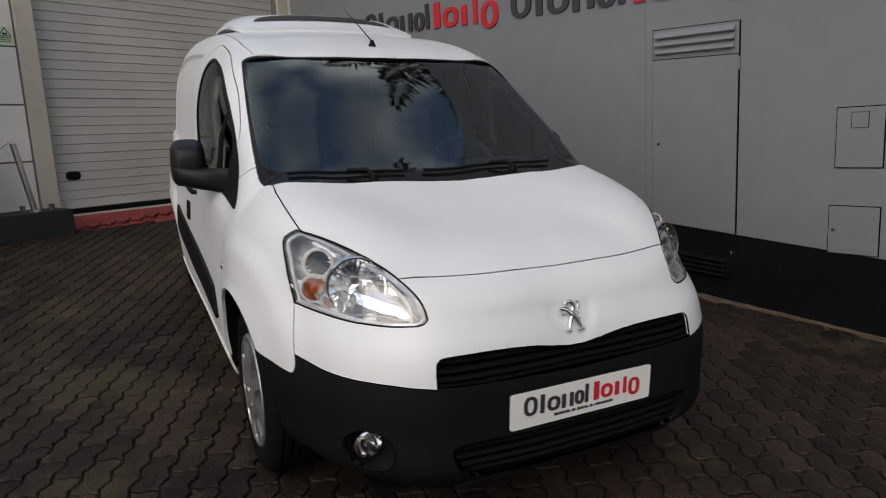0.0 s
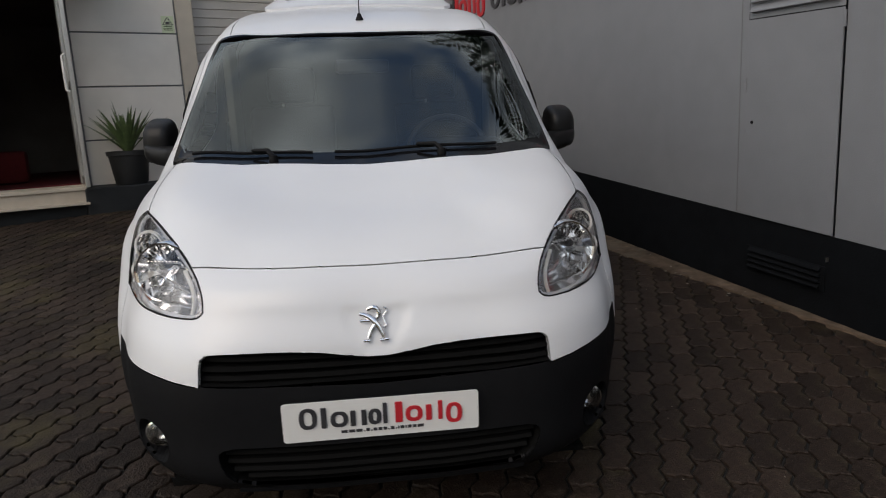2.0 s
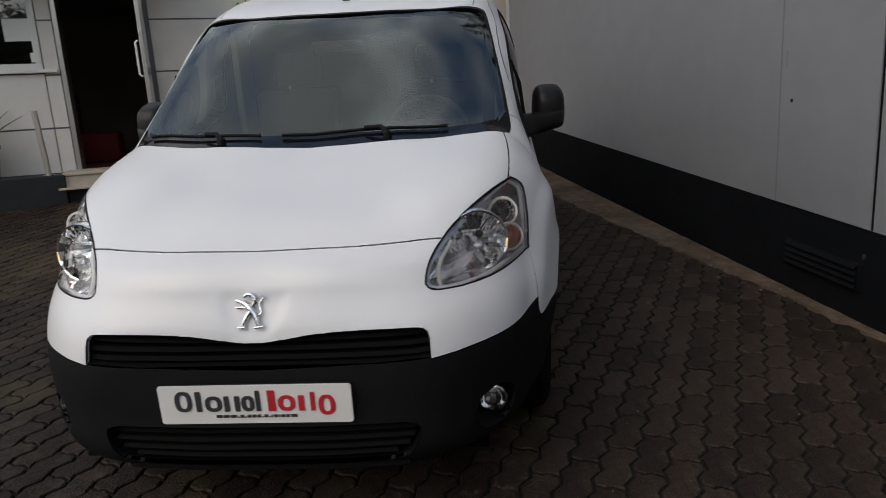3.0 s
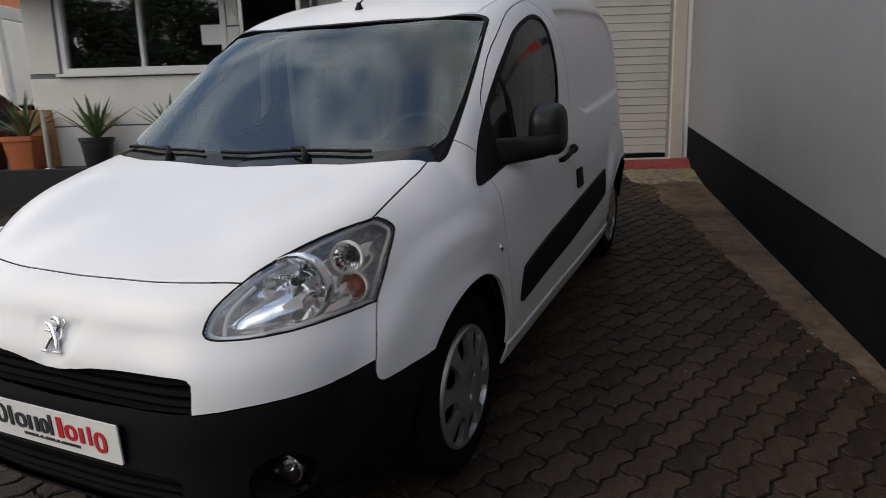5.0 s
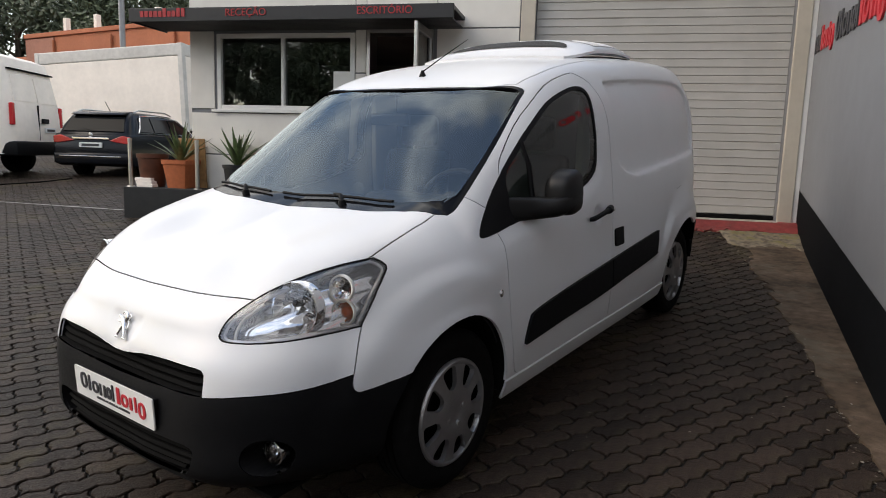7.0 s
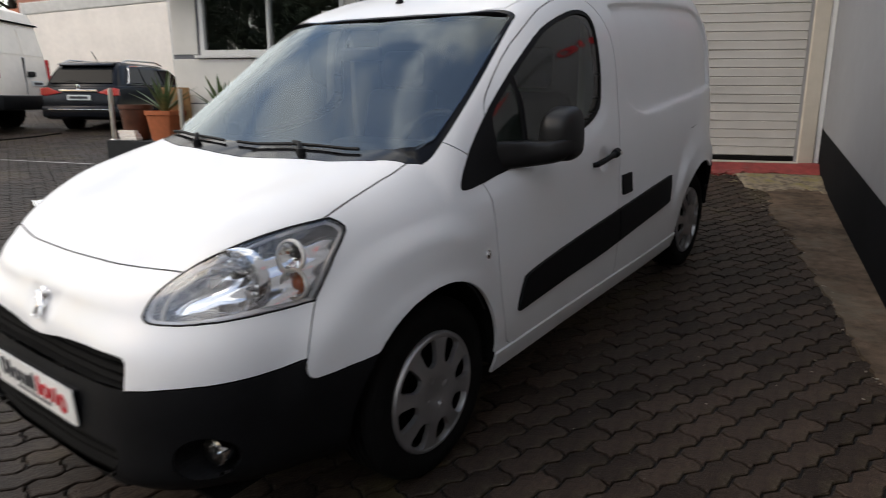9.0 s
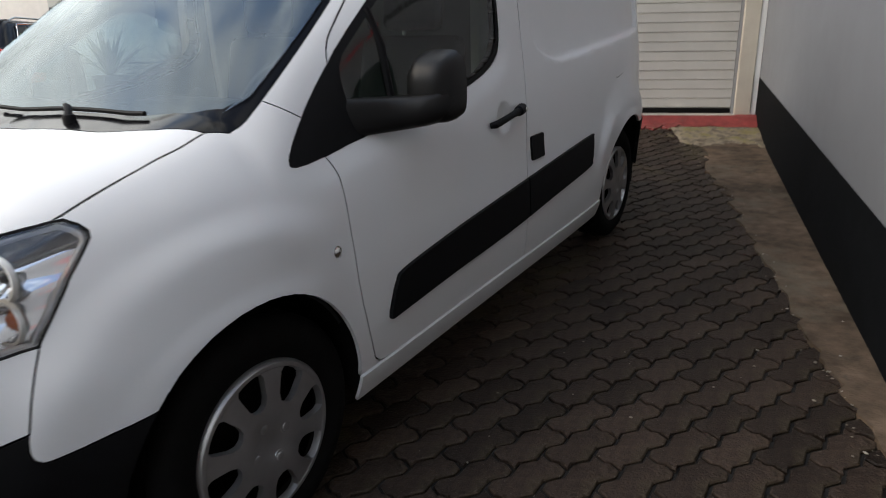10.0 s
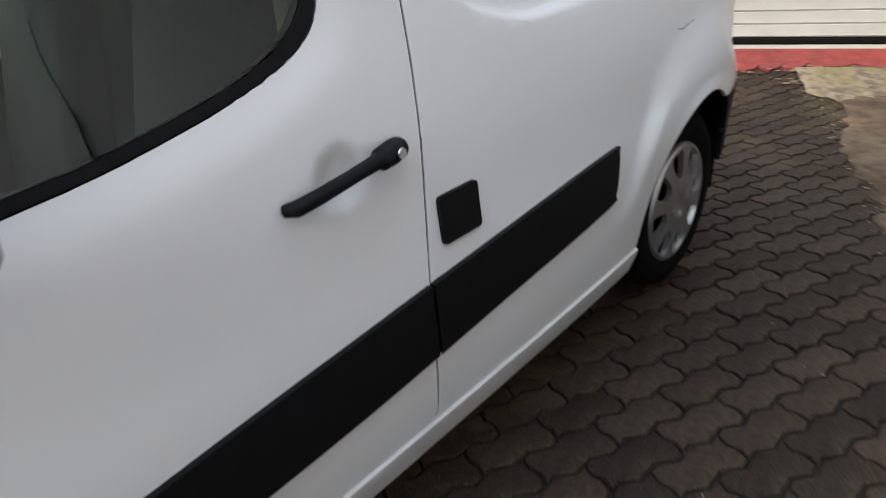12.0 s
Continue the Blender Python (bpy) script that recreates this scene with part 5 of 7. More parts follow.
def surface_strip(outline, view, mat, name, parent, height, step=0.05, label="", s=1, round_edge=0.004):
    """A raised piece that follows the skin: an outline in a view, filled finely and lifted off it."""
    bm = bmesh.new()
    a, b, c = PLANES[view]

    def at2(u, v):
        p = [0.0] * 3
        p[a], p[b] = u, v
        return bm.verts.new(p)

    bm.faces.new([at2(*p) for p in outline])
    us, vs = [p[0] for p in outline], [p[1] for p in outline]
    for axis, lo, hi in ((a, min(us), max(us)), (b, min(vs), max(vs))):
        for k in np.arange(lo + step, hi - step / 4, step):
            no, co = [0.0] * 3, [0.0] * 3
            no[axis], co[axis] = 1.0, k
            bmesh.ops.bisect_plane(bm, geom=bm.verts[:] + bm.edges[:] + bm.faces[:], dist=1e-5, plane_co=co, plane_no=no)
    rim = {v for v in bm.verts if v.is_boundary}
    low = {}
    for v in bm.verts:
        place, n = skin_at(view, v.co[a], v.co[b])
        if place is None:
            place, n = v.co.copy(), Vector((1, 0, 0))
        low[v] = place - n * 0.002
        v.co = place + n * height
    rim_edges = [e for e in bm.edges if e.is_boundary]
    out = bmesh.ops.extrude_edge_only(bm, edges=rim_edges)
    made = [g for g in out["geom"] if isinstance(g, bmesh.types.BMVert)]
    # the lifted rim's twins go down to the skin
    tree = KDTree(len(low))
    keys = list(low)
    for k, v in enumerate(keys):
        tree.insert(v.co, k)
    tree.balance()
    for v in made:
        v.co = low[keys[tree.find(v.co)[1]]]
    if s < 0:
        bmesh.ops.scale(bm, vec=(-1, 1, 1), verts=bm.verts)
    return part(name, bm, mat, parent, label, smooth=50)


for s, door, side in ((1, doors[0], sides[0]), (-1, doors[1], sides[1])):
    k = [i for i, p in enumerate(STRIP) if p[0] >= 1.383]
    rear = [STRIP[i] for i in k]
    ua, ub = 0.6483, 0.4935
    first = [p for p in STRIP[: k[0]]] + [(1.380, ua), (1.380, ub)] + [p for p in STRIP[k[-1] + 1:]]
    second = [(1.388, ub), (1.388, ua)] + rear
    surface_strip(first, "side", "plastic", "rub_strip", door, 0.013, label="wide black rubbing strip", s=s)
    surface_strip(second, "side", "plastic", "rub_strip", side, 0.013, label="wide black rubbing strip", s=s)
    surface_strip(rounded(1.436, 1.548, 0.706, 0.802, 0.008, 3), "side", "plastic", "lock_cover", side, 0.009, label="square black cover", s=s)
    # door handle in its dish
    bar = bmesh.new()
    pts = []
    pa, pb = skin_at("side", 1.120, 0.896)[0], skin_at("side", 1.352, 0.925)[0]
    pn = skin_at("side", 1.352, 0.925)[1]
    for t, h in ((0.0, 0.002), (0.04, 0.018), (0.2, 0.026), (0.45, 0.030), (0.66, 0.029), (0.74, 0.028), (0.76, 0.028), (0.88, 0.024), (0.97, 0.018), (1.0, 0.004)):
        pts.append(pa.lerp(pb, t) + pn * h + Vector((0, 0, 0.004 * math.sin(math.pi * t))))
    tube(pts, [0.010, 0.013, 0.0125, 0.012, 0.0125, 0.0135, 0.019, 0.0205, 0.020, 0.014], 14, bar)
    key = bmesh.new()
    p, n = skin_at("side", 1.330, 0.923)
    turned([(0.0, 0.003), (0.008, 0.003), (0.009, 0.0)], 14, Matrix.Translation(p + n * 0.0450) @ n.to_track_quat("Z", "Y").to_matrix().to_4x4(), key)
    rep = bmesh.new()
    p, n = skin_at("side", 0.262, 0.716)
    m = Matrix.Translation(p) @ n.to_track_quat("Z", "Y").to_matrix().to_4x4()
    turned([(0.0, 0.006), (0.008, 0.005), (0.013, 0.0015), (0.016, 0.002), (0.0165, -0.001)], 18, m, rep)
    for b in (bar, key, rep):
        if s < 0:
            bmesh.ops.scale(b, vec=(-1, 1, 1), verts=b.verts)
    h = part("door_handle", bar, "plastic", door, "black bow handle", smooth=40)
    part("side_repeater", rep, "chrome", fenders[0 if s > 0 else 1], "small clear round indicator", smooth=40)
    part("key_lock", key, "steel", door, smooth=40)


# dark scratch on the rear quarter, above the wheel
scratch = bmesh.new()
pts = []
for u, v in smooth_line([(2.50, 0.917), (2.53, 0.913), (2.57, 0.919), (2.62, 0.926)], 5):
    p, n = skin_at("side", u, v)
    pts.append(p + n * 0.0004)
tube(pts, [0.0015 * (1 - abs(k / (len(pts) - 1) - 0.35)) for k in range(len(pts))], 6, scratch)
part("scratch", scratch, "gloss_black", sides[0], "thin dark scratch")

# ---- headlamps ----
FORWARD = Vector((0.22, -0.95, 0.12)).normalized()


def shift_head(depth, shrink):
    """The headlamp's opening, moved in by depth and drawn together, as a bowl."""
    bm = bmesh.new()
    centre = Vector((0.64, -0.46, 0.825))
    made = {}
    for f in PANELS["head"]:
        for v in f.verts:
            if v not in made:
                # fluted bowl
                flute = 0.0035 * math.sin(95 * (v.co.z - 0.35 * v.co.x)) + 0.003 * math.sin(60 * v.co.x)
                p = v.co - FORWARD * (depth * 0.7 + 0.25 * max(v.co.z - 0.73, 0.0) + flute)
                made[v] = bm.verts.new(centre + (p - centre) * shrink)
        bm.faces.new([made[v] for v in f.verts])
    rim = [e for e in bm.edges if e.is_boundary]
    out = bmesh.ops.extrude_edge_only(bm, edges=rim)
    pairs = {}
    twin = {made[v].co.copy().freeze(): v for v in made}
    for g in out["geom"]:
        if isinstance(g, bmesh.types.BMVert):
            v = twin[g.co.copy().freeze()]
            g.co = v.co - skin_normal(v.co) * 0.006
    return bm


def flipped(bm, s):
    if s < 0:
        bmesh.ops.scale(bm, vec=(-1, 1, 1), verts=bm.verts)
    return bm


def lamp_dish(x, y, z, r, deep, mat, name, parent, s, label=""):
    """A round reflector that faces ahead, its rim a little behind the lamp's cover."""
    m = Matrix.Translation((x, y, z)) @ FORWARD.to_track_quat("Z", "Y").to_matrix().to_4x4()
    prof = [(r * t, -deep + deep * t * t) for t in (0.0, 0.22, 0.48, 0.76, 1.0)]
    bm = turned(prof + [(r * 1.06, 0.002), (r * 1.09, -0.004)], 18, m)
    return part(name, flipped(bm, s), mat, parent, label), m


for s, cover in zip((1, -1), headlamp_covers):
    part("lamp_housing", flipped(shift_head(0.10, 0.94), s), "lamp_silver", cover, "silver headlamp housing", smooth=50)
    ob, m = lamp_dish(0.606, -0.575, 0.812, 0.084, 0.055, "reflector", "main_reflector", cover, s, "bright faceted reflector")
    bulb = bmesh.new()
    turned([(0.0, 0.012), (0.010, 0.010), (0.013, 0.0), (0.013, -0.035)], 14, m @ Matrix.Translation((0.004, 0.02, -0.005)), bulb)
    part("bulb", flipped(bulb, s), "gloss_black", cover, smooth=40)
    rib = bmesh.new()
    for k in range(9):
        block(-0.045 + 0.011 * k, -0.038 + 0.011 * k, 0.026, 0.034, -0.022, 0.0, 0.001, rib)
    bmesh.ops.transform(rib, matrix=m, verts=rib.verts)
    part("reflector_ribs", flipped(rib, s), "reflector", cover)
    for x, y, z, r, mat, nm, lb in ((0.682, -0.434, 0.862, 0.038, "reflector", "side_light", "small clear round lamp"), (0.700, -0.446, 0.786, 0.036, "reflector", "indicator", "amber indicator lamp")):
        o, m2 = lamp_dish(x, y, z, r, 0.03, mat, nm, cover, s, lb)
        ring = turned([(r * 1.04, -0.002), (r * 1.08, 0.006), (r * 1.22, 0.007), (r * 1.28, -0.004)], 36, m2)
        part("lamp_ring", flipped(ring, s), "plate", cover, "white ring", smooth=40)
        if nm == "indicator":
            part("indicator_bulb", flipped(turned([(0.0, -0.004), (0.012, -0.007), (0.019, -0.014), (0.02, -0.024)], 18, m2), s), "amber", cover, "amber bulb", smooth=40)
        else:
            part("side_bulb", flipped(turned([(0.0, -0.006), (0.006, -0.008), (0.008, -0.02), (0.008, -0.03)], 12, m2), s), "gloss_black", cover, smooth=40)
    # broad bright ring round the main reflector and a shelf over it
    bezel = turned([(0.079, -0.022), (0.081, -0.012), (0.086, -0.010), (0.091, -0.018), (0.093, -0.04)], 48, m)
    part("lamp_bezel", flipped(bezel, s), "lamp_silver", cover, "silver bezel", smooth=50)
    part("lamp_shelf", flipped(turned([(0.0, 0.0), (0.012, 0.001), (0.016, -0.004), (0.018, -0.02)], 18, m @ Matrix.Translation((0.038, -0.03, -0.012))), s), "chrome", cover, smooth=50)
    # pale light guide inside the inner tip
    guide = bmesh.new()
    pts = []
    for x, z in ((0.508, 0.742), (0.503, 0.765), (0.507, 0.80), (0.535, 0.845)):
        p, n = skin_at("front", x, z)
        pts.append(p - n * 0.02)
    tube([Vector(p) for p in smooth_line(pts, 5)], 0.0055, 8, guide)
    part("light_guide", flipped(guide, s), "plate", cover, smooth=40)


# black seal round each headlamp
def rim_bead(name, radius, inset, mat, parent, s, called="lamp_seal", label="thin black seal", draw=0.0):
    members = set(PANELS[name])
    edges = [e for f in members for e in f.edges if sum(g in members for g in e.link_faces) == 1]
    bm = bmesh.new()
    chain, todo = [], set(edges)
    e = todo.pop()
    chain = [e.verts[0], e.verts[1]]
    while todo:
        nxt = [e for e in chain[-1].link_edges if e in todo]
        if not nxt:
            break
        todo.remove(nxt[0])
        chain.append(nxt[0].other_vert(chain[-1]))
    middle = sum((v.co for v in chain), Vector()) / len(chain)
    pts = [v.co - skin_normal(v.co) * inset + ((middle - v.co).normalized() * draw if draw else Vector()) for v in chain]
    tube(pts, radius, 6, bm, caps=False)
    return part(called, flipped(bm, s), mat, parent, label, smooth=60)


for s, cover in zip((1, -1), headlamp_covers):
    rim_bead("head", 0.0040, 0.003, "gloss_black", cover, s)
    # pale inner rim; its blue-white also paints the sky's reflection along the cover's edge
    rim_bead("head", 0.0065, 0.012, "lamp_edge", cover, s, "lamp_border", "pale rim inside the cover, tinted like reflected sky", 0.013)


# black beads along the hood and door gaps, put in for the gaps' shade
def shut_line(name, radius, inset, parents):
    members = set(PANELS[name])
    todo = {e for f in members for e in f.edges if sum(g in members for g in e.link_faces) == 1 and max(v.co.x for v in e.verts) > 0.002 and min(v.co.z for v in e.verts) > 0.335}
    chains = []
    while todo:
        e = todo.pop()
        chain = [e.verts[0], e.verts[1]]
        for _ in (0, 1):
            while True:
                step = [k for k in chain[-1].link_edges if k in todo]
                if not step:
                    break
                todo.remove(step[0])
                chain.append(step[0].other_vert(chain[-1]))
            chain.reverse()
        if len(chain) > 6:
            chains.append([v.co - skin_normal(v.co) * inset for v in chain])
    for s, parent in parents:
        for pts in chains:
            bm = bmesh.new()
            tube(pts, radius, 5, bm, caps=False)
            part("shut_line", flipped(bm, s), "dark", parent, "black bead standing in for shade in the panel gap", smooth=60)


shut_line("hood", 0.0036, 0.005, ((1, hood), (-1, hood)))
shut_line("front_door", 0.0034, 0.0060, ((1, doors[0]), (-1, doors[1])))


# ---- front: grilles, plate, fog lamps, badge ----
def front_y(x, z):
    p, _ = skin_at("front", min(abs(x), 0.8), z)
    return p.y if p is not None else -0.85


def slat(z_mid, half, z_rise, back, thick, tall, name, parent, mat="plastic", lean=0.0, steps=22):
    """A bar across the front that follows the bumper's curve."""
    bm = bmesh.new()
    rings = []
    for x in np.linspace(-half, half, steps):
        z = z_mid + z_rise * (x / half) ** 2
        y = front_y(x, z) + back
        rings.append([bm.verts.new((x, y + dy, z + dz)) for dy, dz in ((0.002, -tall / 2), (-0.0, -tall / 2 + 0.003), (-0.0 + lean, tall / 2 - 0.003), (0.004 + lean, tall / 2), (thick, tall / 2), (thick, -tall / 2))])
    for a, b in zip(rings, rings[1:]):
        for i in range(6):
            bm.faces.new((a[i], a[(i + 1) % 6], b[(i + 1) % 6], b[i]))
    bm.faces.new(rings[0])
    bm.faces.new(rings[-1][::-1])
    return part(name, bm, mat, parent, smooth=30)


def recess(outline, depth, name, parent):
    """The dark pocket behind an opening in the front."""
    bm = bmesh.new()
    full = [(x, z) for x, z in outline if x >= 0.0]
    full += [(-x, z) for x, z in full[::-1] if x > 0.001]
    a = [bm.verts.new((x, front_y(x, z) + 0.001, z)) for x, z in full]
    b = [bm.verts.new((x * 0.99, front_y(x, z) + depth, z)) for x, z in full]
    for i in range(len(full)):
        j = (i + 1) % len(full)
        bm.faces.new((a[i], a[j], b[j], b[i]))
    bm.faces.new(b)
    return part(name, bm, "dark", parent)


recess(GRILLE, 0.07, "upper_grille", front_bumper)
recess(LOWER_GRILLE, 0.07, "lower_grille", front_bumper)
for z0, rise in ((0.577, 0.008), (0.602, 0.007), (0.626, 0.010)):
    slat(z0, 0.468, rise, 0.018, 0.03, 0.012, "grille_slat", front_bumper, "dark", lean=0.006)
for z0, half in ((0.372, 0.425), (0.348, 0.42), (0.324, 0.405), (0.300, 0.37)):
    slat(z0, half, 0.004, 0.022, 0.03, 0.011, "grille_slat", front_bumper, "dark", lean=0.004)
# chin below the lower grille
slat(0.252, 0.40, 0.008, -0.006, 0.04, 0.022, "bumper_lip", front_bumper)
part("under_tray", block(-0.62, 0.62, -0.72, 0.3, 0.20, 0.215), "dark", van)


plate_y = -0.897
plate = part("showroom_plate", extruded(rounded(-0.262, 0.262, 0.412, 0.524, 0.008, 4), plate_y, plate_y + 0.005, "xz"), "plate", van, "white plate with dark and red marks")
part("plate_holder", extruded(rounded(-0.255, 0.255, 0.418, 0.518, 0.008, 4), plate_y + 0.005, plate_y + 0.05, "xz"), "plastic", van)

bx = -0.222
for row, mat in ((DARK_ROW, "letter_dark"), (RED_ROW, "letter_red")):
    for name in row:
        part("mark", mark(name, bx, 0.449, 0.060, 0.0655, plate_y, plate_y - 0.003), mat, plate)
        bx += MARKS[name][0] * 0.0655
# a line of small dark bars below
bm, bx = bmesh.new(), -0.111
for k, w in enumerate((3, 3, 3, 1, 2, 1, 2, 2, 2, 1, 2, 1, 1, 2, 1, 2, 2, 3)):
    step = 0.224 * w / 34
    block(bx + 0.0015, bx + step - 0.0015, plate_y, plate_y - 0.002, 0.430, 0.433 if w == 1 and k % 2 else 0.438, 0, bm)
    bx += step
small = part("small_bars", bm, "letter_dark", plate, "row of small dark bars")
small["kind"] = "stuff"

# badge: an upright chrome figure reduced to plain strokes, standing off the nose
badge = bmesh.new()
for pts, r in ((((-0.032, 0.722), (-0.012, 0.714), (0.004, 0.700), (0.016, 0.684), (0.024, 0.662)), (0.006, 0.009, 0.0105, 0.0085, 0.006)),
               (((0.008, 0.700), (-0.006, 0.682), (-0.014, 0.662)), (0.008, 0.007, 0.005)), (((-0.026, 0.656), (-0.010, 0.656)), (0.004, 0.005)),
               (((0.014, 0.656), (0.034, 0.658)), (0.004, 0.005)), (((-0.032, 0.704), (-0.014, 0.704), (0.0, 0.702)), (0.004, 0.005, 0.006)),
               (((-0.014, 0.731), (-0.002, 0.737), (0.010, 0.732), (0.014, 0.720), (0.008, 0.708)), (0.005, 0.0075, 0.0085, 0.0085, 0.006)),
               (((0.020, 0.684), (0.030, 0.692), (0.024, 0.712), (0.034, 0.728), (0.026, 0.736)), (0.003, 0.003, 0.003, 0.0028, 0.0025))):
    radii = [float(v) for v in np.interp(np.linspace(0, 1, 4 * (len(pts) - 1) + 1), np.linspace(0, 1, len(pts)), r)]
    line = []
    for x, z in smooth_line(pts, 4):
        line.append(Vector((x * 1.12 - 0.008, front_y(x, z + 0.011) - 0.009, z + 0.011)))
    tube(line, radii, 8, badge)
part("badge", badge, "chrome", nose, "chrome badge", smooth=50)

# fog lamps in their pockets
for s in (1, -1):
    pocket = bmesh.new()
    a = []
    b = []
    for x, z in FOG:
        p, n = skin_at("front", x, z)
        a.append(pocket.verts.new((x * s, p.y + 0.001, z)))
        b.append(pocket.verts.new(((0.636 + (x - 0.644) * 0.85) * s, -0.665, 0.374 + (z - 0.374) * 0.85)))
    for i in range(len(a)):
        j = (i + 1) % len(a)
        pocket.faces.new((a[i], a[j], b[j], b[i]))
    pocket.faces.new(b)
    holder = part("fog_lamp", pocket, "plastic", front_bumper, "round clear fog lamp in a black pocket")
    m = Matrix.Translation((0.634 * s, -0.722, 0.376)) @ Vector((0.1 * s, -1, 0)).to_track_quat("Z", "Y").to_matrix().to_4x4() @ Matrix.Scale(1.15, 4)
    part("reflector", turned([(0.0, -0.03), (0.02, -0.026), (0.028, -0.012), (0.033, 0.0), (0.037, -0.002), (0.039, -0.03)], 28, m), "lamp_white", holder, smooth=50)
    lens = part("lens", turned([(0.0, 0.010), (0.016, 0.0085), (0.027, 0.005), (0.033, 0.0)], 28, m), "lens", holder, smooth=50)
    lens.visible_shadow = False
    part("bulb_cap", turned([(0.0, -0.006), (0.007, -0.007), (0.008, -0.02)], 12, m), "chrome", holder, smooth=40)


# ---- door mirrors ----
def mirror(s):
    # a wedge from the door to the mirror's outer end, which carries the housing
    arm = bmesh.new()
    rings = []
    for c, w, t in (((0.79, 0.46, 1.02), 0.052, 0.055), ((0.83, 0.51, 1.018), 0.050, 0.056), ((0.865, 0.575, 1.016), 0.048, 0.066), ((0.905, 0.635, 1.018), 0.047, 0.082), ((0.95, 0.66, 1.025), 0.046, 0.088), ((0.99, 0.675, 1.036), 0.041, 0.076), ((1.008, 0.685, 1.044), 0.030, 0.055), ((1.014, 0.69, 1.047), 0.012, 0.025)):
        ring = []
        for a in np.linspace(0, 2 * math.pi, 20, endpoint=False):
            ca, sa = math.cos(a), math.sin(a)
            ring.append(arm.verts.new(Vector(c) + Vector((-0.010 * (c[0] > 0.85), 0, 0.005)) + Vector((0, t * math.copysign(abs(ca) ** 0.6, ca), w * math.copysign(abs(sa) ** 0.6, sa)))))
        rings.append(ring)
    for a, b in zip(rings, rings[1:]):
        for i in range(20):
            arm.faces.new((a[i], a[(i + 1) % 20], b[(i + 1) % 20], b[i]))
    arm.faces.new(rings[0])
    arm.faces.new(rings[-1][::-1])
    foot = part("door_mirror", flipped(arm, s), "mirror_black", doors[0 if s > 0 else 1], "black plastic door mirror", smooth=50)
    # housing: a rounded shell, deeper at its outer lower part; local x out, y back, z up
    shell = bmesh.new()
    prof = []
    n = 30
    for depth, k in ((0.0, 1.0), (0.03, 1.0), (0.062, 0.96), (0.09, 0.87), (0.108, 0.70), (0.118, 0.42)):
        ring = []
        for a in np.linspace(0, 2 * math.pi, n, endpoint=False):
            ca, sa = math.cos(a), math.sin(a)
            rx = 0.074 * abs(ca) ** 0.46 * (1 if ca > 0 else -1)
            rz = 0.096 * abs(sa) ** 0.46 * (1 if sa > 0 else -1)
            if sa > 0:
                rx *= 1 - 0.16 * sa
            if ca < 0 and sa < -0.3:
                rz *= 0.95
            ring.append(shell.verts.new((rx * k - 0.1 * depth, -depth, rz * k - 0.16 * depth)))
        prof.append(ring)
    for a, b in zip(prof, prof[1:]):
        for i in range(n):
            shell.faces.new((a[i], a[(i + 1) % n], b[(i + 1) % n], b[i]))
    shell.faces.new(prof[-1])
    inner = [shell.verts.new((v.co.x * 0.9, 0.002 - 0.012, v.co.z * 0.92)) for v in prof[0]]
    for i in range(n):
        shell.faces.new((prof[0][i], inner[i], inner[(i + 1) % n], prof[0][(i + 1) % n]))
    at_m = Matrix.Translation((0.930, 0.722, 1.089)) @ Matrix.Rotation(radians(10), 4, "Z")
    bmesh.ops.transform(shell, matrix=at_m, verts=shell.verts)
    house = part("mirror_housing", flipped(shell, s), "mirror_black", foot, smooth=50)
    glassy = extruded([(x * 0.066, z * 0.087) for x, z in rounded(-1, 1, -1, 1, 0.45, 5)], -0.009, -0.006, "xz")
    bmesh.ops.transform(glassy, matrix=at_m, verts=glassy.verts)
    part("mirror_glass", flipped(glassy, s), "chrome", foot, "mirror glass")


both_sides(mirror)

# dividing bar and quarter light in each side window
for s, seal in zip((1, -1), seals):
    bar = bmesh.new()
    pts = [skin_at("side", u, v)[0] - Vector((0.006, 0, 0)) for u, v in ((0.625, 1.00), (0.622, 1.10), (0.618, 1.20), (0.612, 1.30))]
    tube(pts, 0.013, 8, bar)
    part("window_bar", flipped(bar, s), "plastic", seal, smooth=40)


# ---- wipers, aerial, roof unit ----
def screen_at(x, y, lift):
    p, n = skin_at("top", abs(x), y)
    return Vector((x, p.y, p.z)) + Vector((n.x * (1 if x >= 0 else -1), n.y, n.z)) * lift


for (x0, y0), (x1, y1), (px, py) in (((-0.645, 0.075), (-0.20, 0.012), (-0.34, -0.02)), ((-0.12, 0.018), (0.50, 0.05), (0.28, -0.015))):
    arm = bmesh.new()
    tube([screen_at(px, py, 0.012), screen_at(px * 0.75 + (x0 + x1) / 8, py * 0.5 + 0.012, 0.030), screen_at((x0 + x1) / 2, (y0 + y1) / 2, 0.022)], [0.011, 0.009, 0.006], 8, arm)
    turned([(0.0, 0.012), (0.014, 0.010), (0.017, 0.0), (0.017, -0.02)], 14, Matrix.Translation(screen_at(px, py, 0.008)), arm)
    w = part("wiper", arm, "plastic", van, "black wiper resting at the foot of the windscreen", smooth=40)
    blade = bmesh.new()
    tube([screen_at(x0 + (x1 - x0) * t, y0 + (y1 - y0) * t, 0.012) for t in np.linspace(0, 1, 12)], 0.0065, 6, blade)
    part("wiper_blade", blade, "plastic", w, smooth=40)

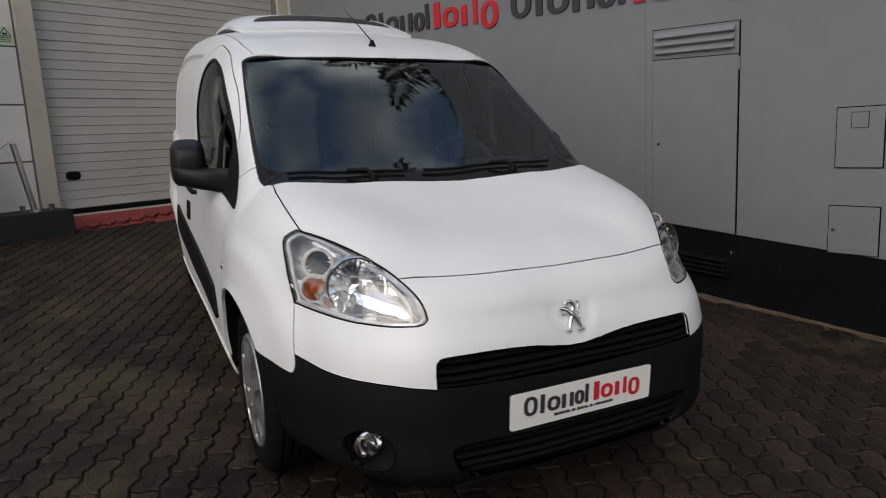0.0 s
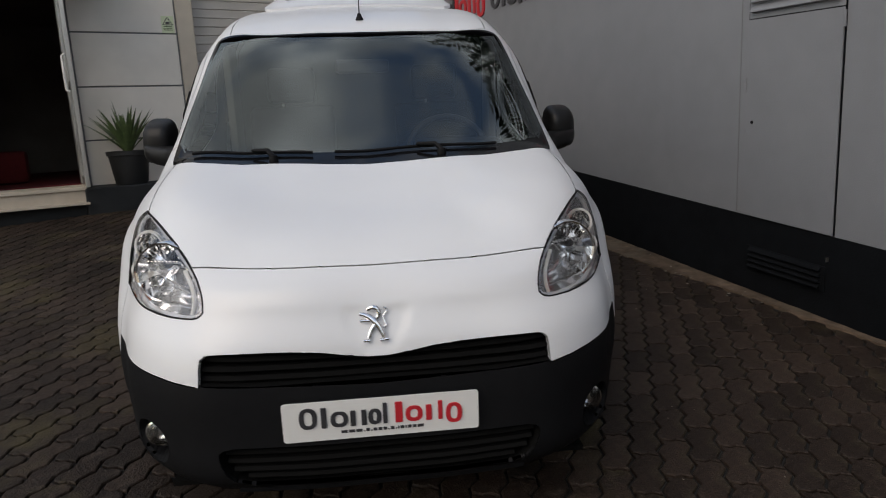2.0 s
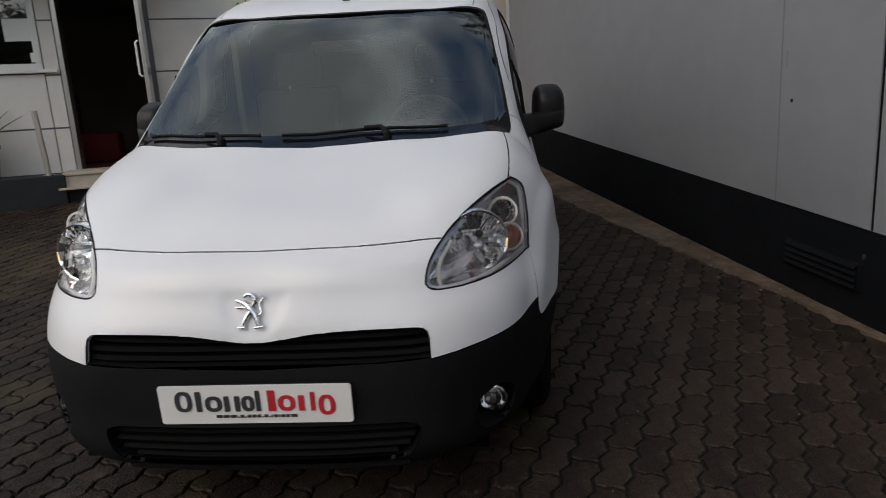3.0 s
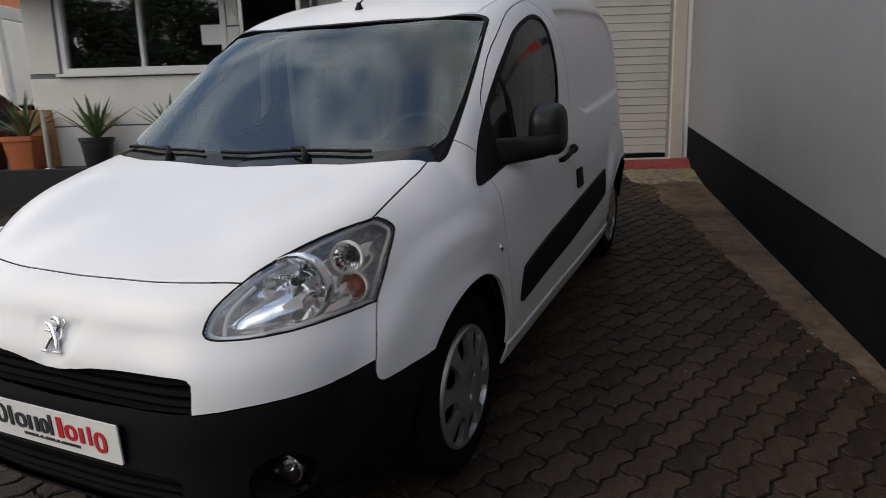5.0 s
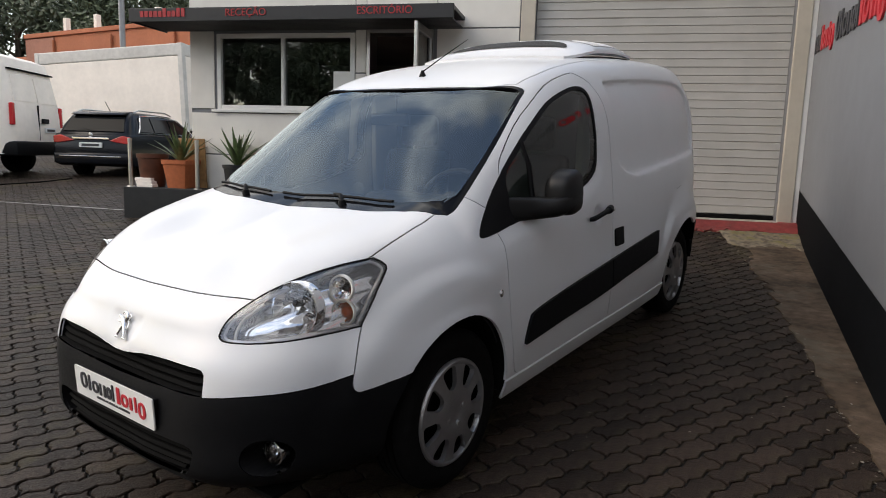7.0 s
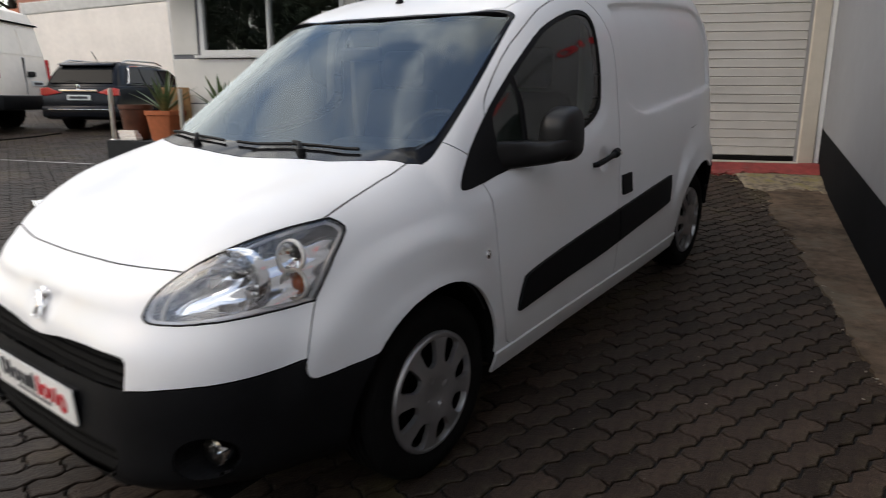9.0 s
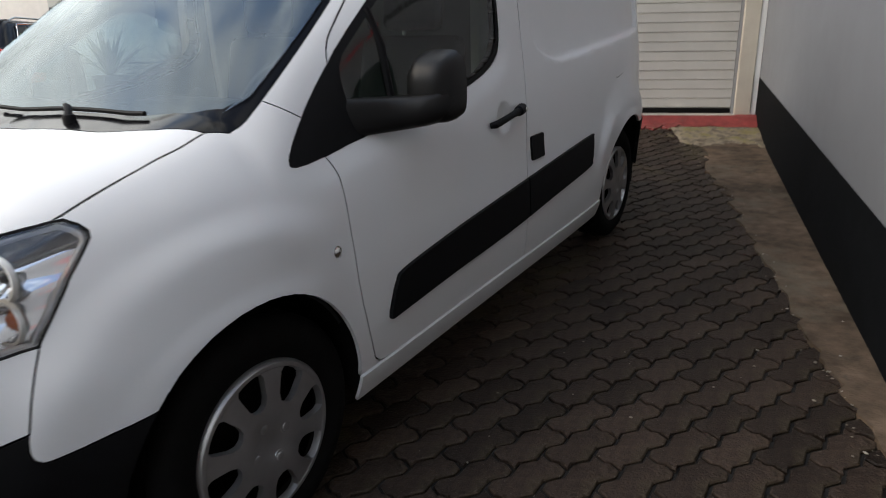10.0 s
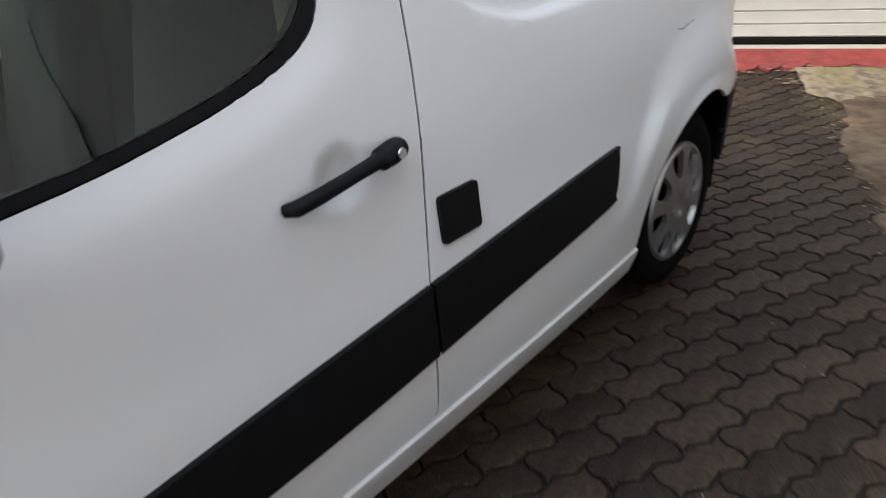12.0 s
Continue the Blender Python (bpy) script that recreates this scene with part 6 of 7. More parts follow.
foot, fn = skin_at("top", 0.0, 0.885)
aer = bmesh.new()
base = Matrix.Translation(foot)
turned([(0.0, 0.030), (0.008, 0.028), (0.012, 0.015), (0.018, 0.004), (0.020, -0.004)], 16, base, aer)
aerial = part("aerial", aer, "plastic", roof, "thin black roof aerial", smooth=50)
rod = tube([foot + Vector((0, 0.0, 0.022)), foot + Vector((0, 0.22, 0.125)), foot + Vector((0, 0.42, 0.215))], [0.0035, 0.0028, 0.0018], 8)
part("aerial_rod", rod, "gloss_black", aerial, smooth=40)


def roof_height(x, y):
    p, _ = skin_at("top", min(abs(x), 0.6), y)
    return p.z


def unit_top(x, y):
    """The height of the cooling unit's moulded hood over its footprint."""
    u, v = x / 0.545, (y - 1.50) / 0.97
    front = soft_step(0.0, 0.42, v) ** 0.8
    rear = 1 - 0.55 * soft_step(0.62, 1.0, v)
    side = (1 - abs(u) ** 3.2) ** 0.5 if abs(u) < 1 else 0.0
    return 0.020 + 0.088 * front * rear * (0.25 + 0.75 * side) * (1 if abs(u) < 1 else 0)


unit = bmesh.new()
nx, ny = 44, 40
grid = []
for j in range(ny + 1):
    v = j / ny
    row = []
    for i in range(nx + 1):
        u = -1 + 2 * i / nx
        # footprint with round corners, its front edge bowed
        half = 0.545 * (1 - 0.10 * max(0, (0.18 - v) / 0.18) ** 2 - 0.08 * max(0, (v - 0.85) / 0.15) ** 2)
        x = half * u
        y = 1.50 + 0.97 * v + 0.035 * u * u * (1 - v) ** 2
        z = roof_height(0.3, y) + unit_top(0.545 * u * 0.999, 1.50 + 0.97 * v) - 0.02 * u * u
        row.append(unit.verts.new((x, y, z)))
    grid.append(row)
for a, b in zip(grid, grid[1:]):
    for i in range(nx):
        unit.faces.new((a[i], a[i + 1], b[i + 1], b[i]))
rim = [e for e in unit.edges if e.is_boundary]
out = bmesh.ops.extrude_edge_only(unit, edges=rim)
for g in out["geom"]:
    if isinstance(g, bmesh.types.BMVert):
        g.co.z -= 0.016
cooler = part("cooling_unit", unit, "paint", roof, "white moulded roof cooling unit", smooth=50)
skirt = bmesh.new()
edge = [(-1 + 2 * i / 40, 0.0) for i in range(41)] + [(1.0, j / 30) for j in range(1, 31)] + [(1 - 2 * i / 40, 1.0) for i in range(1, 41)] + [(-1.0, 1 - j / 30) for j in range(1, 30)]
lo, hi = [], []
for u, v in edge:
    half = 0.545 * (1 - 0.10 * max(0, (0.18 - v) / 0.18) ** 2 - 0.08 * max(0, (v - 0.85) / 0.15) ** 2)
    x, y = half * u * 0.985, 1.50 + 0.97 * v + 0.035 * u * u * (1 - v) ** 2 + (0.008 if v < 0.5 else -0.008)
    z = roof_height(0.3, y) - 0.02 * u * u
    lo.append(skirt.verts.new((x, y, roof_height(x, y) - 0.004)))
    hi.append(skirt.verts.new((x, y, z + 0.012)))
for i in range(len(lo)):
    j = (i + 1) % len(lo)
    skirt.faces.new((lo[i], lo[j], hi[j], hi[i]))
part("cooler_gasket", skirt, "gloss_black", cooler, "black rubber gasket")
# dark intake grille across the front slope
slot = bmesh.new()
cols = []
for u in np.linspace(-0.78, 0.78, 40):
    v0, v1 = 0.19, 0.19 + 0.125 * (1 - abs(u / 0.78) ** 5) ** 0.6
    cell = []
    for v in (v0, (v0 + v1) / 2, v1 + 1e-4):
        half = 0.545 * (1 - 0.10 * max(0, (0.18 - v) / 0.18) ** 2)
        y = 1.50 + 0.97 * v + 0.035 * u * u * (1 - v) ** 2
        cell.append(slot.verts.new((half * u, y - 0.003, roof_height(0.3, y) + unit_top(0.545 * u, 1.50 + 0.97 * v) - 0.02 * u * u + 0.004)))
    cols.append(cell)
for a, b in zip(cols, cols[1:]):
    for i in range(2):
        slot.faces.new((a[i], b[i], b[i + 1], a[i + 1]))
part("intake_grille", slot, material("intake_mesh", (0.03, 0.028, 0.026), 0.7, vary=0.6, scale=140, bump=0.6, bump_scale=260), cooler, "dark intake grille")


def on_unit(u, v, lift):
    """A place on the cooling unit's hood, lifted off it."""
    half = 0.545 * (1 - 0.10 * max(0, (0.18 - v) / 0.18) ** 2 - 0.08 * max(0, (v - 0.85) / 0.15) ** 2)
    y = 1.50 + 0.97 * v + 0.035 * u * u * (1 - v) ** 2
    p = Vector((half * u, y, roof_height(0.3, y) + unit_top(0.545 * u * 0.999, 1.50 + 0.97 * v) - 0.02 * u * u))
    return p + Vector((0.7 * math.copysign(1, u), 0, 0.7)) * lift


for s in (1, -1):
    # dark outlet on the flank, crossed by pale slats
    bm = bmesh.new()
    rows = [[bm.verts.new(on_unit(s * u, v, 0.0015)) for u in np.linspace(0.66, 0.95, 8)] for v in np.linspace(0.36, 0.93, 24)]
    for a, b in zip(rows, rows[1:]):
        for i in range(7):
            bm.faces.new((a[i], a[i + 1], b[i + 1], b[i]))
    outlet = part("side_outlet", bm, "lamp_grey", cooler, "grey slatted side outlet")
    for k in range(20):
        v = 0.38 + 0.027 * k
        bm = bmesh.new()
        edge_rows = [[bm.verts.new(on_unit(s * u, v + dv, lift)) for dv, lift in ((0.0, 0.001), (0.002, 0.007), (0.011, 0.007), (0.013, 0.001))] for u in np.linspace(0.67, 0.94, 8)]
        for a, b in zip(edge_rows, edge_rows[1:]):
            for i in range(3):
                bm.faces.new((a[i], a[i + 1], b[i + 1], b[i]))
        part("outlet_slat", bm, "paint", outlet, smooth=40)

# ---- cabin ----
dash = bmesh.new()
prof = [(0.02, 0.60), (0.02, 0.95), (0.05, 1.02), (0.16, 1.055), (0.36, 1.04), (0.46, 0.99), (0.50, 0.90), (0.46, 0.80), (0.42, 0.60)]
merge(dash, extruded(prof, -0.72, 0.72, "yz", 0.015))
part("dashboard", dash, "trim", van, "dark grey dashboard", smooth=40)
pod = extruded([(0.16, 1.04), (0.20, 1.085), (0.33, 1.085), (0.42, 1.05), (0.44, 1.0)], 0.20, 0.56, "yz", 0.02)
part("instrument_hood", pod, "trim", van, smooth=40)
swm = Matrix.Translation((0.38, 0.60, 0.985)) @ Matrix.Rotation(radians(62), 4, "X")
ring = tube([swm @ Vector((0.185 * math.cos(a), 0.185 * math.sin(a), 0)) for a in np.linspace(0, 2 * math.pi, 41)], 0.015, 10, caps=False)
wheel_ob = part("steering_wheel", ring, "trim", van, "dark steering wheel", smooth=60)
hubby = bmesh.new()
merge(hubby, block(-0.18, 0.18, -0.025, 0.025, -0.012, 0.006, 0.006))
merge(hubby, block(-0.02, 0.02, -0.18, 0.0, -0.012, 0.006, 0.006))
turned([(0.0, 0.03), (0.05, 0.026), (0.075, 0.01), (0.08, -0.02)], 20, None, hubby)
bmesh.ops.transform(hubby, matrix=swm, verts=hubby.verts)
part("wheel_spokes", hubby, "trim", wheel_ob, smooth=40)


def seat(x):
    base = part("seat", extruded([(0.80, 0.50), (0.80, 0.60), (0.86, 0.64), (1.22, 0.60), (1.28, 0.52), (1.22, 0.45), (0.85, 0.45)], x - 0.24, x + 0.24, "yz", 0.03), "seat", van, "dark grey cloth seat", smooth=50)
    part("backrest", extruded([(1.16, 0.58), (1.20, 0.80), (1.30, 1.18), (1.35, 1.20), (1.40, 1.17), (1.36, 0.90), (1.30, 0.56)], x - 0.23, x + 0.23, "yz", 0.035), "seat", base, smooth=50)
    part("headrest", extruded([(1.31, 1.22), (1.33, 1.38), (1.37, 1.41), (1.41, 1.38), (1.40, 1.24), (1.37, 1.20)], x - 0.13, x + 0.13, "yz", 0.03), "seat", base, smooth=50)
    part("pillar", tube([(x - 0.05, 1.36, 1.15), (x - 0.05, 1.365, 1.26)], 0.007, 8), "steel", base)


for x in (0.40, -0.40):
    seat(x)
for s in (1, -1):
    belt = extruded([(1.37, 0.60), (1.37, 1.50), (1.42, 1.50), (1.42, 0.60)], 0.745, 0.75, "yz")
    part("seat_belt", flipped(belt, s), "headliner", van, "pale seat belt")
    pil = extruded([(1.30, 0.60), (1.28, 1.10), (1.29, 1.52), (1.50, 1.52), (1.50, 0.60)], 0.70, 0.74, "yz", 0.008)
    part("pillar_trim", flipped(pil, s), "headliner", van, "pale pillar trim", smooth=40)
part("mirror_inside", block(-0.12, 0.12, 0.60, 0.63, 1.36, 1.42, 0.012), "trim", van)


# ---- pots, plants and posts on the plinth ----
def spot(s, out, z):
    return FACADE @ Matrix.Translation((s, out, z))


def round_pot(m, r, h, mat, label):
    pot = thing("plant_pot", m, label, "plant pot")
    part("vessel", turned([(0.0, 0.0), (r * 0.72, 0.0), (r * 0.76, 0.01), (r * 0.95, h * 0.86), (r * 1.02, h * 0.87), (r * 1.04, h), (r * 0.97, h), (r * 0.93, h - 0.03)], 30), mat, pot, smooth=35)
    part("earth", turned([(0.0, h - 0.02), (r * 0.5, h - 0.025), (r * 0.94, h - 0.035)], 20), "soil", pot)
    return pot


def square_pot(m, w, h, mat, label):
    pot = thing("plant_pot", m, label, "plant pot")
    bm = bmesh.new()
    rings = []
    for z, k in ((0.0, 0.74), (0.02, 0.76), (h - 0.06, 0.98), (h - 0.055, 1.05), (h, 1.07), (h, 0.95), (h - 0.05, 0.92)):
        rings.append([bm.verts.new((x * w * k / 2, y * w * k / 2, z)) for x, y in rounded(-1, 1, -1, 1, 0.12, 3)])
    for a, b in zip(rings, rings[1:]):
        for i in range(len(a)):
            bm.faces.new((a[i], a[(i + 1) % len(a)], b[(i + 1) % len(a)], b[i]))
    bm.faces.new(rings[0])
    bm.faces.new(rings[-1])
    part("vessel", bm, mat, pot, smooth=30)
    return pot


def aloe(m, n, length, seed, label="spiky green aloe in a pot", spread=1.0):
    """A rosette of thick tapering leaves, each channelled and bent over."""
    plant = thing("aloe", m, label, "plant")
    rng = random.Random(seed)
    for k in range(n):
        a = 2.4 * k + rng.uniform(-0.3, 0.3)
        lean = 0.12 + 0.78 * spread * (k / n) + rng.uniform(-0.08, 0.08)
        size = length * rng.uniform(0.75, 1.05)
        bm = bmesh.new()
        rows = []
        for t in np.linspace(0, 1, 8):
            r = size * (t * math.sin(lean) + 0.18 * t * t * lean)
            z = size * (t * math.cos(lean) - 0.16 * t * t * lean)
            w = 0.034 * (1 - t) ** 0.7 * (0.8 + 0.4 * math.sin(3 * t)) + 0.0012
            rows.append([bm.verts.new((r + d, y * w, z + e * w)) for y, d, e in ((-1, 0.0, 0.30), (-0.5, 0.0, -0.05), (0, 0.0, -0.2), (0.5, 0.0, -0.05), (1, 0.0, 0.30), (0.0, 0.0, 0.22))])
        for p, q in zip(rows, rows[1:]):
            for i in range(6):
                bm.faces.new((p[i], p[(i + 1) % 6], q[(i + 1) % 6], q[i]))
        bmesh.ops.rotate(bm, cent=(0, 0, 0), matrix=Matrix.Rotation(a, 3, "Z"), verts=bm.verts)
        part("leaf", bm, "aloe", plant, smooth=50)
    return plant


PLINTH_TOP = 0.715
round_pot(spot(3.91, 0.27, PLINTH_TOP), 0.205, 0.34, "black_pot", "round black plastic pot on the plinth")
aloe(spot(3.91, 0.27, PLINTH_TOP + 0.30), 40, 0.55, 1, "bushy spiky green plant in a black pot", 0.75)
round_pot(spot(5.98, 0.27, PLINTH_TOP), 0.185, 0.33, "black_pot", "round black plastic pot on the plinth")
aloe(spot(5.98, 0.27, PLINTH_TOP + 0.30), 20, 0.54, 2)
round_pot(spot(6.86, 0.25, PLINTH_TOP), 0.185, 0.33, "black_pot", "round black plastic pot on the plinth")
aloe(spot(6.86, 0.25, PLINTH_TOP + 0.30), 24, 0.58, 3)
square_pot(spot(7.67, 0.27, PLINTH_TOP), 0.35, 0.37, "terracotta", "square orange terracotta pot on the plinth")
aloe(spot(7.67, 0.27, PLINTH_TOP + 0.33), 18, 0.56, 5, "spiky green aloe in a terracotta pot")
round_pot(spot(8.12, 0.24, PLINTH_TOP), 0.20, 0.44, "brown_pot", "tall brown pot at the plinth's end")
board = tagged(put("board", block(-0.2, 0.2, -0.012, 0.012, 0.0, 0.66, 0.004), "wood"), "bare wooden board leaning behind the pots", "board")
board.matrix_world = spot(7.62, 0.06, PLINTH_TOP) @ Matrix.Rotation(radians(-4), 4, "X")
for k in range(3):
    b = tagged(put("paver_stack", block(-0.12, 0.12, -0.06, 0.06, 0.0, 0.04, 0.006), "white_wall"), "pale slab lying in a small stack on the plinth", "slab", group="slabs on the plinth")
    b.matrix_world = spot(8.10 + 0.02 * k, 0.40 - 0.01 * k, PLINTH_TOP + 0.041 * k)
for s, out, lean in ((3.42, 0.36, 9), (5.39, 0.37, 3), (7.34, 0.42, 0), (8.33, 0.42, 0)):
    bol = thing("bollard", spot(s, out, PLINTH_TOP) @ Matrix.Rotation(radians(lean), 4, "Y"), "thin brushed steel post on the plinth", "bollard", "posts on the plinth")
    part("shaft", tube([(0, 0, 0.0), (0, 0, 0.64)], 0.026, 16), "steel", bol, smooth=40)
    part("foot", turned([(0.0, 0.012), (0.045, 0.010), (0.055, 0.0)], 18), "steel", bol, smooth=40)
for s, out in ((3.28, 0.38), (3.50, 0.30)):
    lamp = thing("spot_lamp", spot(s, out, PLINTH_TOP), "small steel ground spot on the plinth", "spot lamp", "ground spots")
    part("spot_body", turned([(0.0, 0.0), (0.02, 0.0), (0.022, 0.05), (0.03, 0.06), (0.0, 0.062)], 14), "steel", lamp, smooth=40)


# ---- yard and distance beyond the hall's end ----
def far_car():
    """A dark estate car seen from behind; local y points to its front."""
    at_m = Matrix.Translation((-12.0, 4.92, ground_z(-12.0, 4.92))) @ Matrix.Rotation(radians(31), 4, "Z") @ Matrix.Scale(0.96, 4)
    car = thing("estate_car", at_m, "dark blue estate car parked in the yard", "car")
    lower = [(-0.0, 0.30), (-0.04, 0.45), (-0.03, 0.62), (0.02, 0.95), (0.6, 1.0), (3.2, 0.98), (4.2, 0.82), (4.45, 0.62), (4.45, 0.35), (4.3, 0.25), (0.15, 0.25)]
    body = extruded(lower, -0.88, 0.88, "yz", 0.05)
    part("body", body, "car_dark", car, smooth=45)
    cabin = bmesh.new()
    rings = []
    for z, y0, y1, w in ((0.95, 0.05, 3.3, 0.84), (1.15, 0.16, 2.95, 0.79), (1.36, 0.34, 2.45, 0.70), (1.44, 0.48, 2.2, 0.64), (1.47, 0.7, 1.9, 0.5)):
        rings.append([cabin.verts.new((x * w, (y0 + y1) / 2 + y * (y1 - y0) / 2, z)) for x, y in rounded(-1, 1, -1, 1, 0.12, 4)])
    for a, b in zip(rings, rings[1:]):
        for i in range(len(a)):
            cabin.faces.new((a[i], a[(i + 1) % len(a)], b[(i + 1) % len(a)], b[i]))
    cabin.faces.new(rings[-1])
    part("cabin", cabin, "car_dark", car, smooth=45)
    win = bmesh.new()
    front = [win.verts.new(p) for p in ((-0.70, 0.062, 1.02), (0.70, 0.062, 1.02), (0.60, 0.285, 1.335), (-0.60, 0.285, 1.335))]
    back = [win.verts.new(v.co + Vector((0, 0.03, -0.01))) for v in front]
    win.faces.new(front)
    for i in range(4):
        win.faces.new((front[i], front[(i + 1) % 4], back[(i + 1) % 4], back[i]))
    part("rear_window", win, "car_glass", car, "dark rear window")
    part("roof_spoiler", extruded([(0.22, 1.385), (0.30, 1.43), (0.62, 1.475), (0.62, 1.42), (0.34, 1.37)], -0.60, 0.60, "yz", 0.012), "car_dark", car, smooth=40)
    part("rear_wiper", tube([(0.0, 0.05, 1.02), (-0.12, 0.09, 1.06), (-0.34, 0.085, 1.05)], 0.010, 6), "plastic", car)
    for s in (1, -1):
        for y0, y1, y2, y3 in ((0.45, 1.05, 1.05, 0.62), (1.10, 1.85, 1.85, 1.10), (1.92, 2.9, 2.35, 1.92)):
            w = bmesh.new()
            v = [w.verts.new(((0.855 if z < 1.2 else 0.725) * s, y, z)) for y, z in ((y0, 1.03), (y1, 1.03), (y2, 1.35), (y3, 1.35))]
            w.faces.new(v)
            f = bmesh.ops.extrude_face_region(w, geom=w.faces[:])
            for g in f["geom"]:
                if isinstance(g, bmesh.types.BMVert):
                    g.co.x -= 0.02 * s
            part("side_window", w, "car_glass", car)
        rail = tube([(0.66 * s, 0.55, 1.45), (0.66 * s, 0.75, 1.51), (0.66 * s, 1.9, 1.52), (0.66 * s, 2.2, 1.46)], 0.018, 8)
        part("roof_rail", rail, "steel", car, "bright roof rail", smooth=40)
        trim = tube([(0.875 * s, 0.35, 1.0), (0.865 * s, 0.42, 1.1), (0.76 * s, 0.62, 1.38), (0.74 * s, 1.4, 1.41), (0.76 * s, 2.3, 1.36), (0.86 * s, 2.95, 1.03), (0.872 * s, 2.8, 1.0), (0.874 * s, 1.6, 1.0), (0.876 * s, 0.42, 1.0)], 0.014, 6)
        part("window_trim", trim, "chrome", car, smooth=40)
        part("rear_lamp", extruded([(0.40 * s, 0.81), (0.76 * s, 0.75), (0.868 * s, 0.76), (0.868 * s, 0.90), (0.70 * s, 0.925)], -0.03, 0.10, "xz", 0.012), "red_lens", car, "red rear lamp")
        for y in (0.85, 3.55):
            wh = turned([(0.0, 0.02), (0.19, 0.03), (0.21, 0.0), (0.30, 0.0), (0.325, -0.03), (0.325, -0.18), (0.2, -0.2)], 24, Matrix.Translation((0.86 * s, y, 0.32)) @ Matrix.Rotation(radians(90 * s), 4, "Y"))
            part("wheel", wh, "rubber", car, smooth=35)
    part("tailgate_trim", block(-0.42, 0.42, -0.055, -0.03, 0.84, 0.88, 0.006), "chrome", car)
    part("number_plate", block(-0.26, 0.26, -0.06, -0.035, 0.66, 0.77, 0.004), "plate", car)
    part("bumper", block(-0.86, 0.86, -0.08, 0.25, 0.30, 0.55, 0.05), "car_dark", car, smooth=45)
    part("bumper_trim", block(-0.7, 0.7, -0.09, 0.0, 0.46, 0.48, 0.004), "chrome", car)
    part("plate_bar", block(-0.20, 0.20, -0.064, -0.058, 0.69, 0.74), "letter_dark", car)
    part("badge", turned([(0.0, 0.012), (0.04, 0.008), (0.05, 0.0)], 16, Matrix.Translation((0, -0.04, 0.93)) @ Matrix.Rotation(radians(90), 4, "X")), "chrome", car)
    aerial = tube([(0.0, 0.75, 1.46), (0.0, 0.55, 1.68)], 0.008, 6)
    part("aerial", aerial, "gloss_black", car)


far_car()


def far_van():
    at_m = Matrix.Translation((-13.66, 4.6, ground_z(-13.66, 4.6))) @ Matrix.Rotation(radians(130), 4, "Z")
    v = thing("delivery_van", at_m, "tall white delivery van parked in the yard", "van")
    bm = bmesh.new()
    rings = []
    for z, y0, w in ((0.45, 0.0, 1.0), (0.9, -0.02, 1.02), (1.5, 0.02, 1.0), (2.2, 0.14, 0.92), (2.42, 0.22, 0.86), (2.5, 0.4, 0.7)):
        rings.append([bm.verts.new((x * w, (y0 + 5.2) / 2 + y * (5.2 - y0) / 2, z)) for x, y in rounded(-1, 1, -1, 1, 0.10, 4)])
    for a, b in zip(rings, rings[1:]):
        for i in range(len(a)):
            bm.faces.new((a[i], a[(i + 1) % len(a)], b[(i + 1) % len(a)], b[i]))
    bm.faces.new(rings[-1])
    part("body", bm, "white_wall", v, smooth=40)
    part("bumper", block(-1.0, 1.0, -0.08, 0.5, 0.42, 0.72, 0.05), "plastic", v, smooth=40)
    # dark bar that stands in for the shade between the rear doors
    part("door_gap", block(-0.007, 0.007, -0.022, 0.1, 0.75, 1.5), "dark", v)
    for x0, x1 in ((-0.86, -0.06), (0.06, 0.86)):
        # raised panel that leans with the rear door
        bmw = bmesh.new()
        ring = [[bmw.verts.new((x * (1.0 - 0.06 * (z > 2)), (0.03 if z < 2 else 0.118) + d, z)) for x, z in ((x0, 1.55), (x1, 1.55), (x1, 2.08), (x0, 2.08))] for d in (-0.016, 0.03)]
        bmw.faces.new(ring[0])
        for i in range(4):
            bmw.faces.new((ring[0][i], ring[1][i], ring[1][(i + 1) % 4], ring[0][(i + 1) % 4]))
        bmesh.ops.recalc_face_normals(bmw, faces=bmw.faces)
        part("door_panel", bmw, "white_wall", v)
    for s in (1, -1):
        part("rear_lamp", block(0.925 * s, 1.01 * s, -0.03, 0.06, 1.05, 1.5, 0.02), "red_lens", v, "tall red rear lamp")
        for y in (0.95, 4.2):
            part("wheel", turned([(0.0, 0.02), (0.20, 0.02), (0.34, 0.0), (0.35, -0.2), (0.2, -0.22)], 24, Matrix.Translation((0.99 * s, y, 0.34)) @ Matrix.Rotation(radians(90 * s), 4, "Y")), "rubber", v, smooth=35)
    part("handle", block(0.10, 0.36, -0.05, -0.01, 1.12, 1.22, 0.01), "plastic", v)
    part("number_plate", block(0.2, 0.66, -0.04, -0.015, 0.92, 1.03, 0.004), "plate", v)
    part("plate_bar", block(0.27, 0.60, -0.044, -0.038, 0.95, 1.0), "letter_dark", v)
    part("roof_seam", block(-0.86, 0.86, 0.08, 0.16, 2.18, 2.21), "dark", v)


far_van()


